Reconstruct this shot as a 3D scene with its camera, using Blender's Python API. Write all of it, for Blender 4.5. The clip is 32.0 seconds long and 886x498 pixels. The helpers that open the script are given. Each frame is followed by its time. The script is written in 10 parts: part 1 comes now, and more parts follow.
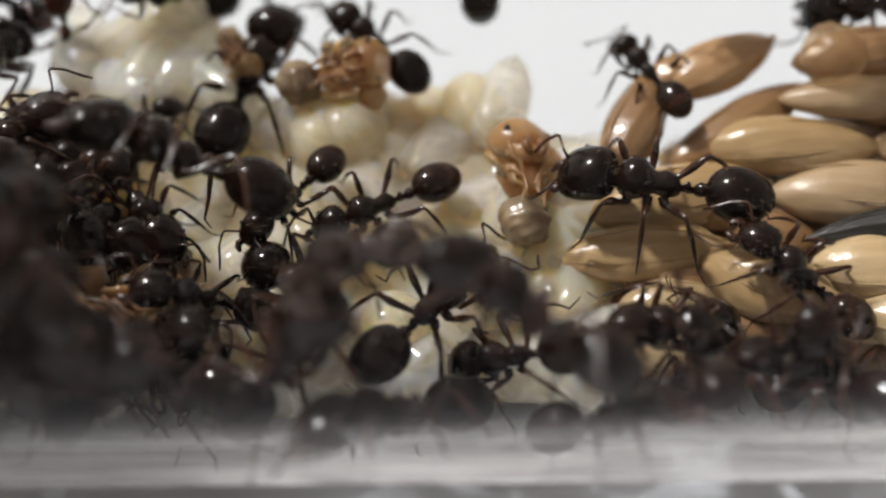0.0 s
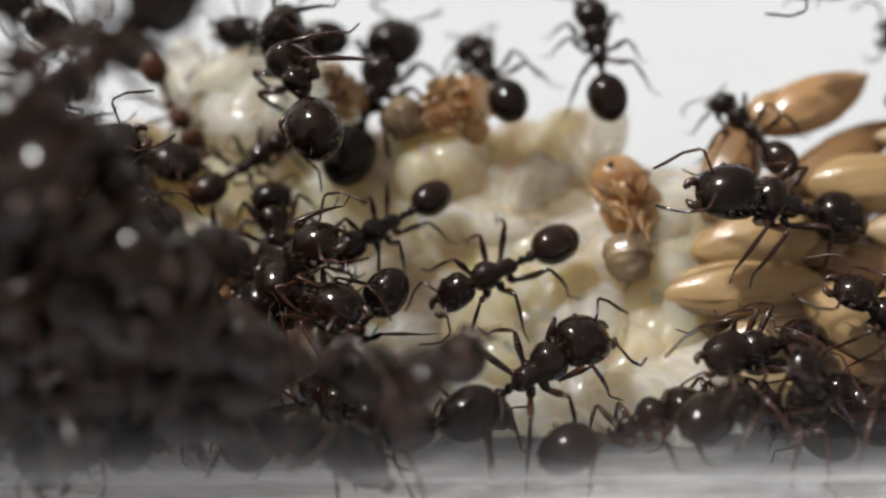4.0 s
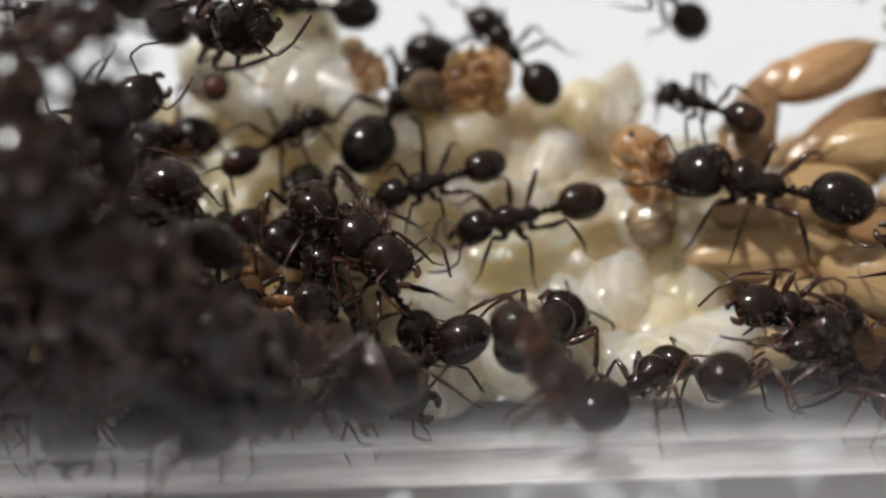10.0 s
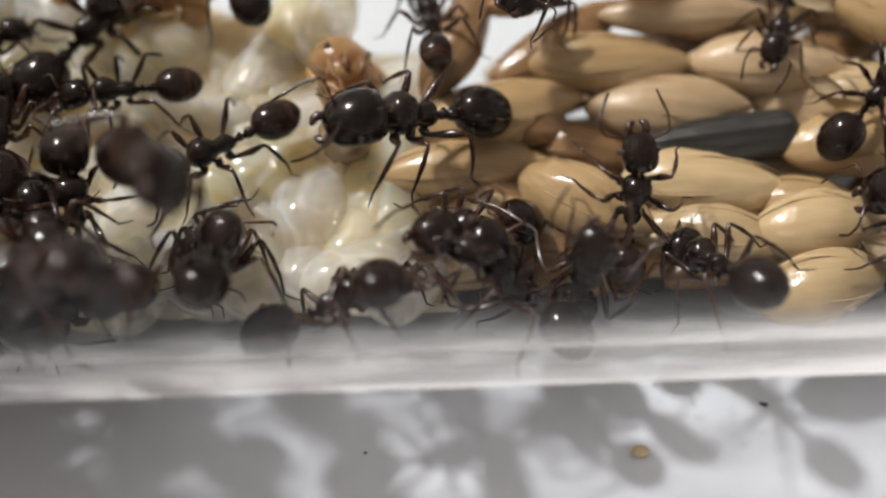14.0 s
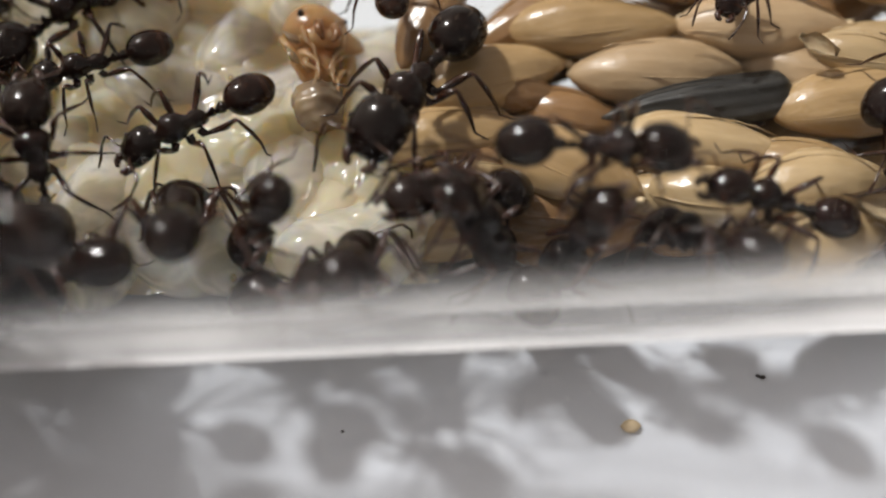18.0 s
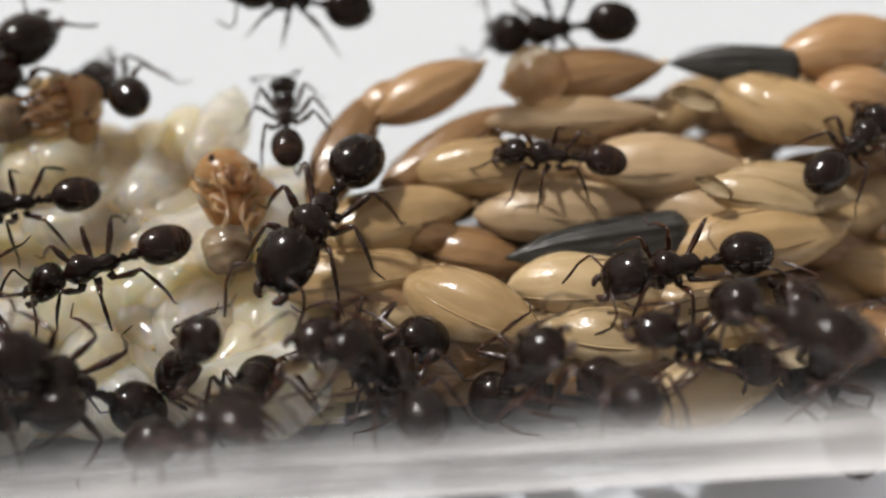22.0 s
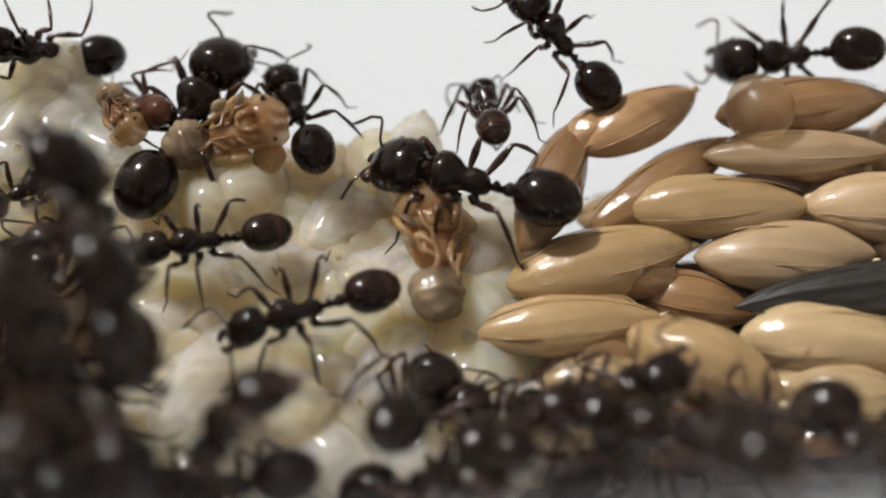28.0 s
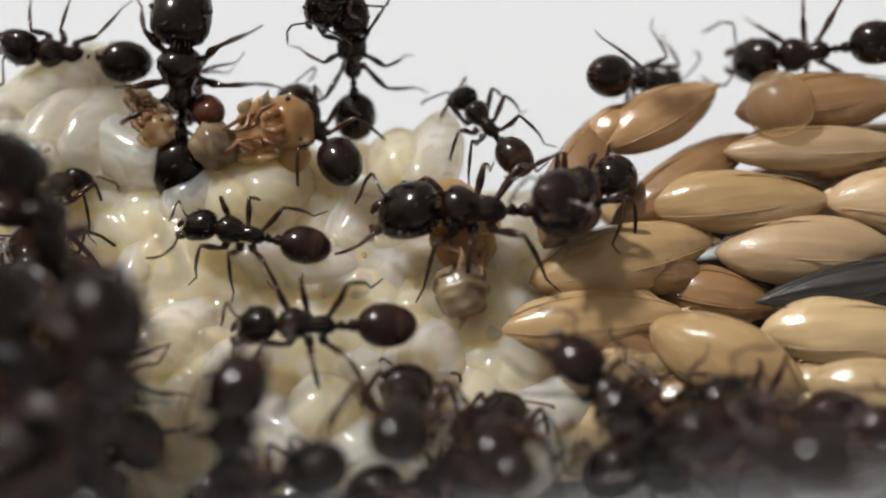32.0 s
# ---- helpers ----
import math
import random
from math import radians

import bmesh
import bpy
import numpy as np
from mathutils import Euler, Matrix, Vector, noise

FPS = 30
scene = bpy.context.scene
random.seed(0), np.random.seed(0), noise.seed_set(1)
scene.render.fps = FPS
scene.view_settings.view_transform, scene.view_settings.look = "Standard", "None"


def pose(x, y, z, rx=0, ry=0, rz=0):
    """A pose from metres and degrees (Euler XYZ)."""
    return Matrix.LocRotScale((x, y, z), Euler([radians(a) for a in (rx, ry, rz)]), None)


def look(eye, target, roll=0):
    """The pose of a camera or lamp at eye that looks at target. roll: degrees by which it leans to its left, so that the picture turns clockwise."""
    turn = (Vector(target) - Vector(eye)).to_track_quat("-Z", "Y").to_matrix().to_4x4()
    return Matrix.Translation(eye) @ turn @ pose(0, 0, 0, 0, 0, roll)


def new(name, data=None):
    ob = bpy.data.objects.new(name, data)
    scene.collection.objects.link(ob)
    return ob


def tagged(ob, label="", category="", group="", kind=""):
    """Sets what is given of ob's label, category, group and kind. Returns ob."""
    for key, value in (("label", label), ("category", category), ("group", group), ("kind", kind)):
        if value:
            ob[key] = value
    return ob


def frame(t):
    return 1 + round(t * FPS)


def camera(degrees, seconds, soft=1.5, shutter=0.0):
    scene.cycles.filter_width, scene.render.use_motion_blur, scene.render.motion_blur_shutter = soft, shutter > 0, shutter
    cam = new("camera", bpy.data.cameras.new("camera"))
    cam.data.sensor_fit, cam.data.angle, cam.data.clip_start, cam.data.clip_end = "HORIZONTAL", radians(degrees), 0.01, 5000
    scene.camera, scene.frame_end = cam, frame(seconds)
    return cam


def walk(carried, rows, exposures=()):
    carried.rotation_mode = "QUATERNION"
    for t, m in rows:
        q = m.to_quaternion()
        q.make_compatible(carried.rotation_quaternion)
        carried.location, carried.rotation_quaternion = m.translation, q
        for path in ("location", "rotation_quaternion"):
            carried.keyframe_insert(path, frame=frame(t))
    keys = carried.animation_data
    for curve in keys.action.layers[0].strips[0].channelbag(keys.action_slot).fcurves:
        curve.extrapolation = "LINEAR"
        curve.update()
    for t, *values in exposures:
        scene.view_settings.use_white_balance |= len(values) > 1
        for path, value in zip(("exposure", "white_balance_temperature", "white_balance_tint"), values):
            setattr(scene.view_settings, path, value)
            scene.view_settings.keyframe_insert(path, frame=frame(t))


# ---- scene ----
cam = camera(40, 32.0, soft=2.2)
cam.data.dof.use_dof = True
cam.data.dof.focus_distance = 0.0346
cam.data.dof.aperture_fstop = 25
walk(cam, [
    (0, pose(-0.001149, -0.023959, 0.031771, 40.620, 2.256, 0.619)),
    (0.5, pose(-0.001516, -0.024168, 0.031704, 40.532, 1.912, -0.015)),
    (1, pose(-0.001012, -0.024052, 0.031779, 40.773, 2.067, 0.496)),
    (1.5, pose(-0.000620, -0.023758, 0.031918, 40.578, 2.781, 0.768)),
    (2, pose(-0.001032, -0.023857, 0.032163, 40.747, 2.426, 0.456)),
    (2.5, pose(-0.001425, -0.023955, 0.032669, 40.758, 2.196, 0.294)),
    (3, pose(-0.002260, -0.023843, 0.032801, 40.737, 1.599, 0.922)),
    (3.5, pose(-0.003281, -0.023583, 0.033418, 40.164, 2.144, 0.984)),
    (4, pose(-0.004143, -0.023466, 0.033701, 39.797, 2.262, 0.996)),
    (4.5, pose(-0.005256, -0.023066, 0.034176, 39.200, 1.874, 0.397)),
    (6.5, pose(-0.007552, -0.023994, 0.034483, 39.255, 1.369, 0.609)),
    (7, pose(-0.007681, -0.023873, 0.033869, 39.475, 1.112, 0.314)),
    (7.5, pose(-0.008028, -0.024172, 0.034184, 39.987, 1.093, -0.116)),
    (8, pose(-0.008331, -0.024084, 0.034242, 40.118, 0.510, -0.613)),
    (8.5, pose(-0.008484, -0.024093, 0.033935, 40.063, 0.119, -0.470)),
    (9, pose(-0.007897, -0.024096, 0.032941, 40.583, -0.919, -0.016)),
    (9.5, pose(-0.008125, -0.024954, 0.034464, 39.683, -0.907, -0.627)),
    (10, pose(-0.006231, -0.023909, 0.034096, 38.580, 1.481, -1.149)),
    (10.5, pose(-0.005130, -0.024060, 0.034346, 38.603, 1.609, -1.481)),
    (11, pose(-0.003711, -0.023674, 0.034526, 38.330, 1.813, -1.064)),
    (11.5, pose(-0.002083, -0.024059, 0.033657, 39.861, 1.709, -1.532)),
    (12, pose(-0.001160, -0.024040, 0.033512, 40.045, 1.442, -1.673)),
    (12.5, pose(-0.000504, -0.024172, 0.033525, 38.243, 0.752, -2.047)),
    (13, pose(0.000756, -0.024635, 0.032953, 37.088, 0.194, -2.198)),
    (13.5, pose(0.001649, -0.024479, 0.032683, 36.475, 0.292, -2.150)),
    (15.5, pose(0.002829, -0.025225, 0.030162, 38.236, 1.198, -1.166)),
    (16, pose(0.002738, -0.025349, 0.029709, 36.869, 2.039, -1.356)),
    (16.5, pose(0.002264, -0.025309, 0.029181, 37.871, 0.841, -2.081)),
    (17, pose(0.002519, -0.025584, 0.029340, 38.178, 1.164, -2.265)),
    (17.5, pose(0.003041, -0.026065, 0.029251, 39.357, 1.581, -1.870)),
    (18, pose(0.003460, -0.025541, 0.029710, 39.008, 1.773, -1.949)),
    (18.5, pose(0.004478, -0.025746, 0.029735, 40.253, 2.210, -1.850)),
    (19, pose(0.005996, -0.025536, 0.030174, 41.392, 2.966, -1.186)),
    (19.5, pose(0.005739, -0.024547, 0.031586, 40.742, 2.654, -1.627)),
    (20, pose(0.006061, -0.024821, 0.031815, 43.222, 3.009, -1.521)),
    (20.5, pose(0.005529, -0.024945, 0.032265, 44.056, 2.529, -1.978)),
    (21, pose(0.005885, -0.025227, 0.032174, 43.476, 3.009, -1.669)),
    (21.5, pose(0.005604, -0.024997, 0.032231, 42.615, 2.081, -2.216)),
    (22, pose(0.005872, -0.024513, 0.031606, 42.177, 1.513, -2.743)),
    (22.5, pose(0.005538, -0.023912, 0.030859, 41.829, 0.321, -3.286)),
    (23, pose(0.005268, -0.023809, 0.030690, 41.495, -0.396, -3.660)),
    (23.5, pose(0.005356, -0.023260, 0.030501, 40.384, -0.344, -3.308)),
    (24, pose(0.004569, -0.021999, 0.029339, 38.094, -1.342, -3.819)),
    (24.5, pose(0.004592, -0.021604, 0.029211, 38.048, -1.296, -3.665)),
    (26.5, pose(0.004020, -0.022106, 0.030667, 41.952, -0.392, -3.335)),
    (27, pose(0.001417, -0.021343, 0.030857, 40.901, -0.173, -3.118)),
    (27.5, pose(-0.000102, -0.020879, 0.031020, 40.819, -0.266, -3.017)),
    (28, pose(-0.000925, -0.020618, 0.030997, 40.618, -0.066, -2.795)),
    (28.5, pose(-0.001125, -0.020948, 0.030727, 40.534, 0.178, -2.781)),
    (29, pose(-0.001374, -0.020989, 0.030895, 40.442, 0.269, -2.841)),
    (29.5, pose(-0.001487, -0.021078, 0.031157, 40.651, 0.478, -2.749)),
    (30, pose(-0.001315, -0.021153, 0.030983, 40.518, 0.647, -2.743)),
    (30.5, pose(-0.001278, -0.021081, 0.031063, 40.411, 0.703, -2.671)),
    (31, pose(-0.001149, -0.021140, 0.031060, 40.732, 0.813, -2.644)),
    (31.5, pose(-0.001061, -0.021140, 0.031215, 40.927, 0.955, -2.566)),
    (32, pose(-0.001173, -0.020821, 0.031400, 40.331, 0.764, -2.643)),
], [(0, 0.05), (4, 0.06), (9, 0.08), (13, 0.12), (16, 0.03), (20, 0.03), (32, 0.0)])

# ---------------------------------------------------------------- world and light
MM = 0.001

world = bpy.data.worlds.new("daylight")
scene.world = world
world.use_nodes = True
sky = world.node_tree.nodes.new("ShaderNodeTexSky")
sky.sky_type = "NISHITA"
sky.sun_disc = False
sky.sun_elevation = radians(58)
sky.sun_rotation = radians(-53)
sky.dust_density = 2.0
back = world.node_tree.nodes["Background"]
back.inputs["Strength"].default_value = 0.13
soften = world.node_tree.nodes.new("ShaderNodeHueSaturation")
soften.inputs["Saturation"].default_value = 0.25
world.node_tree.links.new(sky.outputs[0], soften.inputs["Color"])
warm = world.node_tree.nodes.new("ShaderNodeMix")
warm.data_type, warm.blend_type = "RGBA", "MULTIPLY"
warm.inputs[0].default_value = 1.0
warm.inputs[7].default_value = (1.0, 0.83, 0.69, 1)
world.node_tree.links.new(soften.outputs[0], warm.inputs[6])
world.node_tree.links.new(warm.outputs[2], back.inputs["Color"])

sun_data = bpy.data.lights.new("sun", "SUN")
sun_data.energy = 3.75
sun_data.angle = radians(4.4)
sun_data.color = (1.0, 0.99, 0.98)
sun = new("sun", sun_data)
sun.matrix_world = look((-0.42, 0.32, 0.85), (0, 0, 0))


# ---------------------------------------------------------------- materials
def shader(name, colour, rough=0.5, second=None, grain=900.0, big=120.0, bump=0.0, metal=0.0, coat=0.0, sss=0.0,
           sss_radius=(1, 0.66, 0.36), vary=0.0, spec=0.5, spread=(0.35, 0.7), rough2=None):
    """A procedural surface: two scales of noise between two colours, roughness wear and fine relief, at millimetre size."""
    mat = bpy.data.materials.new(name)
    mat.use_nodes = True
    nt = mat.node_tree
    b = nt.nodes["Principled BSDF"]
    second = second or tuple(c * 0.7 for c in colour)
    tex = nt.nodes.new("ShaderNodeTexCoord")
    n1, n2 = nt.nodes.new("ShaderNodeTexNoise"), nt.nodes.new("ShaderNodeTexNoise")
    n1.inputs["Scale"].default_value, n2.inputs["Scale"].default_value = grain, big
    n1.inputs["Detail"].default_value = 5
    for n in (n1, n2):
        nt.links.new(tex.outputs["Object"], n.inputs["Vector"])
    mixf = nt.nodes.new("ShaderNodeMath")
    mixf.operation = "MULTIPLY_ADD"
    mixf.inputs[1].default_value = 0.45
    nt.links.new(n1.outputs["Fac"], mixf.inputs[0])
    half = nt.nodes.new("ShaderNodeMath")
    half.operation = "MULTIPLY"
    half.inputs[1].default_value = 0.55
    nt.links.new(n2.outputs["Fac"], half.inputs[0])
    nt.links.new(half.outputs[0], mixf.inputs[2])
    ramp = nt.nodes.new("ShaderNodeValToRGB")
    ramp.color_ramp.elements[0].position, ramp.color_ramp.elements[1].position = spread
    ramp.color_ramp.elements[0].color = (*second, 1)
    ramp.color_ramp.elements[1].color = (*colour, 1)
    nt.links.new(mixf.outputs[0], ramp.inputs[0])
    out = ramp.outputs[0]
    if vary:
        info, hsv = nt.nodes.new("ShaderNodeObjectInfo"), nt.nodes.new("ShaderNodeHueSaturation")
        rng = nt.nodes.new("ShaderNodeMapRange")
        rng.inputs["To Min"].default_value, rng.inputs["To Max"].default_value = 1 - vary, 1 + vary
        nt.links.new(info.outputs["Random"], rng.inputs["Value"])
        nt.links.new(rng.outputs[0], hsv.inputs["Value"])
        nt.links.new(out, hsv.inputs["Color"])
        out = hsv.outputs[0]
    nt.links.new(out, b.inputs["Base Color"])
    rr = nt.nodes.new("ShaderNodeMapRange")
    rr.inputs["To Min"].default_value = rough
    rr.inputs["To Max"].default_value = rough2 if rough2 else min(1.0, rough * 1.5)
    nt.links.new(n1.outputs["Fac"], rr.inputs["Value"])
    nt.links.new(rr.outputs[0], b.inputs["Roughness"])
    b.inputs["Metallic"].default_value = metal
    b.inputs["Specular IOR Level"].default_value = spec
    b.inputs["Coat Weight"].default_value = coat
    b.inputs["Coat Roughness"].default_value = 0.12
    if sss:
        b.inputs["Subsurface Weight"].default_value = sss
        b.inputs["Subsurface Radius"].default_value = sss_radius
        b.inputs["Subsurface Scale"].default_value = 2.2 * MM
    if bump:
        bp = nt.nodes.new("ShaderNodeBump")
        bp.inputs["Strength"].default_value = 0.6
        bp.inputs["Distance"].default_value = bump * MM
        nt.links.new(n1.outputs["Fac"], bp.inputs["Height"])
        nt.links.new(bp.outputs[0], b.inputs["Normal"])
    return mat


CHITIN = shader("black_chitin", (0.0125, 0.0045, 0.0026), 0.085, (0.0035, 0.0016, 0.0012), 2600, 500, 0.009, spec=0.28, vary=0.3, rough2=0.20)
HAIR = shader("brown_hair", (0.30, 0.22, 0.14), 0.4, (0.2, 0.14, 0.08), 4000, 800)
CHITIN_DULL = shader("dull_chitin", (0.0145, 0.0052, 0.0030), 0.10, (0.0045, 0.002, 0.0014), 2600, 900, 0.035, spec=0.32)
LEG = shader("leg_chitin", (0.052, 0.017, 0.0075), 0.17, (0.012, 0.0052, 0.0034), 5000, 700, 0.004, spec=0.5)


def banded_chitin():
    """Abdomen of a young worker: dark brown, paler towards the rear edges of its plates."""
    mat = shader("banded_chitin", (0.022, 0.0076, 0.0044), 0.085, (0.007, 0.0028, 0.002), 2600, 500, 0.012, spec=0.32, vary=0.3, rough2=0.18)
    nt = mat.node_tree
    b = nt.nodes["Principled BSDF"]
    tex = [n for n in nt.nodes if n.bl_idname == "ShaderNodeTexCoord"][0]
    split, band, mix = nt.nodes.new("ShaderNodeSeparateXYZ"), nt.nodes.new("ShaderNodeValToRGB"), nt.nodes.new("ShaderNodeMix")
    nt.links.new(tex.outputs["Object"], split.inputs[0])
    rng = nt.nodes.new("ShaderNodeMapRange")
    rng.inputs["From Min"].default_value, rng.inputs["From Max"].default_value = -0.75 * MM, 0.75 * MM
    nt.links.new(split.outputs["X"], rng.inputs["Value"])
    nt.links.new(rng.outputs[0], band.inputs[0])
    stops = band.color_ramp.elements
    stops[0].position, stops[0].color = 0.08, (0.5, 0.5, 0.5, 1)
    stops[1].position, stops[1].color = 0.16, (0.05, 0.05, 0.05, 1)
    for at, v in ((0.21, 0.8), (0.25, 0.15), (0.30, 1.0), (0.37, 0.5), (0.42, 0.1), (0.60, 0.0)):
        stops.new(at).color = (v, v, v, 1)
    mix.data_type = "RGBA"
    nt.links.new(band.outputs[0], mix.inputs[0])
    nt.links.new(b.inputs["Base Color"].links[0].from_socket, mix.inputs[6])
    mix.inputs[7].default_value = (0.036, 0.015, 0.008, 1)
    nt.links.new(mix.outputs[2], b.inputs["Base Color"])
    return mat


CHITIN_BANDED = banded_chitin()
CHITIN_YOUNG = shader("young_chitin", (0.085, 0.028, 0.012), 0.10, (0.045, 0.014, 0.007), 2600, 500, 0.005, spec=0.35)
JAW = shader("jaw_chitin", (0.050, 0.016, 0.008), 0.22, (0.018, 0.007, 0.004), 5000, 900, 0.004)
CALLOW = shader("callow_chitin", (0.33, 0.165, 0.075), 0.22, (0.17, 0.07, 0.03), 3000, 500, 0.008, sss=0.4, vary=0.15)
PALE_CALLOW = shader("pale_callow", (0.70, 0.45, 0.24), 0.18, (0.52, 0.27, 0.11), 2500, 700, 0.02, sss=0.6)
PUPA_SKIN = shader("pupa_skin", (0.60, 0.45, 0.30), 0.22, (0.46, 0.31, 0.18), 1800, 300, 0.015, sss=0.5)


def let_light_through(mat, share, clear=0.0):
    """Mixes translucency into a surface, in its own colour."""
    nt = mat.node_tree
    b, out = nt.nodes["Principled BSDF"], nt.nodes["Material Output"]
    tl, mx = nt.nodes.new("ShaderNodeBsdfTranslucent"), nt.nodes.new("ShaderNodeMixShader")
    nt.links.new(b.inputs["Base Color"].links[0].from_socket, tl.inputs["Color"])
    mx.inputs[0].default_value = share
    nt.links.new(b.outputs[0], mx.inputs[1])
    nt.links.new(tl.outputs[0], mx.inputs[2])
    last = mx.outputs[0]
    if clear:  # jelly that one can faintly see into
        glassy, see = nt.nodes.new("ShaderNodeBsdfTransparent"), nt.nodes.new("ShaderNodeMixShader")
        glassy.inputs["Color"].default_value = (1.0, 0.96, 0.86, 1)
        see.inputs[0].default_value = clear
        nt.links.new(last, see.inputs[1])
        nt.links.new(glassy.outputs[0], see.inputs[2])
        last = see.outputs[0]
    nt.links.new(last, out.inputs["Surface"])




def jelly_material(name, milk, deep, clear_least, clear_most, veins=620.0):
    """Wet, half-clear larva skin: milky veins and folds along the body over clearer jelly, with fine wet relief."""
    mat = shader(name, milk, 0.10, deep, 2400, 300, 0.0, sss=1.0, vary=0.05, spec=0.30, rough2=0.24)
    nt = mat.node_tree
    b, out = nt.nodes["Principled BSDF"], nt.nodes["Material Output"]
    b.inputs["Subsurface Radius"].default_value = (1.0, 0.8, 0.5)
    tex = [n for n in nt.nodes if n.bl_idname == "ShaderNodeTexCoord"][0]
    stretch, vein = nt.nodes.new("ShaderNodeMapping"), nt.nodes.new("ShaderNodeTexNoise")
    stretch.inputs["Scale"].default_value = (0.75, 1.0, 1.0)
    vein.inputs["Scale"].default_value, vein.inputs["Detail"].default_value = veins, 3
    vein.inputs["Distortion"].default_value = 0.7
    nt.links.new(tex.outputs["Object"], stretch.inputs["Vector"])
    nt.links.new(stretch.outputs[0], vein.inputs["Vector"])
    fibre, share = nt.nodes.new("ShaderNodeValToRGB"), nt.nodes.new("ShaderNodeMapRange")
    stops = fibre.color_ramp.elements
    stops[0].position, stops[0].color = 0.36, (0.15, 0.15, 0.15, 1)
    stops[1].position, stops[1].color = 0.66, (0.25, 0.25, 0.25, 1)
    for at, v in ((0.43, 0.35), (0.49, 0.8), (0.53, 0.8), (0.59, 0.3)):
        stops.new(at).color = (v, v, v, 1)
    nt.links.new(vein.outputs["Fac"], fibre.inputs[0])
    share.inputs["To Min"].default_value, share.inputs["To Max"].default_value = clear_most, clear_least
    nt.links.new(fibre.outputs[0], share.inputs["Value"])
    bump = nt.nodes.new("ShaderNodeBump")
    bump.inputs["Strength"].default_value, bump.inputs["Distance"].default_value = 0.5, 0.05 * MM
    nt.links.new(vein.outputs["Fac"], bump.inputs["Height"])
    nt.links.new(bump.outputs[0], b.inputs["Normal"])
    tl, mx = nt.nodes.new("ShaderNodeBsdfTranslucent"), nt.nodes.new("ShaderNodeMixShader")
    nt.links.new(b.inputs["Base Color"].links[0].from_socket, tl.inputs["Color"])
    mx.inputs[0].default_value = 0.5
    nt.links.new(b.outputs[0], mx.inputs[1])
    nt.links.new(tl.outputs[0], mx.inputs[2])
    glassy, see = nt.nodes.new("ShaderNodeBsdfTransparent"), nt.nodes.new("ShaderNodeMixShader")
    glassy.inputs["Color"].default_value = (1.0, 0.985, 0.93, 1)
    wet, skin = nt.nodes.new("ShaderNodeBsdfGlossy"), nt.nodes.new("ShaderNodeMixShader")
    wet.inputs["Roughness"].default_value = 0.10
    nt.links.new(bump.outputs[0], wet.inputs["Normal"])
    nt.links.new(share.outputs[0], see.inputs[0])
    nt.links.new(mx.outputs[0], see.inputs[1])
    nt.links.new(glassy.outputs[0], see.inputs[2])
    edge, shine = nt.nodes.new("ShaderNodeFresnel"), nt.nodes.new("ShaderNodeMath")
    edge.inputs["IOR"].default_value = 1.30
    nt.links.new(bump.outputs[0], edge.inputs["Normal"])
    shine.operation, shine.inputs[1].default_value = "MULTIPLY", 0.45
    nt.links.new(edge.outputs[0], shine.inputs[0])
    nt.links.new(shine.outputs[0], skin.inputs[0])
    nt.links.new(see.outputs[0], skin.inputs[1])
    nt.links.new(wet.outputs[0], skin.inputs[2])
    nt.links.new(skin.outputs[0], out.inputs["Surface"])
    return mat


BROOD = jelly_material("larva_skin", (0.968, 0.942, 0.88), (0.95, 0.905, 0.80), 0.14, 0.58)
BROOD_YELLOW = jelly_material("larva_yellow", (0.968, 0.89, 0.74), (0.95, 0.81, 0.56), 0.06, 0.30)
BROOD_MASS = jelly_material("brood_mass", (0.972, 0.885, 0.72), (0.955, 0.80, 0.54), 0.02, 0.18, 420.0)
let_light_through(PUPA_SKIN, 0.45, 0.6)
let_light_through(PALE_CALLOW, 0.4, 0.15)
let_light_through(CALLOW, 0.3)
PUPA_HEAD = shader("pupa_head", (0.60, 0.40, 0.21), 0.18, (0.40, 0.21, 0.09), 1500, 900, 0.02, sss=0.6)
let_light_through(PUPA_HEAD, 0.45, 0.34)
GASTER_SKIN = shader("pupa_gaster", (0.27, 0.205, 0.13), 0.20, (0.10, 0.068, 0.042), 1500, 700, 0.05, sss=0.4)
EYE = shader("pupa_eye", (0.02, 0.012, 0.01), 0.3)
HUSK = shader("dry_hull", (0.62, 0.52, 0.36), 0.5, (0.45, 0.34, 0.2), 2500, 400, 0.02)


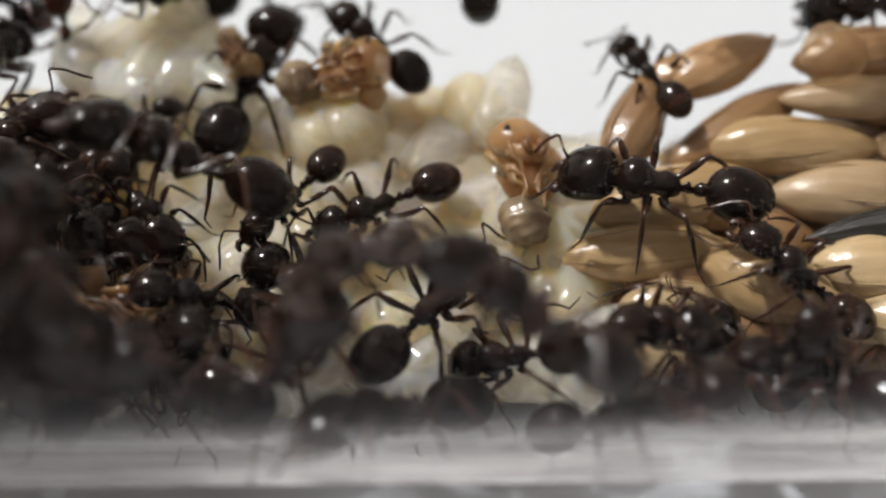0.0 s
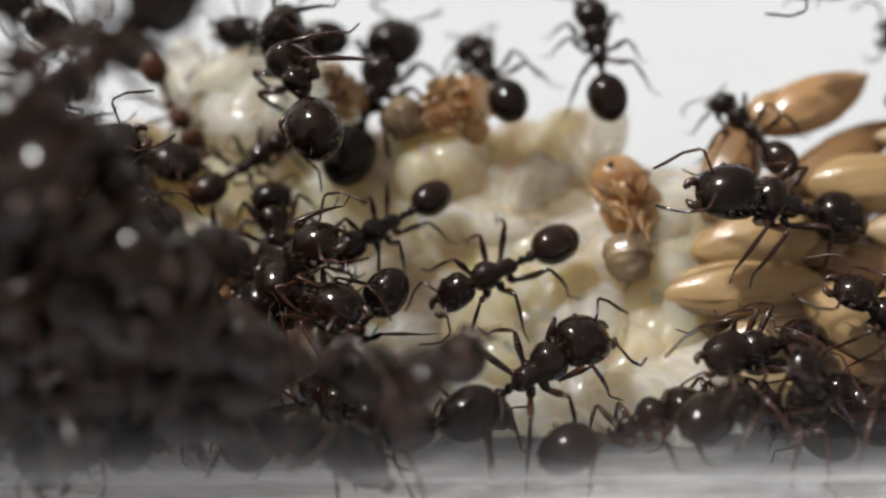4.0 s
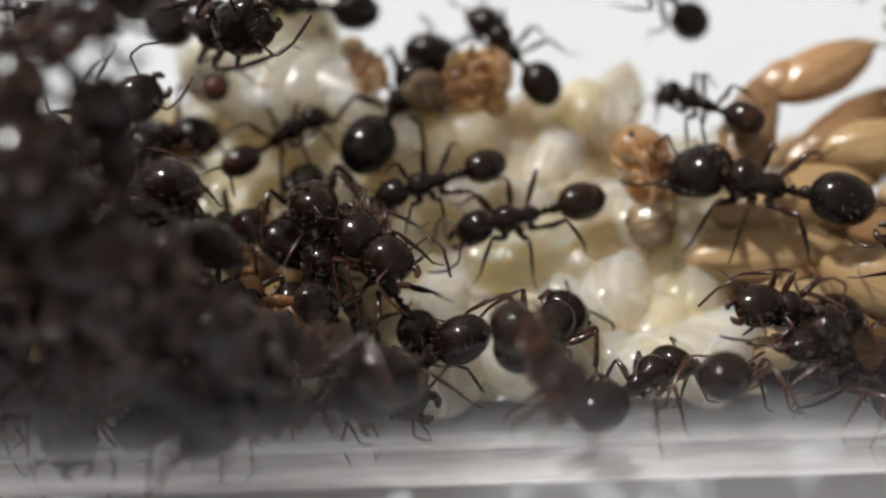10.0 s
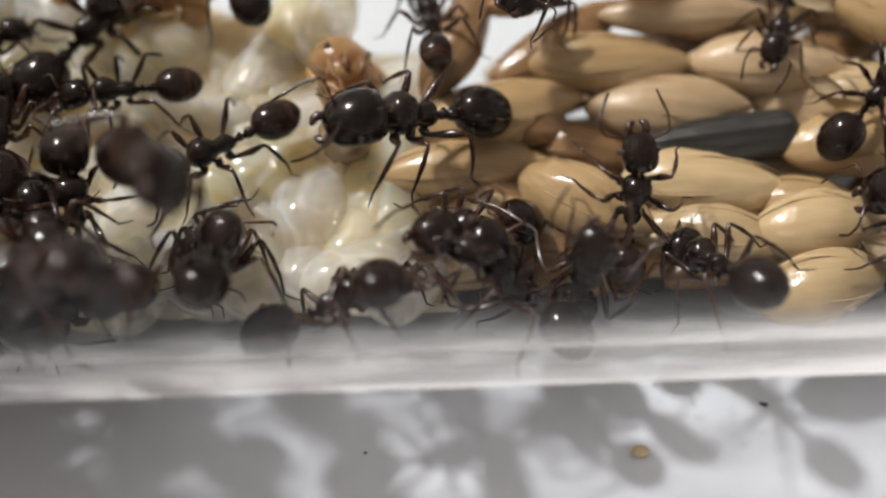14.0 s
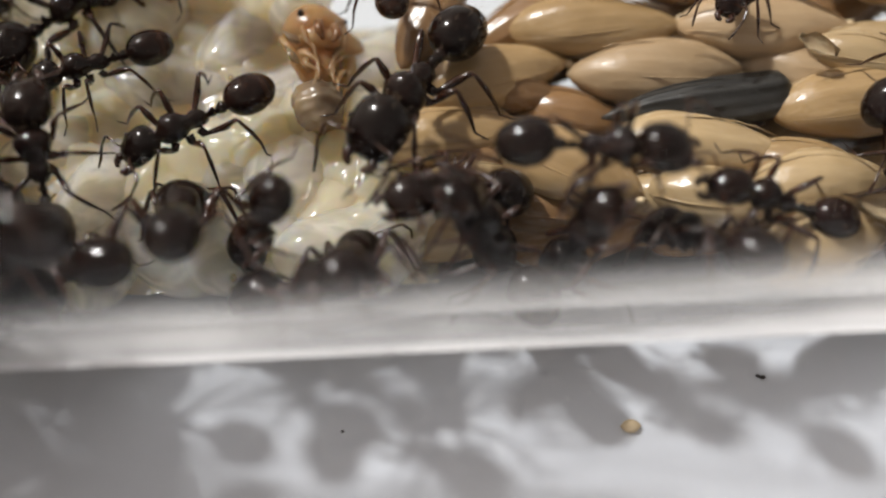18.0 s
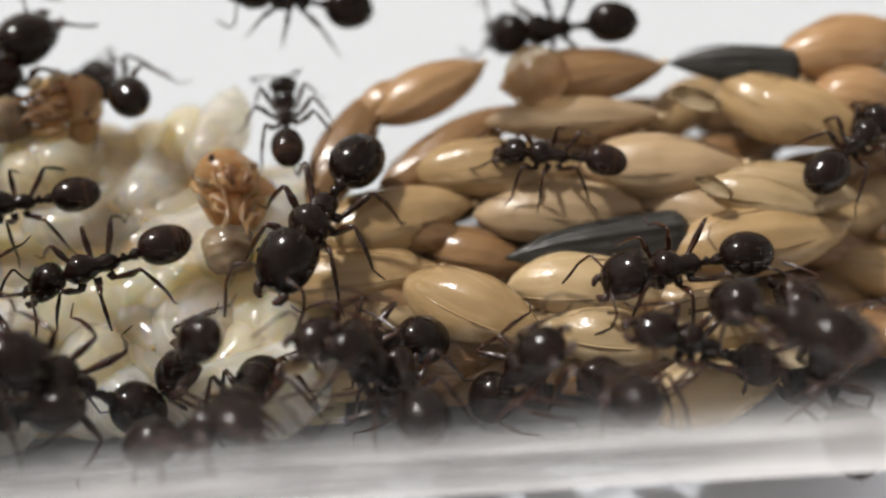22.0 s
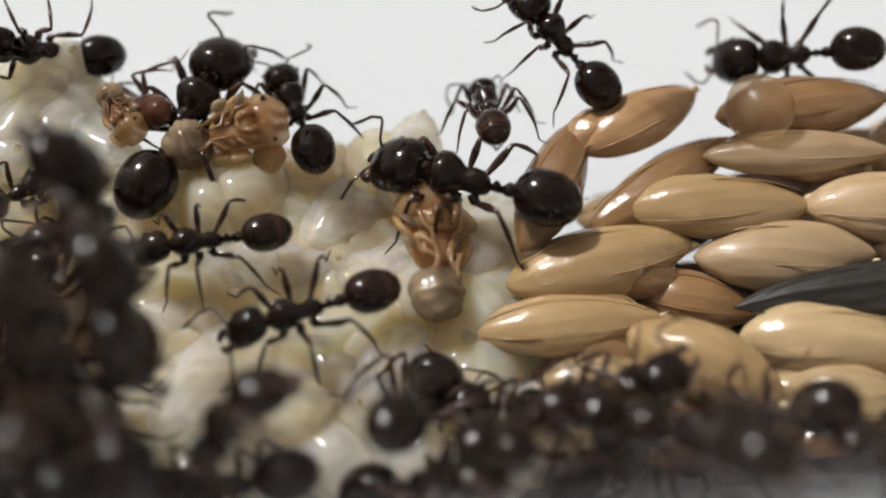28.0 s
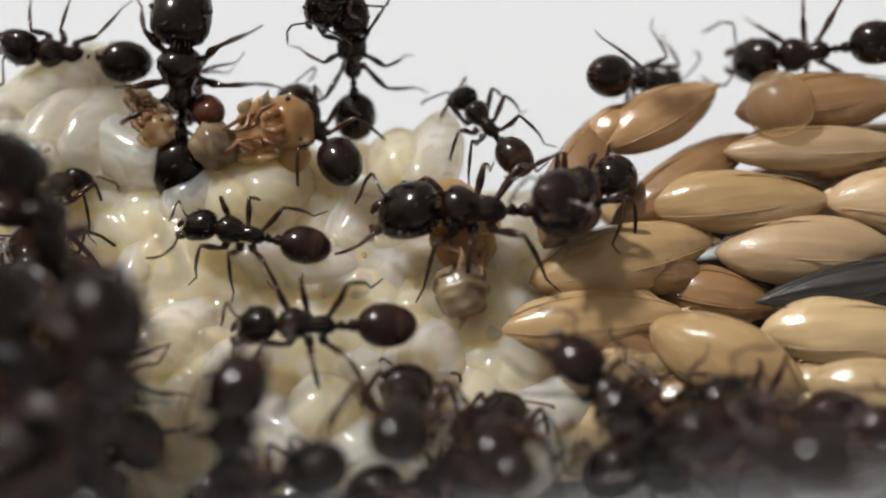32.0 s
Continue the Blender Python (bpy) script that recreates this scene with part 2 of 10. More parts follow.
def seed_material(name, light, dark, rough=0.16):
    """Glossy seed coat with fine lengthwise streaks and a paler keel."""
    mat = shader(name, light, rough, dark, 3000, 260, 0.06, vary=0.16, spec=0.5, coat=0.18, spread=(0.34, 0.66), rough2=rough * 2.2)
    nt = mat.node_tree
    b, ripple, relief = nt.nodes["Principled BSDF"], nt.nodes.new("ShaderNodeTexNoise"), nt.nodes.new("ShaderNodeBump")
    ripple.inputs["Scale"].default_value, ripple.inputs["Detail"].default_value = 1900.0, 6
    relief.inputs["Strength"].default_value, relief.inputs["Distance"].default_value = 0.8, 0.045 * MM
    nt.links.new([n for n in nt.nodes if n.bl_idname == "ShaderNodeTexCoord"][0].outputs["Object"], ripple.inputs["Vector"])
    nt.links.new(ripple.outputs["Fac"], relief.inputs["Height"])
    nt.links.new(b.inputs["Normal"].links[0].from_socket, relief.inputs["Normal"])
    nt.links.new(relief.outputs[0], b.inputs["Normal"])
    nt.links.new(relief.outputs[0], b.inputs["Coat Normal"])
    tex = [n for n in nt.nodes if n.bl_idname == "ShaderNodeTexCoord"][0]
    stretch = nt.nodes.new("ShaderNodeMapping")
    stretch.inputs["Scale"].default_value = (0.10, 1.0, 1.0)
    nt.links.new(tex.outputs["Object"], stretch.inputs["Vector"])
    for n in nt.nodes:
        if n.bl_idname == "ShaderNodeTexNoise" and n.inputs["Scale"].default_value > 2000:
            nt.links.new(stretch.outputs[0], n.inputs["Vector"])
    return mat


SEED_TAN = seed_material("seed_tan", (0.400, 0.275, 0.138), (0.270, 0.172, 0.078))
SEED_PALE = seed_material("seed_pale", (0.465, 0.350, 0.200), (0.330, 0.230, 0.118))
SEED_ORANGE = seed_material("seed_orange", (0.450, 0.278, 0.140), (0.320, 0.178, 0.078))
# Darker copy of the tan seed: shade within the heap is put into its colour.
SEED_SHADED = seed_material("seed_shaded", (0.270, 0.155, 0.070), (0.165, 0.088, 0.038))
SEED_BLACK = seed_material("seed_black", (0.032, 0.030, 0.026), (0.006, 0.0057, 0.005), 0.32)
SEED_GREY = seed_material("seed_grey", (0.448, 0.323, 0.195), (0.324, 0.220, 0.119), 0.24)
TIP = shader("seed_tip", (0.74, 0.62, 0.42), 0.5, (0.5, 0.36, 0.2), 2500, 500, 0.02)

PAPER = shader("white_paper", (0.555, 0.58, 0.622), 0.75, (0.535, 0.56, 0.602), 2200, 60, 0.01)


def glass_material():
    """Clear tube glass: see-through, with a mirror gloss that grows at grazing angles, and a thin breath of haze."""
    mat = bpy.data.materials.new("tube_glass")
    mat.use_nodes = True
    nt = mat.node_tree
    nt.nodes.clear()
    out = nt.nodes.new("ShaderNodeOutputMaterial")
    clear, gloss, haze = (nt.nodes.new("ShaderNodeBsdf" + k) for k in ("Transparent", "Glossy", "Diffuse"))
    clear.inputs["Color"].default_value = (0.975, 0.98, 0.975, 1)
    gloss.inputs["Roughness"].default_value = 0.05
    soft = nt.nodes.new("ShaderNodeBsdfGlossy")
    soft.inputs["Roughness"].default_value = 0.55
    soft.inputs["Color"].default_value = (0.92, 0.92, 0.93, 1)
    haze.inputs["Color"].default_value = (0.88, 0.87, 0.87, 1)
    face = nt.nodes.new("ShaderNodeLayerWeight")
    face.inputs["Blend"].default_value = 0.5

    def grow(power, scale, add):
        p, m = nt.nodes.new("ShaderNodeMath"), nt.nodes.new("ShaderNodeMath")
        p.operation, m.operation = "POWER", "MULTIPLY_ADD"
        p.inputs[1].default_value, m.inputs[1].default_value, m.inputs[2].default_value = power, scale, add
        nt.links.new(face.outputs["Facing"], p.inputs[0])
        nt.links.new(p.outputs[0], m.inputs[0])
        return m.outputs[0]

    mix0 = nt.nodes.new("ShaderNodeMixShader")
    mix1, mix2 = nt.nodes.new("ShaderNodeMixShader"), nt.nodes.new("ShaderNodeMixShader")
    tex, noi, rng = nt.nodes.new("ShaderNodeTexCoord"), nt.nodes.new("ShaderNodeTexNoise"), nt.nodes.new("ShaderNodeMapRange")
    mp = nt.nodes.new("ShaderNodeMapping")
    mp.inputs["Scale"].default_value = (0.25, 1, 1)
    noi.inputs["Scale"].default_value = 300
    noi.inputs["Detail"].default_value = 6
    rng.inputs["From Min"].default_value, rng.inputs["From Max"].default_value = 0.4, 0.8
    rng.inputs["To Min"].default_value, rng.inputs["To Max"].default_value = 0.0, 0.002
    nt.links.new(tex.outputs["Object"], mp.inputs["Vector"])
    nt.links.new(mp.outputs[0], noi.inputs["Vector"])
    nt.links.new(noi.outputs["Fac"], rng.inputs["Value"])
    nt.links.new(grow(7, 0.75, 0.0), mix0.inputs[0])
    nt.links.new(clear.outputs[0], mix0.inputs[1])
    nt.links.new(soft.outputs[0], mix0.inputs[2])
    nt.links.new(grow(6, 0.6, 0.002), mix1.inputs[0])
    nt.links.new(mix0.outputs[0], mix1.inputs[1])
    nt.links.new(gloss.outputs[0], mix1.inputs[2])
    nt.links.new(rng.outputs[0], mix2.inputs[0])
    nt.links.new(mix1.outputs[0], mix2.inputs[1])
    nt.links.new(haze.outputs[0], mix2.inputs[2])
    nt.links.new(mix2.outputs[0], out.inputs["Surface"])
    return mat


GLASS = glass_material()


def milky_haze_material():
    """Light scattered and bent in the thick glass, painted as a smeared white film, thickest along the foot of the near
    wall.
    """
    mat = bpy.data.materials.new("milky_haze")
    mat.use_nodes = True
    nt = mat.node_tree
    nt.nodes.clear()
    out, tex = nt.nodes.new("ShaderNodeOutputMaterial"), nt.nodes.new("ShaderNodeTexCoord")
    clear, haze = nt.nodes.new("ShaderNodeBsdfTransparent"), nt.nodes.new("ShaderNodeBsdfDiffuse")
    haze.inputs["Color"].default_value = (0.88, 0.87, 0.87, 1)
    split = nt.nodes.new("ShaderNodeSeparateXYZ")
    nt.links.new(tex.outputs["Object"], split.inputs[0])

    def calc(op, a, b, c=None):
        m = nt.nodes.new("ShaderNodeMath")
        m.operation = op
        for i, v in enumerate((a, b, c)):
            if v is None:
                continue
            if isinstance(v, (int, float)):
                m.inputs[i].default_value = v
            else:
                nt.links.new(v, m.inputs[i])
        return m.outputs[0]

    side = calc("ADD", calc("MULTIPLY", split.outputs["Y"], -79.0), calc("MULTIPLY", split.outputs["Z"], -61.0))
    haze_shift = nt.nodes.new("ShaderNodeMapRange")  # painted haze reaches higher towards the seeds
    haze_shift.inputs["From Min"].default_value, haze_shift.inputs["From Max"].default_value = -4 * MM, 18 * MM
    haze_shift.inputs["To Min"].default_value, haze_shift.inputs["To Max"].default_value = -0.015, 0.04
    nt.links.new(split.outputs["X"], haze_shift.inputs["Value"])
    side = calc("ADD", side, haze_shift.outputs[0])
    band = nt.nodes.new("ShaderNodeMapRange")
    band.interpolation_type = "SMOOTHSTEP"
    band.inputs["From Min"].default_value, band.inputs["From Max"].default_value = 0.79, 0.975
    band.inputs["To Max"].default_value = 0.74
    nt.links.new(side, band.inputs["Value"])
    streak, smp = nt.nodes.new("ShaderNodeTexNoise"), nt.nodes.new("ShaderNodeMapping")
    smp.inputs["Scale"].default_value = (0.18, 1, 1)
    streak.inputs["Scale"].default_value = 420
    streak.inputs["Detail"].default_value = 5
    nt.links.new(tex.outputs["Object"], smp.inputs["Vector"])
    nt.links.new(smp.outputs[0], streak.inputs["Vector"])
    smear = nt.nodes.new("ShaderNodeMapRange")
    smear.inputs["From Min"].default_value, smear.inputs["From Max"].default_value = 0.40, 0.60
    smear.inputs["To Min"].default_value = 0.32
    nt.links.new(streak.outputs["Fac"], smear.inputs["Value"])
    film = calc("MULTIPLY", band.outputs[0], smear.outputs[0])
    through_light, haze_mix, mix = nt.nodes.new("ShaderNodeBsdfTranslucent"), nt.nodes.new("ShaderNodeMixShader"), nt.nodes.new("ShaderNodeMixShader")
    through_light.inputs["Color"].default_value = (0.97, 0.97, 0.98, 1)
    haze_mix.inputs[0].default_value = 0.8
    nt.links.new(haze.outputs[0], haze_mix.inputs[1])
    nt.links.new(through_light.outputs[0], haze_mix.inputs[2])
    nt.links.new(film, mix.inputs[0])
    nt.links.new(clear.outputs[0], mix.inputs[1])
    nt.links.new(haze_mix.outputs[0], mix.inputs[2])
    nt.links.new(mix.outputs[0], out.inputs["Surface"])
    return mat


MILKY_HAZE = milky_haze_material()


# ---------------------------------------------------------------- mesh helpers
def finish(name, bm, mat):
    me = bpy.data.meshes.new(name)
    bm.normal_update()
    bm.to_mesh(me)
    bm.free()
    for p in me.polygons:
        p.use_smooth = True
    me.materials.append(mat)
    return me


def part(name, bm, mat, parent, label=""):
    me = bm if isinstance(bm, bpy.types.Mesh) else finish(name, bm, mat)
    ob = new(name, me)
    ob.parent = parent
    return tagged(ob, label)


def empty(name, label, category, group="", kind=""):
    ob = new(name)
    ob.empty_display_size = 0.001
    return tagged(ob, label, category, group, kind)


def loft(bm, rings, n=14, close=True):
    """A skin over rings: (centre, across, up) with across and up as vectors that span each ring."""
    loops = []
    for c, a, u in rings:
        c, a, u = Vector(c), Vector(a), Vector(u)
        loops.append([bm.verts.new(c + a * math.cos(2 * math.pi * k / n) + u * math.sin(2 * math.pi * k / n)) for k in range(n)])
    for p, q in zip(loops, loops[1:]):
        for k in range(n):
            bm.faces.new((p[k], p[(k + 1) % n], q[(k + 1) % n], q[k]))
    if close:
        bm.faces.new(loops[0][::-1])
        bm.faces.new(loops[-1])
    return bm


def along_x(profile, n=14, scale=MM):
    """A body of revolution-like rings along x: rows of x, half width, half height, z offset."""
    return loft(bmesh.new(), [((x * scale, 0, z * scale), (0, w * scale, 0), (0, 0, h * scale)) for x, w, h, z in profile], n)


def limb(bm, pts, radii, n=7):
    """A jointed tube through points with a radius at each."""
    pts = [Vector(p) for p in pts]
    rings = []
    for i, p in enumerate(pts):
        d = (pts[min(i + 1, len(pts) - 1)] - pts[max(i - 1, 0)]).normalized()
        a = d.orthogonal().normalized()
        if rings:
            prev = Vector(rings[-1][1]).normalized()
            a = (prev - d * prev.dot(d)).normalized()
        rings.append((p, a * radii[i], d.cross(a) * radii[i]))
    return loft(bm, rings, n)


def oval(x0, x1, w, h, z=0.0, rows=11, fat=0.5, tip=1.0):
    """Profile rows of an egg from x0 to x1; fat moves the widest place, tip sharpens the far end."""
    res = []
    for i in range(rows):
        s = i / (rows - 1)
        a = math.sin(math.pi * min(max(s ** (math.log(0.5) / math.log(fat)), 0.0), 1.0)) ** (0.55 if s < fat else 0.55 * tip)
        a = max(a, 0.03)
        res.append((x0 + (x1 - x0) * s, w * a, h * a, z))
    return res


# ---------------------------------------------------------------- setting: paper and tube
g = bmesh.new()
bmesh.ops.create_grid(g, x_segments=8, y_segments=8, size=20.0)
tagged(new("ground", finish("ground", g, PAPER)), "sheet of plain white paper in bright sunlight", "paper", kind="structure")


def turned(name, prof, n=128):
    """Glass turned about the tube's long axis, from rows of x and radius."""
    bm, loops = bmesh.new(), []
    for x, r in prof:
        loops.append([bm.verts.new((x * MM, r * MM * math.cos(2 * math.pi * k / n), r * MM * math.sin(2 * math.pi * k / n))) for k in range(n)])
    for p, q in zip(loops, loops[1:]):
        for k in range(n):
            bm.faces.new((p[k], p[(k + 1) % n], q[(k + 1) % n], q[k]))
    return finish(name, bm, GLASS)


tube = empty("glass_tube", "clear glass tube with a milky haze along its lower edge", "test tube")
tube.location = (0, 0, 10 * MM)
pieces = (("wall", [(-60.6, 9.1), (-60.6, 10.0), (-40, 10.0), (-20, 10.0), (0, 10.0), (20, 10.0), (38, 10.0), (38, 9.1), (20, 9.1), (0, 9.1), (-20, 9.1), (-40, 9.1), (-60.6, 9.1)]),
          ("rolled_rim", [(-62, 9.2), (-62.2, 9.8), (-61.4, 10.3), (-60.62, 10.1), (-60.62, 9.1), (-62, 9.2)]),
          ("round_end", [(38.02, 9.1), (38.02, 10.0), (43, 8.6), (46.5, 5.0), (47.7, 0.02), (46.7, 0.02), (45.6, 4.6), (42.4, 7.8), (38.02, 9.1)]))
for piece_name, prof in pieces:
    part(piece_name, turned(piece_name, prof), None, tube).visible_shadow = False
# Film sheets carry the painted haze; the outer one's shadow dims the paper.
for film_r in (9.06, 10.02):
    film_bm, film_rows = bmesh.new(), []
    for i in range(25):
        a = radians(-85 + 95 * i / 24)
        film_rows.append([film_bm.verts.new((x * MM, -film_r * MM * math.cos(a), film_r * MM * math.sin(a))) for x in (-60, -40, -20, 0, 20, 38)])
    for p, q in zip(film_rows, film_rows[1:]):
        for k in range(5):
            film_bm.faces.new((p[k], p[k + 1], q[k + 1], q[k]))
    part("milky_haze", film_bm, MILKY_HAZE, tube, "smeared white haze of light painted on the glass").visible_shadow = film_r > 10


def glass_droplets():
    """Fine beads of water on the outside of the tube, along its foot."""
    mat = bpy.data.materials.new("water")
    mat.use_nodes = True
    b = mat.node_tree.nodes["Principled BSDF"]
    b.inputs["Transmission Weight"].default_value = 1.0
    b.inputs["Roughness"].default_value = 0.03
    b.inputs["IOR"].default_value = 1.33
    rnd, bm = random.Random(21), bmesh.new()
    for _ in range(110):
        x, r = rnd.gauss(13, 5.5), rnd.uniform(0.025, 0.075)
        a = math.radians(rnd.gauss(-52, 9))
        n = Vector((0, -math.cos(a), math.sin(a)))
        c = Vector((x, 0, 10)) + n * 10.0
        across, up = Vector((1, 0, 0)), n.cross(Vector((1, 0, 0)))
        loft(bm, [((c + n * r * h) * MM, across * r * w * MM, up * r * w * MM) for h, w in ((0.02, 1.0), (0.45, 0.86), (0.75, 0.55), (0.88, 0.12))], 8)
    return tagged(new("glass_droplets", finish("glass_droplets", bm, mat)), "fine water beads on the outside of the glass", "water drops", kind="stuff")


glass_droplets()


# ---------------------------------------------------------------- seeds
def seed_parts(mat, length, width, thick, twist=0.0, name="seed", label="", group="seeds in the tube"):
    """A pointed grain with two hull edges, a keel and a small scar at one tip. Its long axis is x, centred."""
    root = empty(name, label, "seed", group)
    bm = bmesh.new()
    black = mat is SEED_BLACK
    rings, n = [], (48 if black else 30)
    for i in range(29):
        s = i / 28
        a = max(0.03, math.sin(math.pi * s ** 0.88) ** 0.70)
        if black:  # pointed at one end, cut off at the other
            a = max(0.05, math.sin(math.pi * min(0.5, s * 0.72)) ** 0.75) * (1.0 if i < 27 else 0.93 if i < 28 else 0.6)
        x = (s - 0.5) * length
        bow = 0.06 * thick * math.sin(math.pi * s)
        rings.append(((x * MM, 0, bow * MM), (0, a * width / 2 * MM, 0), (0, 0, a * thick / 2 * MM)))
    loft(bm, rings, n)
    lump = Vector((length * 91.7, width * 57.3, twist * 23.1))
    for v in bm.verts:
        ang = math.atan2(v.co.z / thick, v.co.y / width)
        lens = 1.0 - 0.10 * abs(math.sin(ang)) ** 3 + 0.045 * math.exp(-((abs(ang) - 1.57) / 0.14) ** 2)
        if black:  # ribbed, angular coat
            lens *= 0.96 + 0.03 * math.cos(ang * 12) + 0.07 * math.cos(ang * 4 + 0.6)
        else:
            lens *= 1.0 + 0.012 * math.cos(ang * 9 + lump.x)
        v.co.y *= lens
        v.co.z *= lens
        v.co.y += twist * 0.12 * width * MM * math.sin(v.co.x / (length * MM) * math.pi)
    for v in bm.verts:
        p = v.co / MM
        p.x *= 0.45
        k = noise.noise(p * 1.1 + lump) * 0.085 + noise.noise(p * 3.0 + lump) * 0.035 + noise.noise(p * 7.0 + lump) * 0.012
        v.co.y *= 1 + k
        v.co.z *= 1 + k
    part("hull", bm, mat, root)
    for sgn in (-1, 1):
        rim = bmesh.new()
        pts, rad = [], []
        for i in range(9):
            s = 0.06 + 0.88 * i / 8
            a = math.sin(math.pi * s ** 0.88) ** 0.70
            pts.append(((s - 0.5) * length * MM, sgn * a * width * 0.30 * MM, a * thick * 0.43 * MM))
            rad.append(0.018 * MM * (0.4 + a))
        limb(rim, pts, rad, 5)
        part("hull_edge", rim, mat, root)
    tipb, rnd = along_x(oval(length * 0.46, length * 0.53, 0.11, 0.09, 0, 5), 8), random.Random(int(length * 1000 + width * 70))
    for _ in range(4):  # frayed husk
        a, x0 = rnd.uniform(0, 6.28), length * 0.485
        out = Vector((rnd.uniform(0.10, 0.30), 0.13 * math.cos(a), 0.13 * math.sin(a)))
        limb(tipb, [Vector((x0, 0.05 * math.cos(a), 0.05 * math.sin(a))) * MM, (Vector((x0, 0, 0)) + out) * MM], [0.045 * MM, 0.008 * MM], 4)
    part("tip", tipb, TIP, root, "pale frayed stalk scar")
    return root


def at_m(x, y, z, rx=0.0, ry=0.0, rz=0.0):
    return pose(x * MM, y * MM, z * MM, rx, ry, rz)


seed_parts(SEED_TAN, 5.49, 1.97, 1.69, -1.00, label="glossy tan pointed canary seed in a heap").matrix_basis = at_m(8.20, 2.72, 5.14, 19, -1, 5)
seed_parts(SEED_GREY, 5.29, 2.05, 1.76, -0.33, label="greyish tan canary seed in a heap").matrix_basis = at_m(13.29, 2.52, 5.10, 19, 0, -1)
seed_parts(SEED_TAN, 5.60, 2.17, 1.87, 0.33, label="glossy tan pointed canary seed in a heap").matrix_basis = at_m(4.65, 1.26, 4.55, 19, -2, 10)
seed_parts(SEED_GREY, 5.23, 1.97, 1.69, 1.00, label="greyish tan canary seed in a heap").matrix_basis = at_m(9.94, 1.32, 4.56, 19, 1, -7)
seed_parts(SEED_BLACK, 5.60, 1.58, 1.36, -0.67, label="dark greenish-black ridged seed among tan seeds").matrix_basis = at_m(10.96, 0.01, 4.40, 19, -2, 9)
seed_parts(SEED_TAN, 5.42, 1.77, 1.52, 0.00, label="glossy tan pointed canary seed in a heap").matrix_basis = at_m(3.53, -0.45, 4.01, 19, -1, 3)
seed_parts(SEED_TAN, 4.57, 2.18, 1.88, 0.67, label="glossy tan pointed canary seed in a heap").matrix_basis = at_m(7.08, -2.02, 4.17, 16, 2, -36)
seed_parts(SEED_PALE, 5.25, 2.10, 1.81, -1.00, label="pale straw-coloured canary seed in a heap").matrix_basis = at_m(10.80, -1.36, 3.98, 19, 0, -0)
seed_parts(SEED_ORANGE, 4.24, 1.81, 1.56, -0.33, label="glossy orange-brown pointed canary seed").matrix_basis = at_m(6.18, 5.37, 6.17, 17, -6, 30)
seed_parts(SEED_GREY, 5.60, 1.40, 1.20, 0.33, label="greyish tan canary seed in a heap").matrix_basis = at_m(10.67, 4.04, 5.91, 19, 0, -2)
seed_parts(SEED_SHADED, 5.60, 1.61, 1.38, 1.00, label="canary seed in a heap, coloured brown for shade").matrix_basis = at_m(6.83, 3.77, 5.15, 17, -5, 27)
seed_parts(SEED_SHADED, 5.44, 1.88, 1.62, -0.67, label="canary seed in a heap, coloured brown for shade").matrix_basis = at_m(11.13, 5.65, 6.23, 19, -2, 9)
seed_parts(SEED_PALE, 3.38, 1.40, 1.20, 0.00, label="pale straw-coloured canary seed in a heap").matrix_basis = at_m(4.28, -1.92, 3.55, 19, -0, 6)
seed_parts(SEED_SHADED, 4.98, 1.74, 1.50, 0.67, label="canary seed in a heap, coloured brown for shade").matrix_basis = at_m(3.47, 3.49, 5.60, 10, -10, 60)
seed_parts(SEED_SHADED, 3.63, 1.58, 1.36, -1.00, label="canary seed in a heap, coloured brown for shade").matrix_basis = at_m(7.46, 0.48, 3.50, 19, -2, 9)
seed_parts(SEED_PALE, 3.80, 1.81, 1.55, -0.33, label="pale straw-coloured canary seed in a heap").matrix_basis = at_m(11.06, -2.95, 3.60, 19, 1, -11)
seed_parts(SEED_PALE, 4.78, 1.94, 1.67, 0.33, label="pale straw-coloured canary seed in a heap").matrix_basis = at_m(16.82, 1.48, 4.70, 19, 2, -10)
seed_parts(SEED_TAN, 5.04, 2.25, 1.94, 1.00, label="glossy tan pointed canary seed in a heap").matrix_basis = at_m(17.63, 3.89, 5.68, 16, 6, -32)
seed_parts(SEED_TAN, 5.60, 2.25, 1.94, -0.67, label="glossy tan pointed canary seed in a heap").matrix_basis = at_m(15.86, -0.12, 4.28, 19, -2, 9)
seed_parts(SEED_BLACK, 4.12, 1.40, 1.20, 0.00, label="dark greenish-black ridged seed among tan seeds").matrix_basis = at_m(15.96, 5.61, 6.42, 19, 1, -6)
seed_parts(SEED_ORANGE, 4.74, 2.06, 1.78, 0.67, label="glossy orange-brown pointed canary seed").matrix_basis = at_m(19.64, 6.02, 6.60, 19, -1, 3)
seed_parts(SEED_GREY, 5.18, 1.93, 1.66, -1.00, label="greyish tan canary seed in a heap").matrix_basis = at_m(15.08, 1.10, 4.12, 19, 2, -9)
seed_parts(SEED_ORANGE, 2.50, 1.44, 1.24, -0.33, label="glossy orange-brown pointed canary seed").matrix_basis = at_m(4.89, 5.13, 6.03, 16, -7, 36)
seed_parts(SEED_PALE, 4.40, 2.11, 1.82, 0.33, label="pale straw-coloured canary seed in a heap").matrix_basis = at_m(13.95, -2.89, 3.81, 19, -0, 3)
seed_parts(SEED_PALE, 4.12, 2.25, 1.94, 1.00, label="pale straw-coloured canary seed in a heap").matrix_basis = at_m(13.61, -4.89, 3.51, 19, -0, 2)
seed_parts(SEED_PALE, 3.56, 1.40, 1.20, -0.67, label="pale straw-coloured canary seed in a heap").matrix_basis = at_m(16.02, 0.93, 5.09, 19, 3, -15)
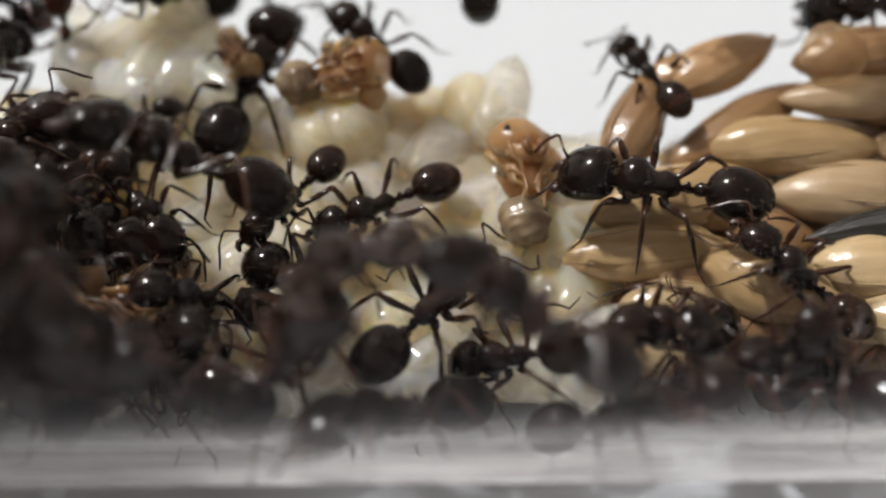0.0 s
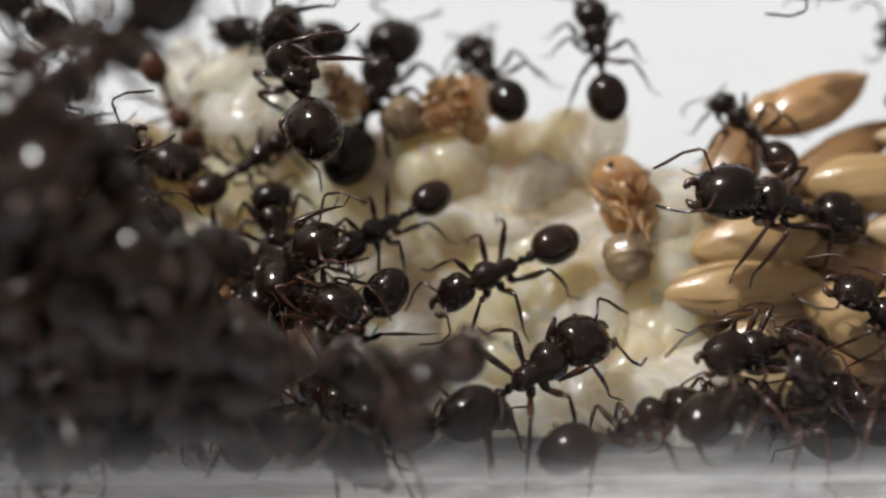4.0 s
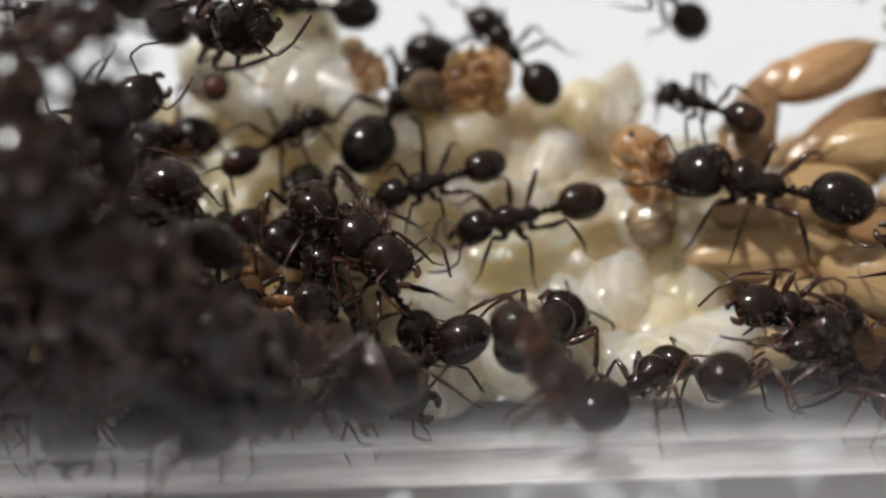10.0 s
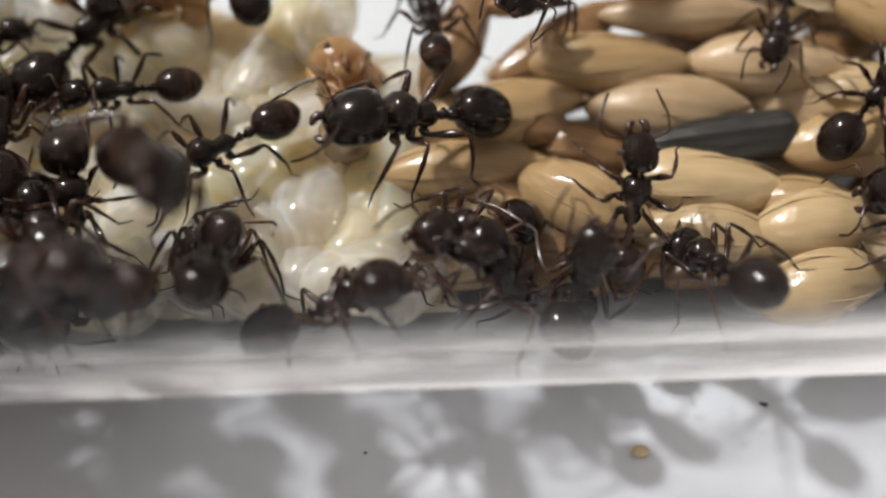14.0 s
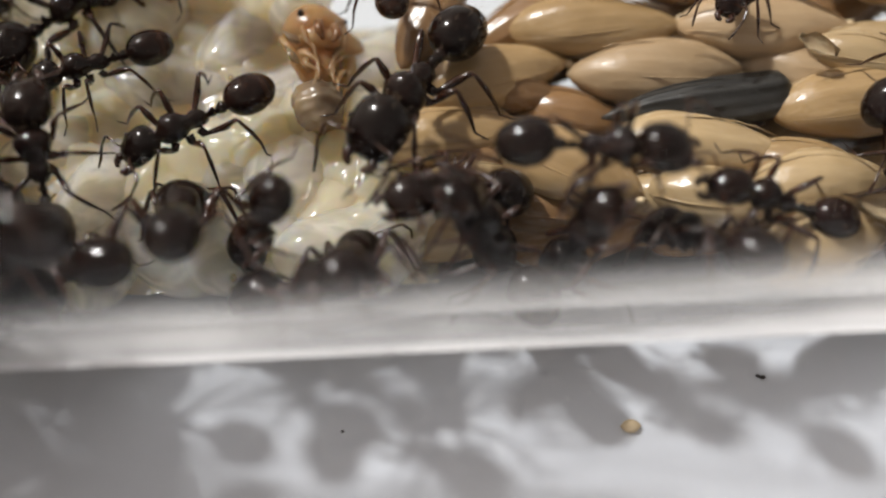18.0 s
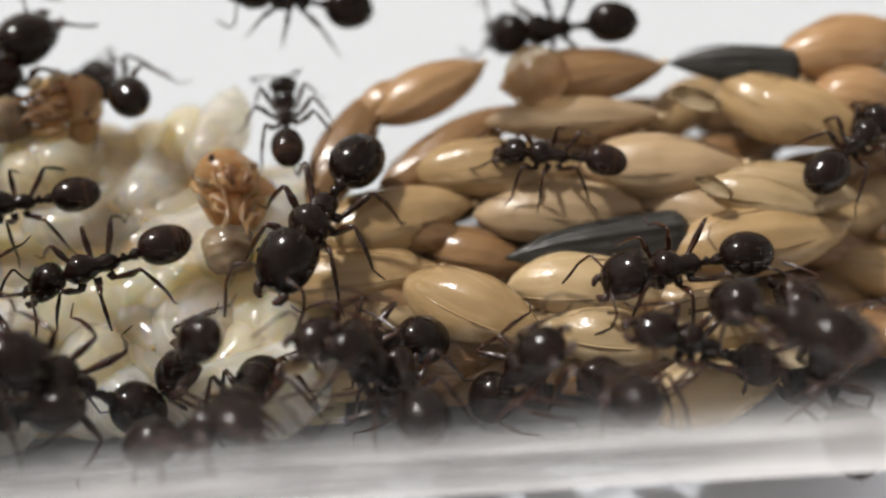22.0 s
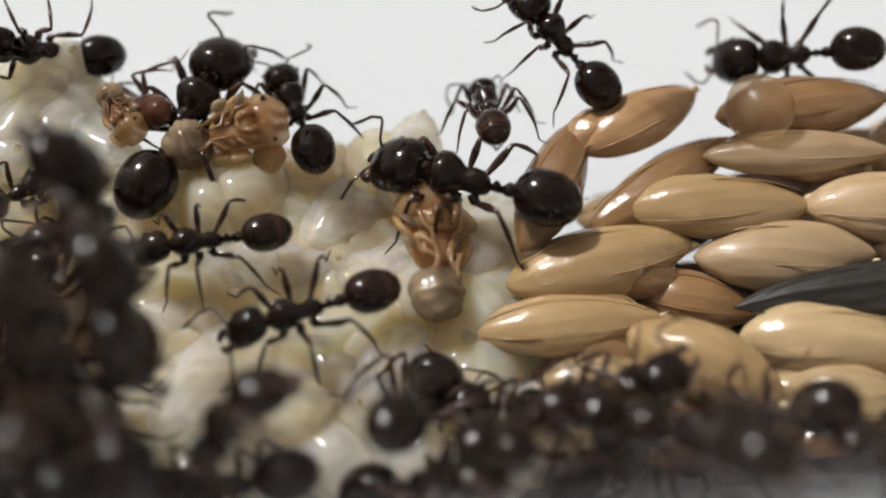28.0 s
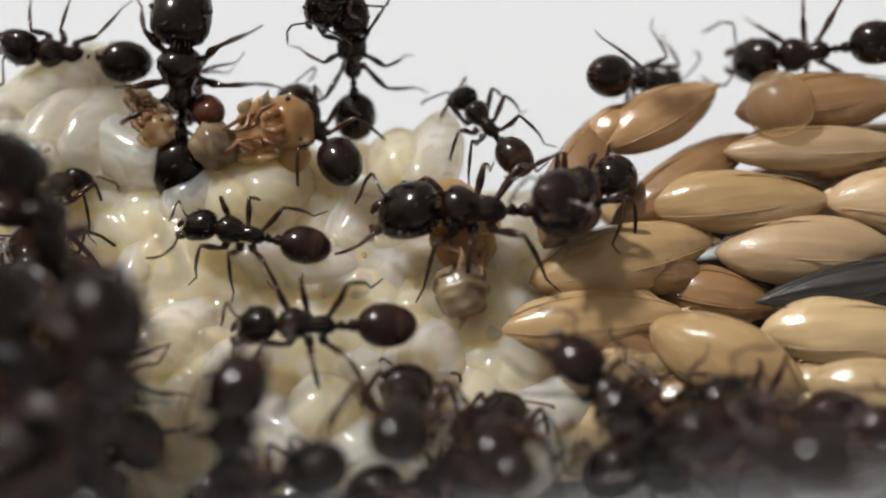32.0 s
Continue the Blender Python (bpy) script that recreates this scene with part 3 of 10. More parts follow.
seed_parts(SEED_TAN, 3.79, 1.88, 1.61, 0.00, label="glossy tan pointed canary seed in a heap").matrix_basis = at_m(16.94, 4.17, 5.83, 16, 7, -36)
seed_parts(SEED_ORANGE, 3.03, 1.91, 1.64, 0.67, label="glossy orange-brown pointed canary seed").matrix_basis = at_m(19.62, 4.24, 6.05, 19, 2, -12)
seed_parts(SEED_SHADED, 4.23, 1.44, 1.23, -1.00, label="canary seed in a heap, coloured brown for shade").matrix_basis = at_m(10.70, 4.21, 5.54, 19, 2, -12)
seed_parts(SEED_SHADED, 3.63, 1.77, 1.52, -0.33, label="canary seed in a heap, coloured brown for shade").matrix_basis = at_m(7.28, 0.46, 3.69, 19, 3, -13)
seed_parts(SEED_TAN, 4.04, 1.93, 1.66, 0.33, label="glossy tan pointed canary seed in a heap").matrix_basis = at_m(13.81, -2.03, 3.55, 19, 1, -16)
seed_parts(SEED_PALE, 4.64, 1.80, 1.55, 1.00, label="pale straw-coloured canary seed in a heap").matrix_basis = at_m(10.66, -2.21, 3.24, 19, -0, 0)
seed_parts(SEED_SHADED, 3.81, 1.73, 1.49, -0.67, label="canary seed in a heap, coloured brown for shade").matrix_basis = at_m(4.51, -1.26, 3.41, 19, 1, -17)
seed_parts(SEED_TAN, 3.91, 1.56, 1.34, 0.00, label="glossy tan pointed canary seed in a heap").matrix_basis = at_m(4.22, 0.16, 4.03, 18, 4, -19)
seed_parts(SEED_SHADED, 3.44, 1.70, 1.46, 0.67, label="canary seed in a heap, coloured brown for shade").matrix_basis = at_m(6.40, -2.68, 3.12, 19, 1, -11)
seed_parts(SEED_SHADED, 3.27, 1.97, 1.69, -1.00, label="canary seed in a heap, coloured brown for shade").matrix_basis = at_m(5.41, 1.30, 4.36, 19, 2, -11)
seed_parts(SEED_GREY, 4.85, 1.94, 1.46, 0.61, label="greyish tan canary seed in a heap").matrix_basis = at_m(13.64, 2.11, 3.02, 8, 2, -18)
seed_parts(SEED_SHADED, 5.21, 1.88, 1.41, 0.96, label="canary seed in a heap, coloured brown for shade").matrix_basis = at_m(13.50, -1.78, 2.00, 2, 2, 6)
seed_parts(SEED_SHADED, 4.46, 1.61, 1.66, 0.20, label="canary seed in a heap, coloured brown for shade").matrix_basis = at_m(6.44, -2.96, 2.35, -7, -3, 5)
seed_parts(SEED_PALE, 4.90, 1.86, 1.54, -0.44, label="pale straw-coloured canary seed in a heap").matrix_basis = at_m(7.37, -0.93, 2.22, 6, 8, 19)
seed_parts(SEED_TAN, 4.91, 1.61, 1.57, -0.78, label="glossy tan pointed canary seed in a heap").matrix_basis = at_m(19.87, -0.17, 2.57, -9, -3, -24)
seed_parts(SEED_SHADED, 4.80, 1.63, 1.59, 0.56, label="canary seed in a heap, coloured brown for shade").matrix_basis = at_m(3.88, 0.39, 2.68, -3, -7, -9)
seed_parts(SEED_TAN, 4.53, 1.88, 1.40, -0.07, label="glossy tan pointed canary seed in a heap").matrix_basis = at_m(26.12, 3.95, 3.39, 16, 3, -17)
seed_parts(SEED_TAN, 4.82, 1.75, 1.52, 0.98, label="glossy tan pointed canary seed in a heap").matrix_basis = at_m(15.02, 6.06, 4.48, 17, 6, 27)
seed_parts(SEED_SHADED, 5.04, 1.64, 1.70, -0.57, label="canary seed in a heap, coloured brown for shade").matrix_basis = at_m(3.08, -1.36, 2.01, -10, 4, -10)
seed_parts(SEED_TAN, 4.61, 1.85, 1.40, -0.26, label="glossy tan pointed canary seed in a heap").matrix_basis = at_m(9.83, -2.42, 2.16, -7, -6, 5)
seed_parts(SEED_GREY, 4.58, 1.66, 1.67, 0.64, label="greyish tan canary seed in a heap").matrix_basis = at_m(22.91, -1.84, 2.01, -12, -5, 13)
seed_parts(SEED_GREY, 5.28, 1.84, 1.53, -0.79, label="greyish tan canary seed in a heap").matrix_basis = at_m(25.55, -1.27, 2.05, -14, 7, -15)
seed_parts(SEED_PALE, 4.92, 1.97, 1.69, -0.75, label="pale straw-coloured canary seed in a heap").matrix_basis = at_m(22.70, 2.45, 3.09, 10, 2, 6)
seed_parts(SEED_TAN, 4.49, 1.66, 1.54, -0.34, label="glossy tan pointed canary seed in a heap").matrix_basis = at_m(9.48, 1.84, 2.97, 12, 0, 25)
seed_parts(SEED_PALE, 5.36, 1.61, 1.59, -0.04, label="pale straw-coloured canary seed in a heap").matrix_basis = at_m(14.18, 0.22, 2.64, 6, -3, 28)
seed_parts(SEED_SHADED, 4.44, 1.97, 1.62, -0.74, label="canary seed in a heap, coloured brown for shade").matrix_basis = at_m(4.44, 1.98, 3.00, 17, -3, -23)
seed_parts(SEED_TAN, 5.26, 1.83, 1.59, -0.24, label="glossy tan pointed canary seed in a heap").matrix_basis = at_m(23.52, 5.68, 4.09, 26, 2, -24)
seed_parts(SEED_GREY, 5.13, 1.76, 1.62, 0.16, label="greyish tan canary seed in a heap").matrix_basis = at_m(18.20, 6.14, 4.56, 26, 5, -23)
seed_parts(SEED_SHADED, 4.49, 1.61, 1.69, -0.77, label="canary seed in a heap, coloured brown for shade").matrix_basis = at_m(20.91, -2.82, 2.30, -6, 3, -1)
seed_parts(SEED_TAN, 5.08, 1.68, 1.45, 0.81, label="glossy tan pointed canary seed in a heap").matrix_basis = at_m(24.47, 0.32, 2.66, 4, -1, 22)
seed_parts(SEED_TAN, 5.03, 1.92, 1.63, -0.60, label="glossy tan pointed canary seed in a heap").matrix_basis = at_m(10.58, 3.09, 3.22, 7, -4, 24)
seed_parts(SEED_SHADED, 4.85, 1.63, 1.41, 0.75, label="canary seed in a heap, coloured brown for shade").matrix_basis = at_m(19.00, 3.56, 3.31, 6, 3, 4)
seed_parts(SEED_SHADED, 4.94, 1.86, 1.51, -0.84, label="canary seed in a heap, coloured brown for shade").matrix_basis = at_m(17.95, 1.05, 2.81, -2, 5, -14)
seed_parts(SEED_TAN, 4.67, 1.74, 1.61, 0.04, label="glossy tan pointed canary seed in a heap").matrix_basis = at_m(15.65, -2.76, 2.28, -9, 4, -6)
seed_parts(SEED_SHADED, 5.32, 1.65, 1.47, -0.22, label="canary seed in a heap, coloured brown for shade").matrix_basis = at_m(7.60, 3.61, 3.32, 7, -3, 27)
seed_parts(SEED_TAN, 4.87, 2.00, 1.67, 0.04, label="glossy tan pointed canary seed in a heap").matrix_basis = at_m(15.61, 3.29, 3.26, 17, -1, 21)
seed_parts(SEED_SHADED, 5.04, 1.81, 1.65, 0.12, label="canary seed in a heap, coloured brown for shade").matrix_basis = at_m(16.23, 4.63, 3.53, 16, -2, 19)
seed_parts(SEED_GREY, 4.92, 1.64, 1.53, -0.94, label="greyish tan canary seed in a heap").matrix_basis = at_m(13.18, 4.49, 3.50, 14, 3, 27)
seed_parts(SEED_PALE, 5.14, 1.76, 1.46, -0.67, label="pale straw-coloured canary seed in a heap").matrix_basis = at_m(7.49, 0.69, 2.74, 3, -8, 22)
seed_parts(SEED_GREY, 4.53, 1.73, 1.56, -0.26, label="greyish tan canary seed in a heap").matrix_basis = at_m(21.58, 4.48, 3.50, 17, -5, -16)
seed_parts(SEED_SHADED, 5.24, 1.91, 1.53, 0.49, label="canary seed in a heap, coloured brown for shade").matrix_basis = at_m(22.17, 1.06, 2.81, 2, -6, -19)
seed_parts(SEED_TAN, 4.80, 1.97, 1.67, -0.50, label="glossy tan pointed canary seed in a heap").matrix_basis = at_m(26.81, 1.16, 2.83, 2, -2, -8)
seed_parts(SEED_TAN, 5.29, 1.76, 1.67, 0.87, label="glossy tan pointed canary seed in a heap").matrix_basis = at_m(17.11, -1.02, 2.17, -2, 7, 3)
seed_parts(SEED_GREY, 5.12, 1.73, 1.65, -0.82, label="greyish tan canary seed in a heap").matrix_basis = at_m(10.16, -0.55, 2.47, -9, -6, 10)
seed_parts(SEED_PALE, 4.71, 1.80, 1.68, 0.95, label="pale straw-coloured canary seed in a heap").matrix_basis = at_m(3.72, -2.81, 2.30, -12, -5, -11)
seed_parts(SEED_TAN, 4.73, 1.84, 1.58, 0.61, label="glossy tan pointed canary seed in a heap").matrix_basis = at_m(20.04, 2.23, 3.05, 9, 4, 20)
seed_parts(SEED_GREY, 5.29, 1.66, 1.52, -0.40, label="greyish tan canary seed in a heap").matrix_basis = at_m(26.65, -3.07, 2.40, -14, -7, -26)
seed_parts(SEED_SHADED, 4.84, 1.90, 1.66, -0.86, label="canary seed in a heap, coloured brown for shade").matrix_basis = at_m(18.31, -2.42, 2.16, -10, -7, 21)
seed_parts(SEED_SHADED, 4.50, 1.75, 1.49, -0.03, label="canary seed in a heap, coloured brown for shade").matrix_basis = at_m(10.47, 4.51, 3.50, 14, 4, -1)
seed_parts(SEED_SHADED, 4.65, 1.89, 1.48, -0.40, label="canary seed in a heap, coloured brown for shade").matrix_basis = at_m(26.48, 5.43, 3.85, 31, -6, -1)
seed_parts(SEED_GREY, 4.47, 1.62, 1.51, 0.05, label="greyish tan canary seed in a heap").matrix_basis = at_m(11.49, 0.94, 2.79, 13, 2, -5)
seed_parts(SEED_PALE, 4.74, 1.81, 1.58, 0.84, label="pale straw-coloured canary seed in a heap").matrix_basis = at_m(25.89, 2.47, 3.09, 5, -2, -0)
seed_parts(SEED_TAN, 4.58, 1.86, 1.70, -0.20, label="glossy tan pointed canary seed in a heap").matrix_basis = at_m(20.84, 6.19, 4.63, 29, 2, 12)
seed_parts(SEED_GREY, 5.12, 1.75, 1.46, -0.65, label="greyish tan canary seed in a heap").matrix_basis = at_m(4.19, -1.98, 2.04, -11, -0, 7)
seed_parts(SEED_TAN, 4.49, 1.64, 1.50, -0.32, label="glossy tan pointed canary seed in a heap").matrix_basis = at_m(25.77, 5.62, 4.03, 31, -6, 20)
seed_parts(SEED_SHADED, 5.09, 1.93, 1.48, -0.64, label="canary seed in a heap, coloured brown for shade").matrix_basis = at_m(7.92, -2.96, 2.35, -13, -4, 22)
seed_parts(SEED_SHADED, 4.79, 1.78, 1.49, -0.43, label="canary seed in a heap, coloured brown for shade").matrix_basis = at_m(18.38, 0.09, 1.80, 0, -6, 1)
seed_parts(SEED_SHADED, 5.22, 1.65, 1.66, -0.45, label="canary seed in a heap, coloured brown for shade").matrix_basis = at_m(11.74, -2.91, 2.33, -20, 4, 23)
seed_parts(SEED_SHADED, 4.80, 1.67, 1.46, -0.25, label="canary seed in a heap, coloured brown for shade").matrix_basis = at_m(20.05, 1.38, 1.92, 2, -5, -26)
seed_parts(SEED_GREY, 4.78, 1.74, 1.61, -0.39, label="greyish tan canary seed in a heap").matrix_basis = at_m(16.08, 5.81, 4.22, 20, 2, -16)
seed_parts(SEED_PALE, 4.98, 1.98, 1.43, 0.12, label="pale straw-coloured canary seed in a heap").matrix_basis = at_m(15.20, 3.85, 2.76, 19, -3, 2)
seed_parts(SEED_TAN, 4.71, 1.88, 1.50, 0.69, label="glossy tan pointed canary seed in a heap").matrix_basis = at_m(7.77, 2.12, 2.08, 10, -7, -7)
seed_parts(SEED_TAN, 4.70, 1.92, 1.62, 0.85, label="glossy tan pointed canary seed in a heap").matrix_basis = at_m(6.72, 4.26, 2.99, 9, -4, -17)
seed_parts(SEED_SHADED, 5.23, 1.90, 1.51, 0.78, label="canary seed in a heap, coloured brown for shade").matrix_basis = at_m(13.86, 0.31, 1.81, -4, 6, 22)
seed_parts(SEED_SHADED, 4.86, 1.93, 1.58, -0.03, label="canary seed in a heap, coloured brown for shade").matrix_basis = at_m(25.05, 0.34, 1.81, -7, 2, -26)
seed_parts(SEED_TAN, 4.52, 1.91, 1.63, -0.94, label="glossy tan pointed canary seed in a heap").matrix_basis = at_m(10.38, 4.04, 2.86, 10, 7, 9)
seed_parts(SEED_TAN, 5.01, 1.99, 1.58, 0.33, label="glossy tan pointed canary seed in a heap").matrix_basis = at_m(18.93, 5.62, 4.03, 28, 3, 10)
seed_parts(SEED_SHADED, 5.07, 1.92, 1.70, -0.60, label="canary seed in a heap, coloured brown for shade").matrix_basis = at_m(17.06, 1.64, 1.96, 13, -4, 4)
seed_parts(SEED_SHADED, 4.53, 1.60, 1.57, 0.62, label="canary seed in a heap, coloured brown for shade").matrix_basis = at_m(3.86, 1.24, 1.89, 5, 5, -15)
seed_parts(SEED_GREY, 5.13, 1.71, 1.67, 0.25, label="greyish tan canary seed in a heap").matrix_basis = at_m(12.42, 2.70, 2.26, 18, 4, -19)
seed_parts(SEED_SHADED, 4.98, 1.81, 1.66, 0.38, label="canary seed in a heap, coloured brown for shade").matrix_basis = at_m(23.43, 4.48, 3.13, 26, 6, -21)
seed_parts(SEED_SHADED, 4.84, 1.83, 1.43, 0.35, label="canary seed in a heap, coloured brown for shade").matrix_basis = at_m(18.01, -1.69, 1.98, -14, 6, 8)
seed_parts(SEED_TAN, 4.49, 1.62, 1.64, 0.61, label="glossy tan pointed canary seed in a heap").matrix_basis = at_m(26.38, -1.07, 1.87, 0, -3, 11)
seed_parts(SEED_SHADED, 5.13, 1.74, 1.64, 0.32, label="canary seed in a heap, coloured brown for shade").matrix_basis = at_m(19.88, 3.46, 2.56, 12, 0, 4)
seed_parts(SEED_PALE, 4.64, 1.90, 1.43, -0.75, label="pale straw-coloured canary seed in a heap").matrix_basis = at_m(25.86, -2.70, 2.26, -5, -0, -8)
seed_parts(SEED_TAN, 4.59, 1.94, 1.57, -0.70, label="glossy tan pointed canary seed in a heap").matrix_basis = at_m(26.68, 3.93, 2.80, 11, 2, -23)
seed_parts(SEED_SHADED, 4.84, 1.92, 1.69, -0.43, label="canary seed in a heap, coloured brown for shade").matrix_basis = at_m(10.47, -1.47, 1.93, -15, 2, 1)
seed_parts(SEED_SHADED, 5.07, 1.93, 1.52, 0.77, label="canary seed in a heap, coloured brown for shade").matrix_basis = at_m(21.54, -2.54, 2.20, -10, -6, -27)
seed_parts(SEED_TAN, 5.35, 1.81, 1.49, -0.87, label="glossy tan pointed canary seed in a heap").matrix_basis = at_m(4.62, -0.28, 1.80, -6, -4, -5)
seed_parts(SEED_GREY, 4.60, 1.89, 1.57, -0.91, label="greyish tan canary seed in a heap").matrix_basis = at_m(22.43, 2.59, 2.22, 20, 2, 5)
seed_parts(SEED_TAN, 4.86, 2.00, 1.56, -0.13, label="glossy tan pointed canary seed in a heap").matrix_basis = at_m(8.14, -0.04, 1.80, 5, -7, 5)
seed_parts(SEED_PALE, 5.23, 1.71, 1.44, -0.96, label="pale straw-coloured canary seed in a heap").matrix_basis = at_m(10.80, 1.32, 1.91, 12, -7, -19)
seed_parts(SEED_SHADED, 5.31, 1.81, 1.48, -0.36, label="canary seed in a heap, coloured brown for shade").matrix_basis = at_m(23.53, -1.36, 1.91, -4, -5, -25)
seed_parts(SEED_SHADED, 4.90, 1.85, 1.67, -0.66, label="canary seed in a heap, coloured brown for shade").matrix_basis = at_m(21.97, 0.06, 1.80, 8, -5, 6)
seed_parts(SEED_TAN, 4.60, 1.97, 1.60, 0.07, label="glossy tan pointed canary seed in a heap").matrix_basis = at_m(25.91, 2.36, 2.15, 17, 2, 10)
seed_parts(SEED_SHADED, 5.04, 1.91, 1.46, 0.08, label="canary seed in a heap, coloured brown for shade").matrix_basis = at_m(15.34, -2.68, 2.25, -17, 3, 0)
seed_parts(SEED_TAN, 4.94, 1.73, 1.51, -0.27, label="glossy tan pointed canary seed in a heap").matrix_basis = at_m(13.10, 5.66, 4.07, 26, 0, 12)
seed_parts(SEED_TAN, 4.90, 1.89, 1.62, -0.25, label="glossy tan pointed canary seed in a heap").matrix_basis = at_m(2.98, 2.71, 2.26, 19, 3, 12)
seed_parts(SEED_TAN, 5.06, 1.94, 1.63, -0.87, label="glossy tan pointed canary seed in a heap").matrix_basis = at_m(14.13, -1.30, 1.90, 3, 1, 22)
seed_parts(SEED_PALE, 4.63, 1.92, 1.60, -0.19, label="pale straw-coloured canary seed in a heap").matrix_basis = at_m(22.29, 5.90, 4.30, 30, 4, 19)
seed_parts(SEED_TAN, 5.20, 1.89, 1.66, 0.19, label="glossy tan pointed canary seed in a heap").matrix_basis = at_m(7.07, -1.43, 1.93, 3, 0, 20)


# ---------------------------------------------------------------- brood
def larva_mesh(name, mat, length, fat, bend, n=18, rows=21, seed=0):
    rnd = random.Random(seed)
    rings = []
    for i in range(rows):
        s = (1 - math.cos(math.pi * i / (rows - 1))) / 2
        ang = (s - 0.5) * bend
        rad = length / max(bend, 0.05)
        x, z = rad * math.sin(ang), -rad * (math.cos(ang) - 1)
        a = max(0.08, (1 - abs(2 * s - 1) ** 2.3) ** 0.5 * (1.04 - 0.16 * s)) * (1 + 0.012 * math.sin(s * 2 * math.pi * 9)) * (1 + rnd.uniform(-0.02, 0.02))
        d = Vector((math.cos(ang), 0, math.sin(ang)))
        up = Vector((-d.z, 0, d.x))
        rings.append((Vector((x, 0, z)) * MM, Vector((0, fat * a * MM, 0)), up * fat * a * MM))
    bm = loft(bmesh.new(), rings, n)
    for v in bm.verts:
        v.co += v.co.normalized() * 0.09 * MM * noise.noise(v.co / MM * 1.1 + Vector((seed * 5.0, 0, 0)))
    return finish(name, bm, mat)


LARVAE = [larva_mesh("larva_body", m, l, f, b, seed=i) for i, (m, l, f, b) in enumerate((
    (BROOD, 4.0, 1.10, 0.7), (BROOD, 3.0, 1.0, 1.0), (BROOD_YELLOW, 3.0, 1.30, 0.4), (BROOD, 1.6, 0.62, 0.9), (BROOD_YELLOW, 3.4, 1.15, 0.4), (BROOD, 5.0, 1.05, 0.7), (PUPA_SKIN, 2.2, 0.9, 0.4)))]
MOUTH = finish("mouth", along_x(oval(-0.10, 0.12, 0.12, 0.10, 0, 5), 8), PUPA_SKIN)
LARVA_HEAD = [Vector((0.46 * l * math.cos(b * 0.3), 0, 0.5 * l * math.sin(b * 0.45))) * MM for l, b in ((4.0, 0.7), (3.0, 1.0), (3.0, 0.4), (1.6, 0.9), (3.4, 0.4), (5.0, 0.7), (2.2, 0.4))]


def brood_bed():
    """The wet, packed mass of eggs and small larvae that fills the gaps under the large larvae."""
    nx, ny, bm, rows = 230, 100, bmesh.new(), []
    for i in range(nx):
        row = []
        for j in range(ny):
            x, y = -23 + 26.2 * i / (nx - 1), -4.5 + 10.1 * j / (ny - 1)
            lump = noise.noise(Vector((x * 0.45, y * 0.45, 3.1))) * 0.6 + abs(noise.noise(Vector((x * 1.1, y * 1.1, 7.7)))) * 0.22
            edge = 1.6 * max(0.0, (x - 1.2) / 2.0) ** 2 + 0.9 * max(0.0, y - 4.2) ** 2 + (1.3 * max(0.0, x + 1.5) * max(0.0, y - 2.4) * 0.3)
            eggs = noise.voronoi(Vector((x * 0.85 + 0.4 * lump, y * 0.85, 5.0)))[0]
            lump += 0.15 * math.sqrt(max(0.0, 1 - 1.1 * eggs[0] ** 2)) * min(1.0, 4 * (eggs[1] - eggs[0]))
            z = 4.05 + 0.17 * max(0.0, y + 1) - 0.45 * max(0.0, -y - 0.5) + lump - edge
            floor = 10 - math.sqrt(9.0 ** 2 - y * y)
            row.append(bm.verts.new((x * MM, y * MM, max(z, floor + 0.05) * MM)))
        rows.append(row)
    for p, q in zip(rows, rows[1:]):
        for j in range(ny - 1):
            bm.faces.new((p[j], q[j], q[j + 1], p[j + 1]))
    return tagged(new("brood_bed", finish("brood_bed", bm, BROOD_MASS)), "wet packed mass of eggs and tiny pale larvae", "ant brood", kind="stuff")


brood_bed()


def larva(kind, m, label, size=1.0):
    root = empty("larva", label, "ant larva", "larvae in the brood pile")
    part("body", LARVAE[kind], None, root)
    mouth = part("mouthparts", MOUTH, None, root, "tiny pale brown mouthparts")
    mouth.location = LARVA_HEAD[kind]
    root.matrix_basis = m @ Matrix.Diagonal((size, size, size, 1))
    return root


larva(5, at_m(-12.47, 7.19, 6.07, 20, -20, 20), "long pale translucent larva with faint rings", 1.08)
larva(5, at_m(-13.30, 5.88, 5.53, 0, -10, -40), "long pale translucent larva with faint rings", 0.96)
larva(0, at_m(-10.91, 6.40, 5.73, 0, -10, 70), "plump translucent white ant larva in the brood pile", 1.04)
larva(0, at_m(-14.38, 7.12, 5.94, 0, 0, 100), "plump translucent white ant larva in the brood pile", 0.96)
larva(0, at_m(-0.68, 4.95, 5.14, 0, -5, 70), "plump translucent white ant larva in the brood pile", 0.88)
larva(2, at_m(-1.59, 4.93, 4.94, 0, -5, 95), "round yellowish translucent ant larva in the heap", 0.88)
larva(5, at_m(-2.23, 3.72, 4.49, 0, -10, 60), "long pale translucent larva with faint rings", 0.80)
larva(2, at_m(-5.34, 3.92, 5.13, 0, 10, 40), "round yellowish translucent ant larva in the heap", 0.88)
larva(0, at_m(-5.65, 4.92, 5.43, 0, -5, 50), "plump translucent white ant larva in the brood pile", 0.80)
larva(4, at_m(-6.53, 3.91, 4.93, 10, 10, 110), "short yellowish ant larva in the brood heap", 0.96)
larva(2, at_m(-3.78, -2.67, 3.47, 0, 60, 20), "round yellowish translucent ant larva in the heap", 0.80)
larva(5, at_m(-2.07, 1.67, 3.88, 0, 0, -10), "long pale translucent larva with faint rings", 0.80)
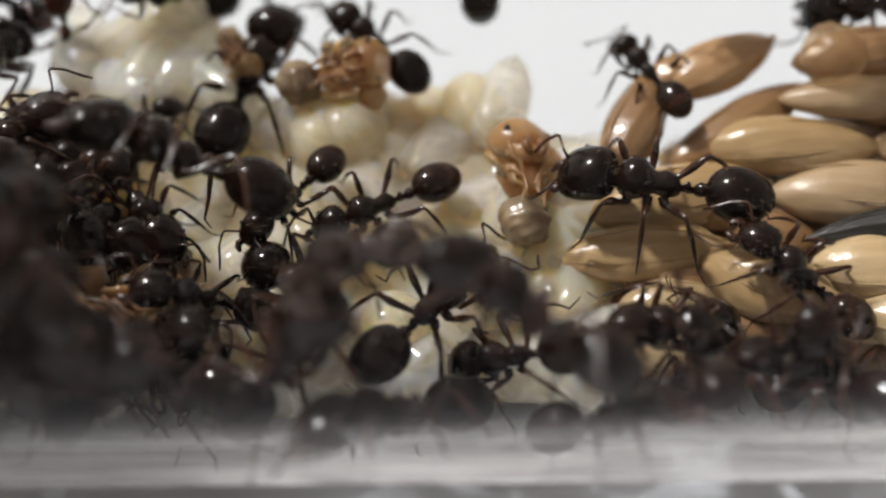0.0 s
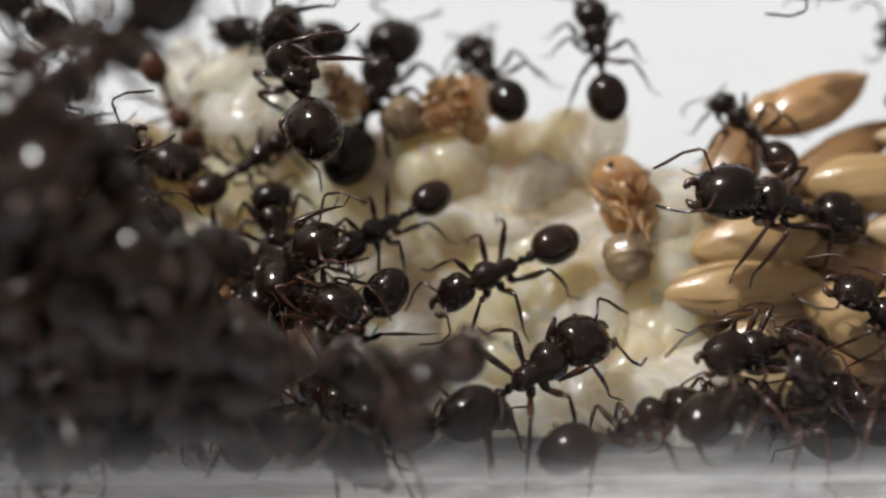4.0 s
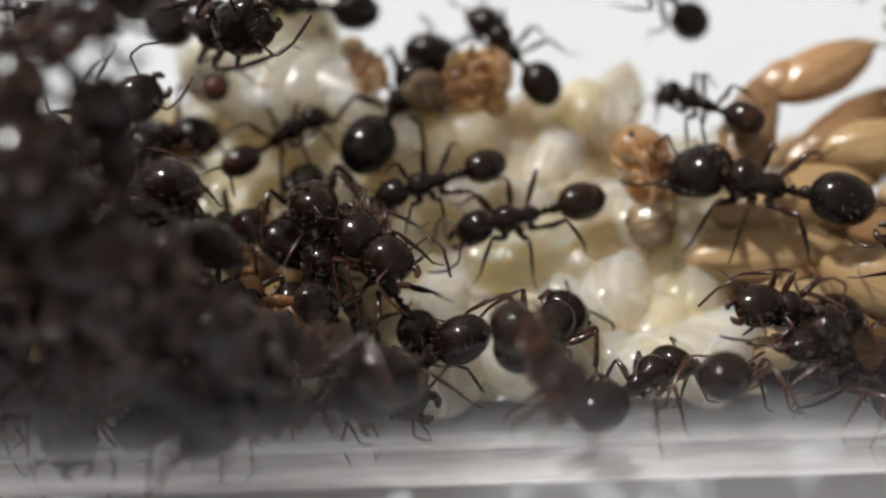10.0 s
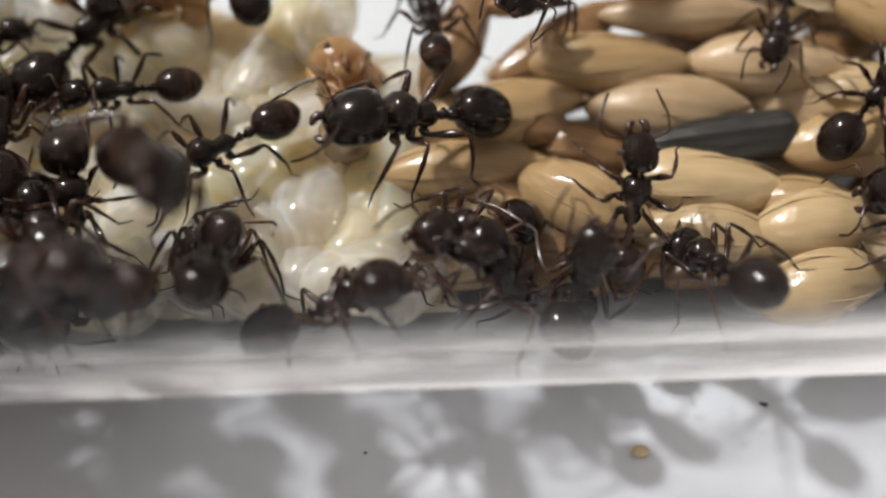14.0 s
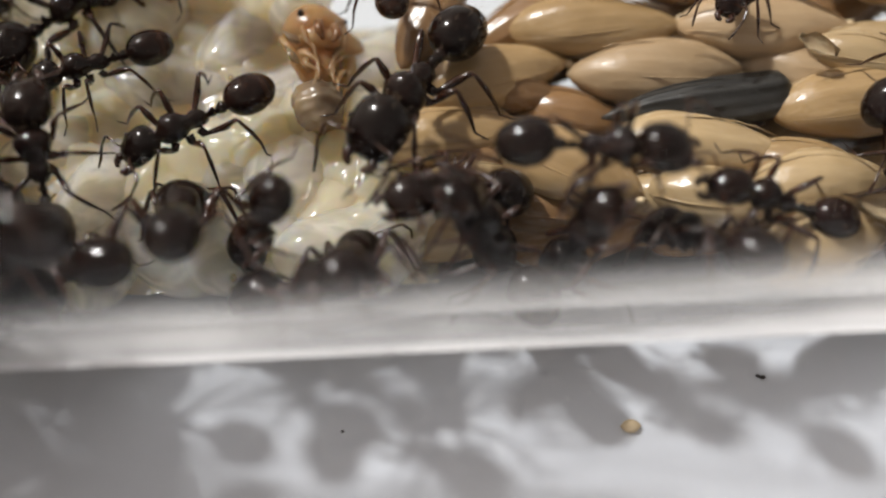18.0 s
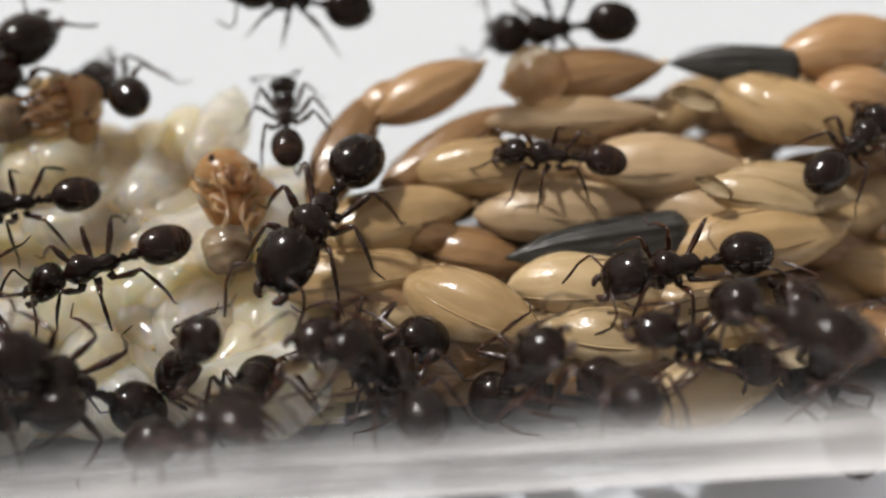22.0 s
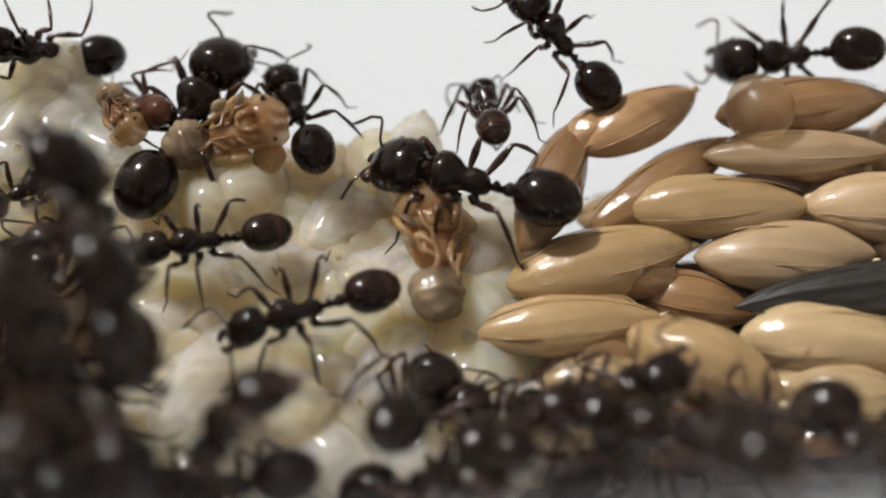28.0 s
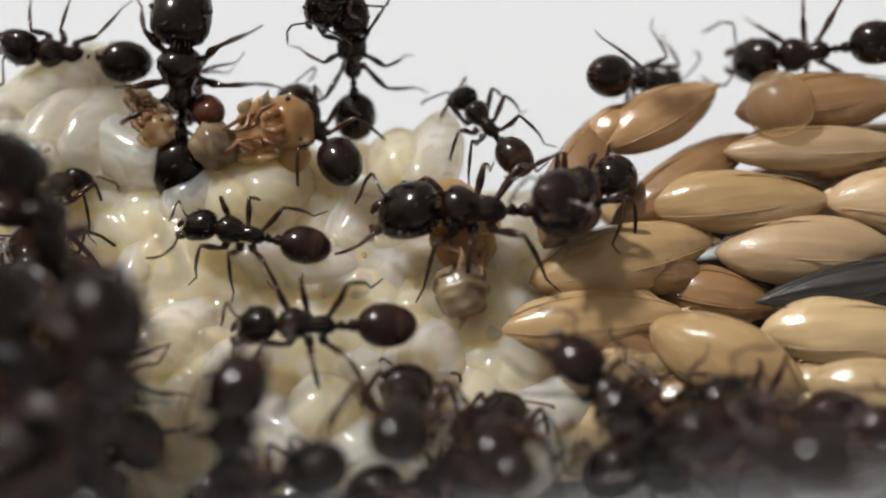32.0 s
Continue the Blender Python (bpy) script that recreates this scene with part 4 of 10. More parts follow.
larva(0, at_m(-2.78, 3.40, 4.43, 0, -8, 60), "plump translucent white ant larva in the brood pile", 0.88)
larva(5, at_m(-4.74, 1.89, 4.03, 0, 0, -5), "long pale translucent larva with faint rings", 0.88)
larva(5, at_m(-11.48, 6.73, 6.00, 10, -10, 60), "long pale translucent larva with faint rings", 1.04)
larva(0, at_m(-11.80, 7.42, 6.51, 20, -20, 20), "plump translucent white ant larva in the brood pile", 0.96)
larva(5, at_m(-10.29, 5.93, 5.54, 0, 0, 140), "long pale translucent larva with faint rings", 0.96)
larva(2, at_m(-5.73, 4.16, 4.98, 0, 10, 10), "round yellowish translucent ant larva in the heap", 0.96)
larva(0, at_m(-7.26, 4.57, 4.86, 0, 0, 50), "plump translucent white ant larva in the brood pile", 0.96)
larva(5, at_m(-6.66, -1.64, 3.32, 0, 0, 70), "long pale translucent larva with faint rings", 0.96)
larva(0, at_m(-7.99, -0.08, 3.63, 0, 0, 30), "plump translucent white ant larva in the brood pile", 0.96)
larva(0, at_m(1.13, 1.97, 3.84, 0, -5, 60), "plump translucent white ant larva in the brood pile", 0.88)
larva(4, at_m(-6.80, 3.10, 2.72, 23, 10, 235), "short yellowish ant larva in the brood heap", 1.11)
larva(5, at_m(-1.50, 3.41, 2.78, 18, 11, 41), "long pale translucent larva with faint rings", 1.09)
larva(5, at_m(-15.98, 1.34, 2.37, -30, 6, 147), "long pale translucent larva with faint rings", 1.00)
larva(4, at_m(-0.83, -0.03, 2.09, 36, -10, 222), "short yellowish ant larva in the brood heap", 0.99)
larva(5, at_m(-21.96, 4.26, 3.08, 33, 13, 60), "long pale translucent larva with faint rings", 1.00)
larva(0, at_m(-14.35, -1.73, 2.17, 15, -9, 349), "plump translucent white ant larva in the brood pile", 1.01)
larva(0, at_m(1.55, -0.09, 2.08, -17, -9, 52), "plump translucent white ant larva in the brood pile", 0.97)
larva(0, at_m(-4.81, -2.99, 2.52, 54, -4, 146), "plump translucent white ant larva in the brood pile", 1.11)
larva(4, at_m(-11.78, -0.15, 2.07, -59, -13, 65), "short yellowish ant larva in the brood heap", 1.24)
larva(4, at_m(-17.20, 3.23, 2.75, 53, -4, 128), "short yellowish ant larva in the brood heap", 1.11)
larva(4, at_m(-3.74, 3.60, 2.82, -24, -2, 352), "short yellowish ant larva in the brood heap", 1.01)
larva(5, at_m(-9.49, -0.27, 2.05, -19, 12, 196), "long pale translucent larva with faint rings", 1.04)
larva(0, at_m(-20.09, -2.18, 2.27, -23, -0, 259), "plump translucent white ant larva in the brood pile", 0.97)
larva(4, at_m(1.89, 2.18, 2.54, -1, 9, 47), "short yellowish ant larva in the brood heap", 1.17)
larva(2, at_m(-2.77, -2.55, 2.37, -15, -12, 151), "round yellowish translucent ant larva in the heap", 0.99)
larva(2, at_m(-17.87, 1.15, 2.33, 23, -5, 99), "round yellowish translucent ant larva in the heap", 1.09)
larva(4, at_m(0.01, -2.50, 2.36, 59, 13, 226), "short yellowish ant larva in the brood heap", 1.10)
larva(4, at_m(-15.36, 3.46, 2.79, 0, -12, 286), "short yellowish ant larva in the brood heap", 1.06)
larva(2, at_m(-7.67, -3.19, 2.59, -16, 6, 101), "round yellowish translucent ant larva in the heap", 1.10)
larva(2, at_m(-21.72, 1.37, 2.37, -21, -6, 104), "round yellowish translucent ant larva in the heap", 1.10)
larva(2, at_m(-5.56, -0.33, 2.03, 17, 7, 298), "round yellowish translucent ant larva in the heap", 1.06)
larva(2, at_m(-5.20, 5.19, 3.67, 2, 1, 60), "round yellowish translucent ant larva in the heap", 1.20)
larva(0, at_m(-2.96, 1.67, 2.43, 52, -6, 199), "plump translucent white ant larva in the brood pile", 1.21)
larva(5, at_m(-15.39, 5.36, 3.80, -41, -2, 234), "long pale translucent larva with faint rings", 1.02)
larva(0, at_m(-5.26, 2.11, 2.52, 58, 13, 60), "plump translucent white ant larva in the brood pile", 1.22)
larva(2, at_m(-19.30, 5.12, 3.62, -37, -13, 168), "round yellowish translucent ant larva in the heap", 1.06)
larva(5, at_m(-12.88, -3.18, 2.59, -24, -6, 185), "long pale translucent larva with faint rings", 1.24)
larva(2, at_m(-8.24, 1.29, 2.36, -43, 3, 203), "round yellowish translucent ant larva in the heap", 1.24)
larva(0, at_m(-13.43, 4.45, 3.19, -14, -5, 330), "plump translucent white ant larva in the brood pile", 1.11)
larva(2, at_m(-10.30, 2.80, 2.66, 55, 12, 214), "round yellowish translucent ant larva in the heap", 1.03)
larva(5, at_m(-3.45, -0.82, 2.04, 25, 3, 263), "long pale translucent larva with faint rings", 0.96)
larva(4, at_m(-13.47, 2.57, 2.61, 11, -13, 91), "short yellowish ant larva in the brood heap", 1.09)
larva(4, at_m(-17.21, -0.86, 2.04, 31, -5, 1), "short yellowish ant larva in the brood heap", 1.18)
larva(5, at_m(-16.62, -2.94, 2.50, -29, 7, 186), "long pale translucent larva with faint rings", 0.99)
larva(0, at_m(-19.92, 2.44, 2.59, 44, 0, 163), "plump translucent white ant larva in the brood pile", 1.07)
larva(0, at_m(-10.71, 5.07, 3.59, 36, -13, 261), "plump translucent white ant larva in the brood pile", 0.97)
larva(2, at_m(-0.29, 2.01, 2.50, -21, -1, 69), "round yellowish translucent ant larva in the heap", 1.15)
larva(5, at_m(-14.09, 0.54, 2.21, 28, -9, 72), "long pale translucent larva with faint rings", 0.96)
larva(0, at_m(1.80, -3.44, 2.69, -6, 5, 61), "plump translucent white ant larva in the brood pile", 0.96)
larva(0, at_m(-8.21, 4.86, 3.45, -51, 11, 177), "plump translucent white ant larva in the brood pile", 1.23)
larva(5, at_m(-19.94, 0.31, 2.16, 20, -6, 177), "long pale translucent larva with faint rings", 1.02)
larva(4, at_m(-22.00, -0.96, 2.05, -44, -13, 52), "short yellowish ant larva in the brood heap", 1.16)
larva(4, at_m(-10.67, -1.71, 2.17, -36, 2, 129), "short yellowish ant larva in the brood heap", 1.18)
larva(2, at_m(-7.84, -1.26, 2.09, 24, 1, 200), "round yellowish translucent ant larva in the heap", 1.01)
larva(5, at_m(-21.65, -3.38, 2.67, 13, 4, 112), "long pale translucent larva with faint rings", 1.03)
larva(4, at_m(-2.92, 5.36, 3.79, 41, 9, 110), "short yellowish ant larva in the brood heap", 1.10)
larva(2, at_m(-0.11, 1.29, 3.31, 3, -13, 231), "round yellowish translucent ant larva in the heap", 1.25)
larva(2, at_m(-6.72, 0.88, 3.23, -53, -6, 97), "round yellowish translucent ant larva in the heap", 1.04)
larva(0, at_m(-6.31, -3.07, 2.55, 27, 6, 71), "plump translucent white ant larva in the brood pile", 1.10)
larva(4, at_m(-15.49, -1.68, 2.32, -32, 9, 300), "short yellowish ant larva in the brood heap", 1.07)
larva(0, at_m(-21.40, -1.92, 2.21, -40, 4, 252), "plump translucent white ant larva in the brood pile", 1.07)
larva(0, at_m(-11.82, -1.33, 2.48, 34, 2, 206), "plump translucent white ant larva in the brood pile", 0.95)
larva(5, at_m(1.36, 2.58, 3.57, -34, 11, 48), "long pale translucent larva with faint rings", 1.24)
larva(4, at_m(-16.88, 0.37, 3.12, 54, -10, 295), "short yellowish ant larva in the brood heap", 1.14)
larva(2, at_m(-13.62, 2.68, 3.59, 24, -5, 157), "round yellowish translucent ant larva in the heap", 0.98)
larva(5, at_m(-9.02, 3.37, 3.72, 31, -6, 260), "long pale translucent larva with faint rings", 0.98)
larva(2, at_m(-8.67, -0.43, 2.96, 51, -8, 16), "round yellowish translucent ant larva in the heap", 1.01)
larva(0, at_m(-3.52, -3.31, 2.64, 57, -12, 322), "plump translucent white ant larva in the brood pile", 1.08)
larva(5, at_m(-19.06, 0.32, 3.11, -19, 3, 233), "long pale translucent larva with faint rings", 0.96)
larva(2, at_m(-4.24, 4.71, 3.99, 54, -5, 42), "round yellowish translucent ant larva in the heap", 1.02)
larva(5, at_m(-5.65, -1.09, 2.58, 37, -9, 230), "long pale translucent larva with faint rings", 1.04)
larva(2, at_m(-7.47, 4.70, 3.99, 35, 5, 192), "round yellowish translucent ant larva in the heap", 1.10)
larva(2, at_m(-4.81, 2.36, 3.52, -58, -10, 166), "round yellowish translucent ant larva in the heap", 1.18)
larva(4, at_m(-2.20, 4.01, 3.85, 10, -5, 40), "short yellowish ant larva in the brood heap", 1.18)
larva(2, at_m(-11.42, 2.12, 3.47, -22, -10, 327), "round yellowish translucent ant larva in the heap", 1.01)
larva(0, at_m(-0.99, -0.56, 2.91, 9, 12, 70), "plump translucent white ant larva in the brood pile", 1.23)
larva(0, at_m(-20.16, 2.16, 3.48, 28, 5, 120), "plump translucent white ant larva in the brood pile", 1.17)
larva(5, at_m(-16.12, 3.40, 3.73, -30, -9, 85), "long pale translucent larva with faint rings", 1.25)
larva(5, at_m(-10.32, 5.25, 4.10, 48, -6, 194), "long pale translucent larva with faint rings", 1.04)
larva(0, at_m(-3.13, -0.86, 2.72, 41, -13, 314), "plump translucent white ant larva in the brood pile", 1.06)
larva(5, at_m(-9.17, -2.80, 2.45, -25, 2, 329), "long pale translucent larva with faint rings", 1.15)
larva(0, at_m(1.63, 0.13, 3.08, 33, 12, 13), "plump translucent white ant larva in the brood pile", 1.06)
larva(2, at_m(-19.29, -3.22, 2.60, -44, -12, 353), "round yellowish translucent ant larva in the heap", 1.00)
larva(2, at_m(-16.91, -3.22, 2.60, -30, 11, 262), "round yellowish translucent ant larva in the heap", 1.12)
larva(5, at_m(1.23, -3.15, 2.58, -43, 6, 25), "long pale translucent larva with faint rings", 1.18)
larva(2, at_m(-19.05, 4.45, 3.94, -46, -14, 344), "round yellowish translucent ant larva in the heap", 1.21)
larva(0, at_m(-12.02, 4.02, 3.85, 40, 4, 289), "plump translucent white ant larva in the brood pile", 1.04)
larva(2, at_m(-14.09, 4.65, 3.98, -57, -2, 227), "round yellowish translucent ant larva in the heap", 0.98)
larva(4, at_m(-21.74, 3.39, 3.73, 17, 9, 341), "short yellowish ant larva in the brood heap", 1.04)
larva(5, at_m(-2.83, 1.42, 3.33, 45, 6, 192), "long pale translucent larva with faint rings", 1.20)
larva(0, at_m(-1.23, -2.62, 2.39, -20, 11, 80), "plump translucent white ant larva in the brood pile", 0.98)
larva(2, at_m(-21.78, 0.06, 3.06, 34, 12, 316), "round yellowish translucent ant larva in the heap", 1.19)
larva(5, at_m(-13.89, 0.43, 3.14, -29, 13, 153), "long pale translucent larva with faint rings", 1.14)
larva(0, at_m(-12.66, -3.33, 2.65, -47, -2, 283), "plump translucent white ant larva in the brood pile", 1.00)
larva(2, at_m(-16.47, 5.32, 4.11, 60, 6, 54), "round yellowish translucent ant larva in the heap", 1.04)
larva(0, at_m(-17.85, -1.35, 2.47, -35, -5, 117), "plump translucent white ant larva in the brood pile", 1.04)
larva(0, at_m(-21.04, 5.33, 4.12, 5, 10, 108), "plump translucent white ant larva in the brood pile", 1.22)
larva(2, at_m(-18.03, 2.31, 3.51, -54, 9, 213), "round yellowish translucent ant larva in the heap", 1.13)
larva(0, at_m(-9.57, 1.42, 3.33, 6, 14, 48), "plump translucent white ant larva in the brood pile", 1.10)
larva(5, at_m(-6.86, 2.84, 3.62, -39, 9, 231), "long pale translucent larva with faint rings", 1.24)


# ---------------------------------------------------------------- pupae and scraps
def wrinkle(bm, amount, scale, seed):
    """Uneven, shrunken skin."""
    bm.normal_update()
    for v in bm.verts:
        p = v.co / MM * scale + Vector((seed * 3.7, seed, 0))
        v.co += v.normal * MM * amount * (noise.noise(p) + 0.5 * noise.noise(p * 2.6))
    return bm


def pupa(skin, limbs, size, label, eyes=True):
    """A naked ant pupa, belly up along z: head at +x, trunk, round abdomen, legs and feelers folded on the belly."""
    rnd = random.Random(len(label))
    root = empty("pupa", label, "ant pupa", "pupae in the brood pile")
    root.scale = (size, size, size)
    rows = []
    for i in range(29):
        s = (1 - math.cos(math.pi * i / 28)) / 2
        a = max(0.06, (1 - abs(2 * s - 1) ** 2.1) ** 0.5) * (1 - 0.09 * abs(math.sin(s * math.pi * 5)) ** 8)
        rows.append((-1.72 + 1.42 * s, 0.71 * a, 0.64 * a, -0.02))
    part("gaster", wrinkle(along_x(rows, 24), 0.15, 2.4, 1), GASTER_SKIN, root, "greyish brown ringed round abdomen")
    part("trunk", wrinkle(along_x([(-0.42, 0.12, 0.12, 0), (-0.3, 0.34, 0.28, 0), (-0.15, 0.48, 0.34, 0), (0.0, 0.58, 0.38, 0.02), (0.18, 0.68, 0.40, 0.02), (0.35, 0.70, 0.42, 0.03), (0.5, 0.64, 0.4, 0.02), (0.62, 0.55, 0.36, 0), (0.80, 0.2, 0.2, 0)], 18), 0.11, 2.2, 2), skin, root)
    head_rows = []
    for i in range(15):
        q = (1 - math.cos(math.pi * i / 14)) / 2
        a = max(0.08, (1 - abs(2 * q - 1) ** 2.2) ** 0.5)
        head_rows.append((0.52 + 1.42 * q, 0.86 * a, 0.70 * a, 0.10))
    head = part("head", wrinkle(along_x(head_rows, 22), 0.10, 1.9, 3), PUPA_HEAD, root, "smooth pale translucent head")
    part("face", wrinkle(along_x(oval(0.34, 1.34, 0.50, 0.26, 0.56, 17), 20), 0.16, 3.0, 4), skin, head, "orange-brown face with folded jaws")
    for s in (-1, 1):
        part("jaw", limb(bmesh.new(), [Vector(p) * MM for p in ((0.98, s * 0.22, 0.80), (0.70, s * 0.26, 0.84), (0.46, s * 0.12, 0.80))], [0.13 * MM, 0.12 * MM, 0.05 * MM], 8), CALLOW, head, "folded orange-brown jaw")
    if eyes:
        for s in (-1, 1):
            part("eye", limb(bmesh.new(), [Vector((1.34, s * 0.58, 0.52)) * MM, Vector((1.35, s * 0.64, 0.68)) * MM], [0.10 * MM, 0.055 * MM], 9), EYE, head, "tiny dark eye spot")
    lobe = part("hind_lobe", wrinkle(along_x(oval(-0.52, 0.52, 0.44, 0.40, 0.0, 11), 14), 0.06, 2.0, 8), PUPA_HEAD, root, "pale rounded lobe beside the head")
    lobe.matrix_basis = at_m(1.05, -0.98, -0.05, 0, 0, 25)
    for x0, turn in ((0.72, 60), (0.12, 35)):
        flap = part("wing_flap", wrinkle(along_x(oval(-0.30, 0.36, 0.17, 0.06, 0.0, 9, 0.35, 1.8), 10), 0.06, 2.6, x0), GASTER_SKIN, root, "small dark brown pointed flap")
        flap.matrix_basis = at_m(x0, 0.80, 0.32, 20, 0, turn)
    for s in (-1, 1):
        fold = wrinkle(along_x(oval(-0.65, 0.65, 0.26, 0.09, 0.0, 13), 12), 0.12, 2.0, s + 5)
        piece = part("skin_fold", fold, skin, root, "papery tan fold of skin")
        piece.matrix_basis = at_m(0.2 + 0.15 * s, s * 0.66, 0.12, s * 40, 14 * s, s * rnd.uniform(5, 30))
        part("antenna", limb(bmesh.new(), [Vector(p) * MM for p in ((1.25, s * 0.30, 0.50), (0.9, s * 0.58, 0.54), (0.52, s * 0.52, 0.56), (0.25, s * 0.24, 0.52))], [0.07 * MM, 0.06 * MM, 0.065 * MM, 0.05 * MM], 7), limbs, head)
        for k in range(3):
            x0 = 0.55 - 0.34 * k
            P = [(x0, s * 0.34, 0.24), (x0 + 0.10, s * 0.56, 0.34), (x0 - 0.05, s * 0.50, 0.45), (x0 - 0.25, s * 0.28, 0.50), (x0 - 0.55, s * (0.16 + 0.05 * k), 0.50), (x0 - 0.80, s * (0.10 + 0.10 * k), 0.44)]
            P = [tuple(c + rnd.uniform(-0.09, 0.09) for c in q) for q in P]
            part("leg", limb(bmesh.new(), [Vector(p) * MM for p in P], [r * MM for r in (0.10, 0.085, 0.065, 0.06, 0.05, 0.035)], 8), limbs, root)
    return root


def hull_flake(m, size, label, mat=None):
    """A torn, curled scrap of seed hull."""
    rnd = random.Random(int(size * 1000))
    bm = bmesh.new()
    grid = [[bm.verts.new(Vector(((i / 7 - 0.5) * 2 * size, (j / 3 - 0.5) * size * (1 - abs(i / 3.5 - 1) ** 2 * 0.7) + rnd.uniform(-0.06, 0.06), 0.35 * size * (j / 3 - 0.5) ** 2 * 4 + rnd.uniform(-0.05, 0.05))) * MM) for j in range(4)] for i in range(8)]
    for i in range(7):
        for j in range(3):
            bm.faces.new((grid[i][j], grid[i + 1][j], grid[i + 1][j + 1], grid[i][j + 1]))
    bmesh.ops.solidify(bm, geom=bm.faces[:], thickness=0.05 * MM)
    ob = tagged(new("hull_flake", finish("hull_flake", bm, mat or HUSK)), label, "seed hull")
    ob.matrix_basis = m
    return ob


# ---------------------------------------------------------------- ants
CASTES = {
    # head length, width, height; gaster length, width; body factor
    "minor": dict(hl=0.52, hw=0.45, hh=0.38, gl=0.72, gw=0.54, th=0.92),
    "media": dict(hl=0.60, hw=0.54, hh=0.45, gl=0.78, gw=0.64, th=1.04),
    "major": dict(hl=0.66, hw=0.61, hh=0.51, gl=0.74, gw=0.60, th=1.10),
}
HEAD_X, GASTER_X = 1.55, -1.60


def leg_mesh(k, side, pose_seed):
    """One leg from its hip: coxa, thigh, shin and foot, bent at the knee."""
    rnd = random.Random(pose_seed * 10 + k)
    sweep = (0.75, 0.05, -0.75)[k] + rnd.uniform(-0.18, 0.18)
    reach = (1.62, 1.70, 2.2)[k] * rnd.uniform(0.92, 1.08)
    dx, dy = math.sin(sweep), math.cos(sweep) * side
    knee = 0.50 + rnd.uniform(-0.08, 0.18)
    P = [(0, 0, 0), (dx * 0.10, dy * 0.16, -0.10), (dx * 0.22, dy * 0.26, -0.06), (dx * 0.42 * reach / 1.4, dy * 0.42 * reach / 1.4, 0.22 + 0.1 * knee),
         (dx * 0.60 * reach / 1.4, dy * 0.60 * reach / 1.4, knee), (dx * 0.66 * reach / 1.4, dy * 0.66 * reach / 1.4, knee - 0.04),
         (dx * 0.84 * reach / 1.4, dy * 0.84 * reach / 1.4, knee - 0.42), (dx * 0.98 * reach / 1.4, dy * 0.98 * reach / 1.4, knee - 0.80),
         (dx * 1.06 * reach / 1.4, dy * 1.06 * reach / 1.4, -0.62), (dx * 1.25 * reach / 1.4, dy * 1.25 * reach / 1.4, -0.70), (dx * 1.34 * reach / 1.4, dy * 1.34 * reach / 1.4, -0.72)]
    R = [0.12, 0.115, 0.065, 0.098, 0.056, 0.044, 0.062, 0.042, 0.026, 0.021, 0.012]
    bm = limb(bmesh.new(), [Vector(p) * MM for p in P], [r * MM for r in R], 7)
    return finish("leg", bm, LEG)


def antenna_mesh(side, pose_seed):
    rnd = random.Random(pose_seed * 7 + (side > 0))
    out = rnd.uniform(0.45, 0.85) * side
    P = [(0, 0, 0), (0.10, 0.16 * side, 0.10), (0.22, out * 0.9, 0.18), (0.30, out * 1.0, 0.16), (0.62, out * 1.05, -0.05), (0.95, out * 0.85, -0.30), (1.18, out * 0.7, -0.42)]
    R = [0.04, 0.030, 0.036, 0.040, 0.036, 0.042, 0.030]
    return finish("antenna", limb(bmesh.new(), [Vector(p) * MM for p in P], [r * MM for r in R], 6), LEG)


def jaw_mesh(side):
    bm = bmesh.new()
    P = [(0, 0, 0), (0.14, 0.05 * side, -0.02), (0.26, 0.01 * side, -0.04), (0.32, -0.09 * side, -0.05), (0.30, -0.14 * side, -0.05)]
    limb(bm, [Vector(p) * MM for p in P], [r * MM for r in (0.10, 0.11, 0.085, 0.05, 0.015)], 7)
    for i in range(3):
        limb(bm, [Vector((0.20 + i * 0.04, -0.03 * side, -0.04)) * MM, Vector((0.23 + i * 0.04, -0.13 * side, -0.05)) * MM], [0.03 * MM, 0.006 * MM], 5)
    return finish("mandible", bm, JAW)


HIPS = [(0.66, 0.24, -0.24), (0.28, 0.20, -0.24), (-0.04, 0.18, -0.24)]
LEGS = {(k, s, v): leg_mesh(k, s, v * 3 + (s > 0)) for k in range(3) for s in (-1, 1) for v in range(4)}
ANTENNAE = {(s, v): antenna_mesh(s, v) for s in (-1, 1) for v in range(4)}
JAWS = {s: jaw_mesh(s) for s in (-1, 1)}
EYES = finish("eye", along_x(oval(-0.075, 0.075, 0.06, 0.075, 0, 6), 8), EYE)


def hairy(name, bm, mat, count, seed):
    """A body plate with fine brown hairs standing on it."""
    rnd = random.Random(int(seed * 100))
    bm.normal_update()
    roots = [(v.co.copy(), v.normal.copy()) for v in rnd.sample(list(bm.verts), min(count, len(bm.verts))) if v.normal.z > -0.4]
    first = len(bm.faces)
    for co, n in roots:
        lean = (n + Vector((rnd.uniform(-0.9, -0.2), rnd.uniform(-0.3, 0.3), rnd.uniform(-0.2, 0.3)))).normalized()
        tall = rnd.uniform(0.09, 0.17) * MM
        limb(bm, [co - n * 0.01 * MM, co + (n + lean) * 0.25 * tall, co + lean * tall], [0.0065 * MM, 0.0055 * MM, 0.002 * MM], 3)
    me = finish(name, bm, mat)
    me.materials.append(HAIR)
    for p in me.polygons[first:]:
        p.material_index = 1
    return me


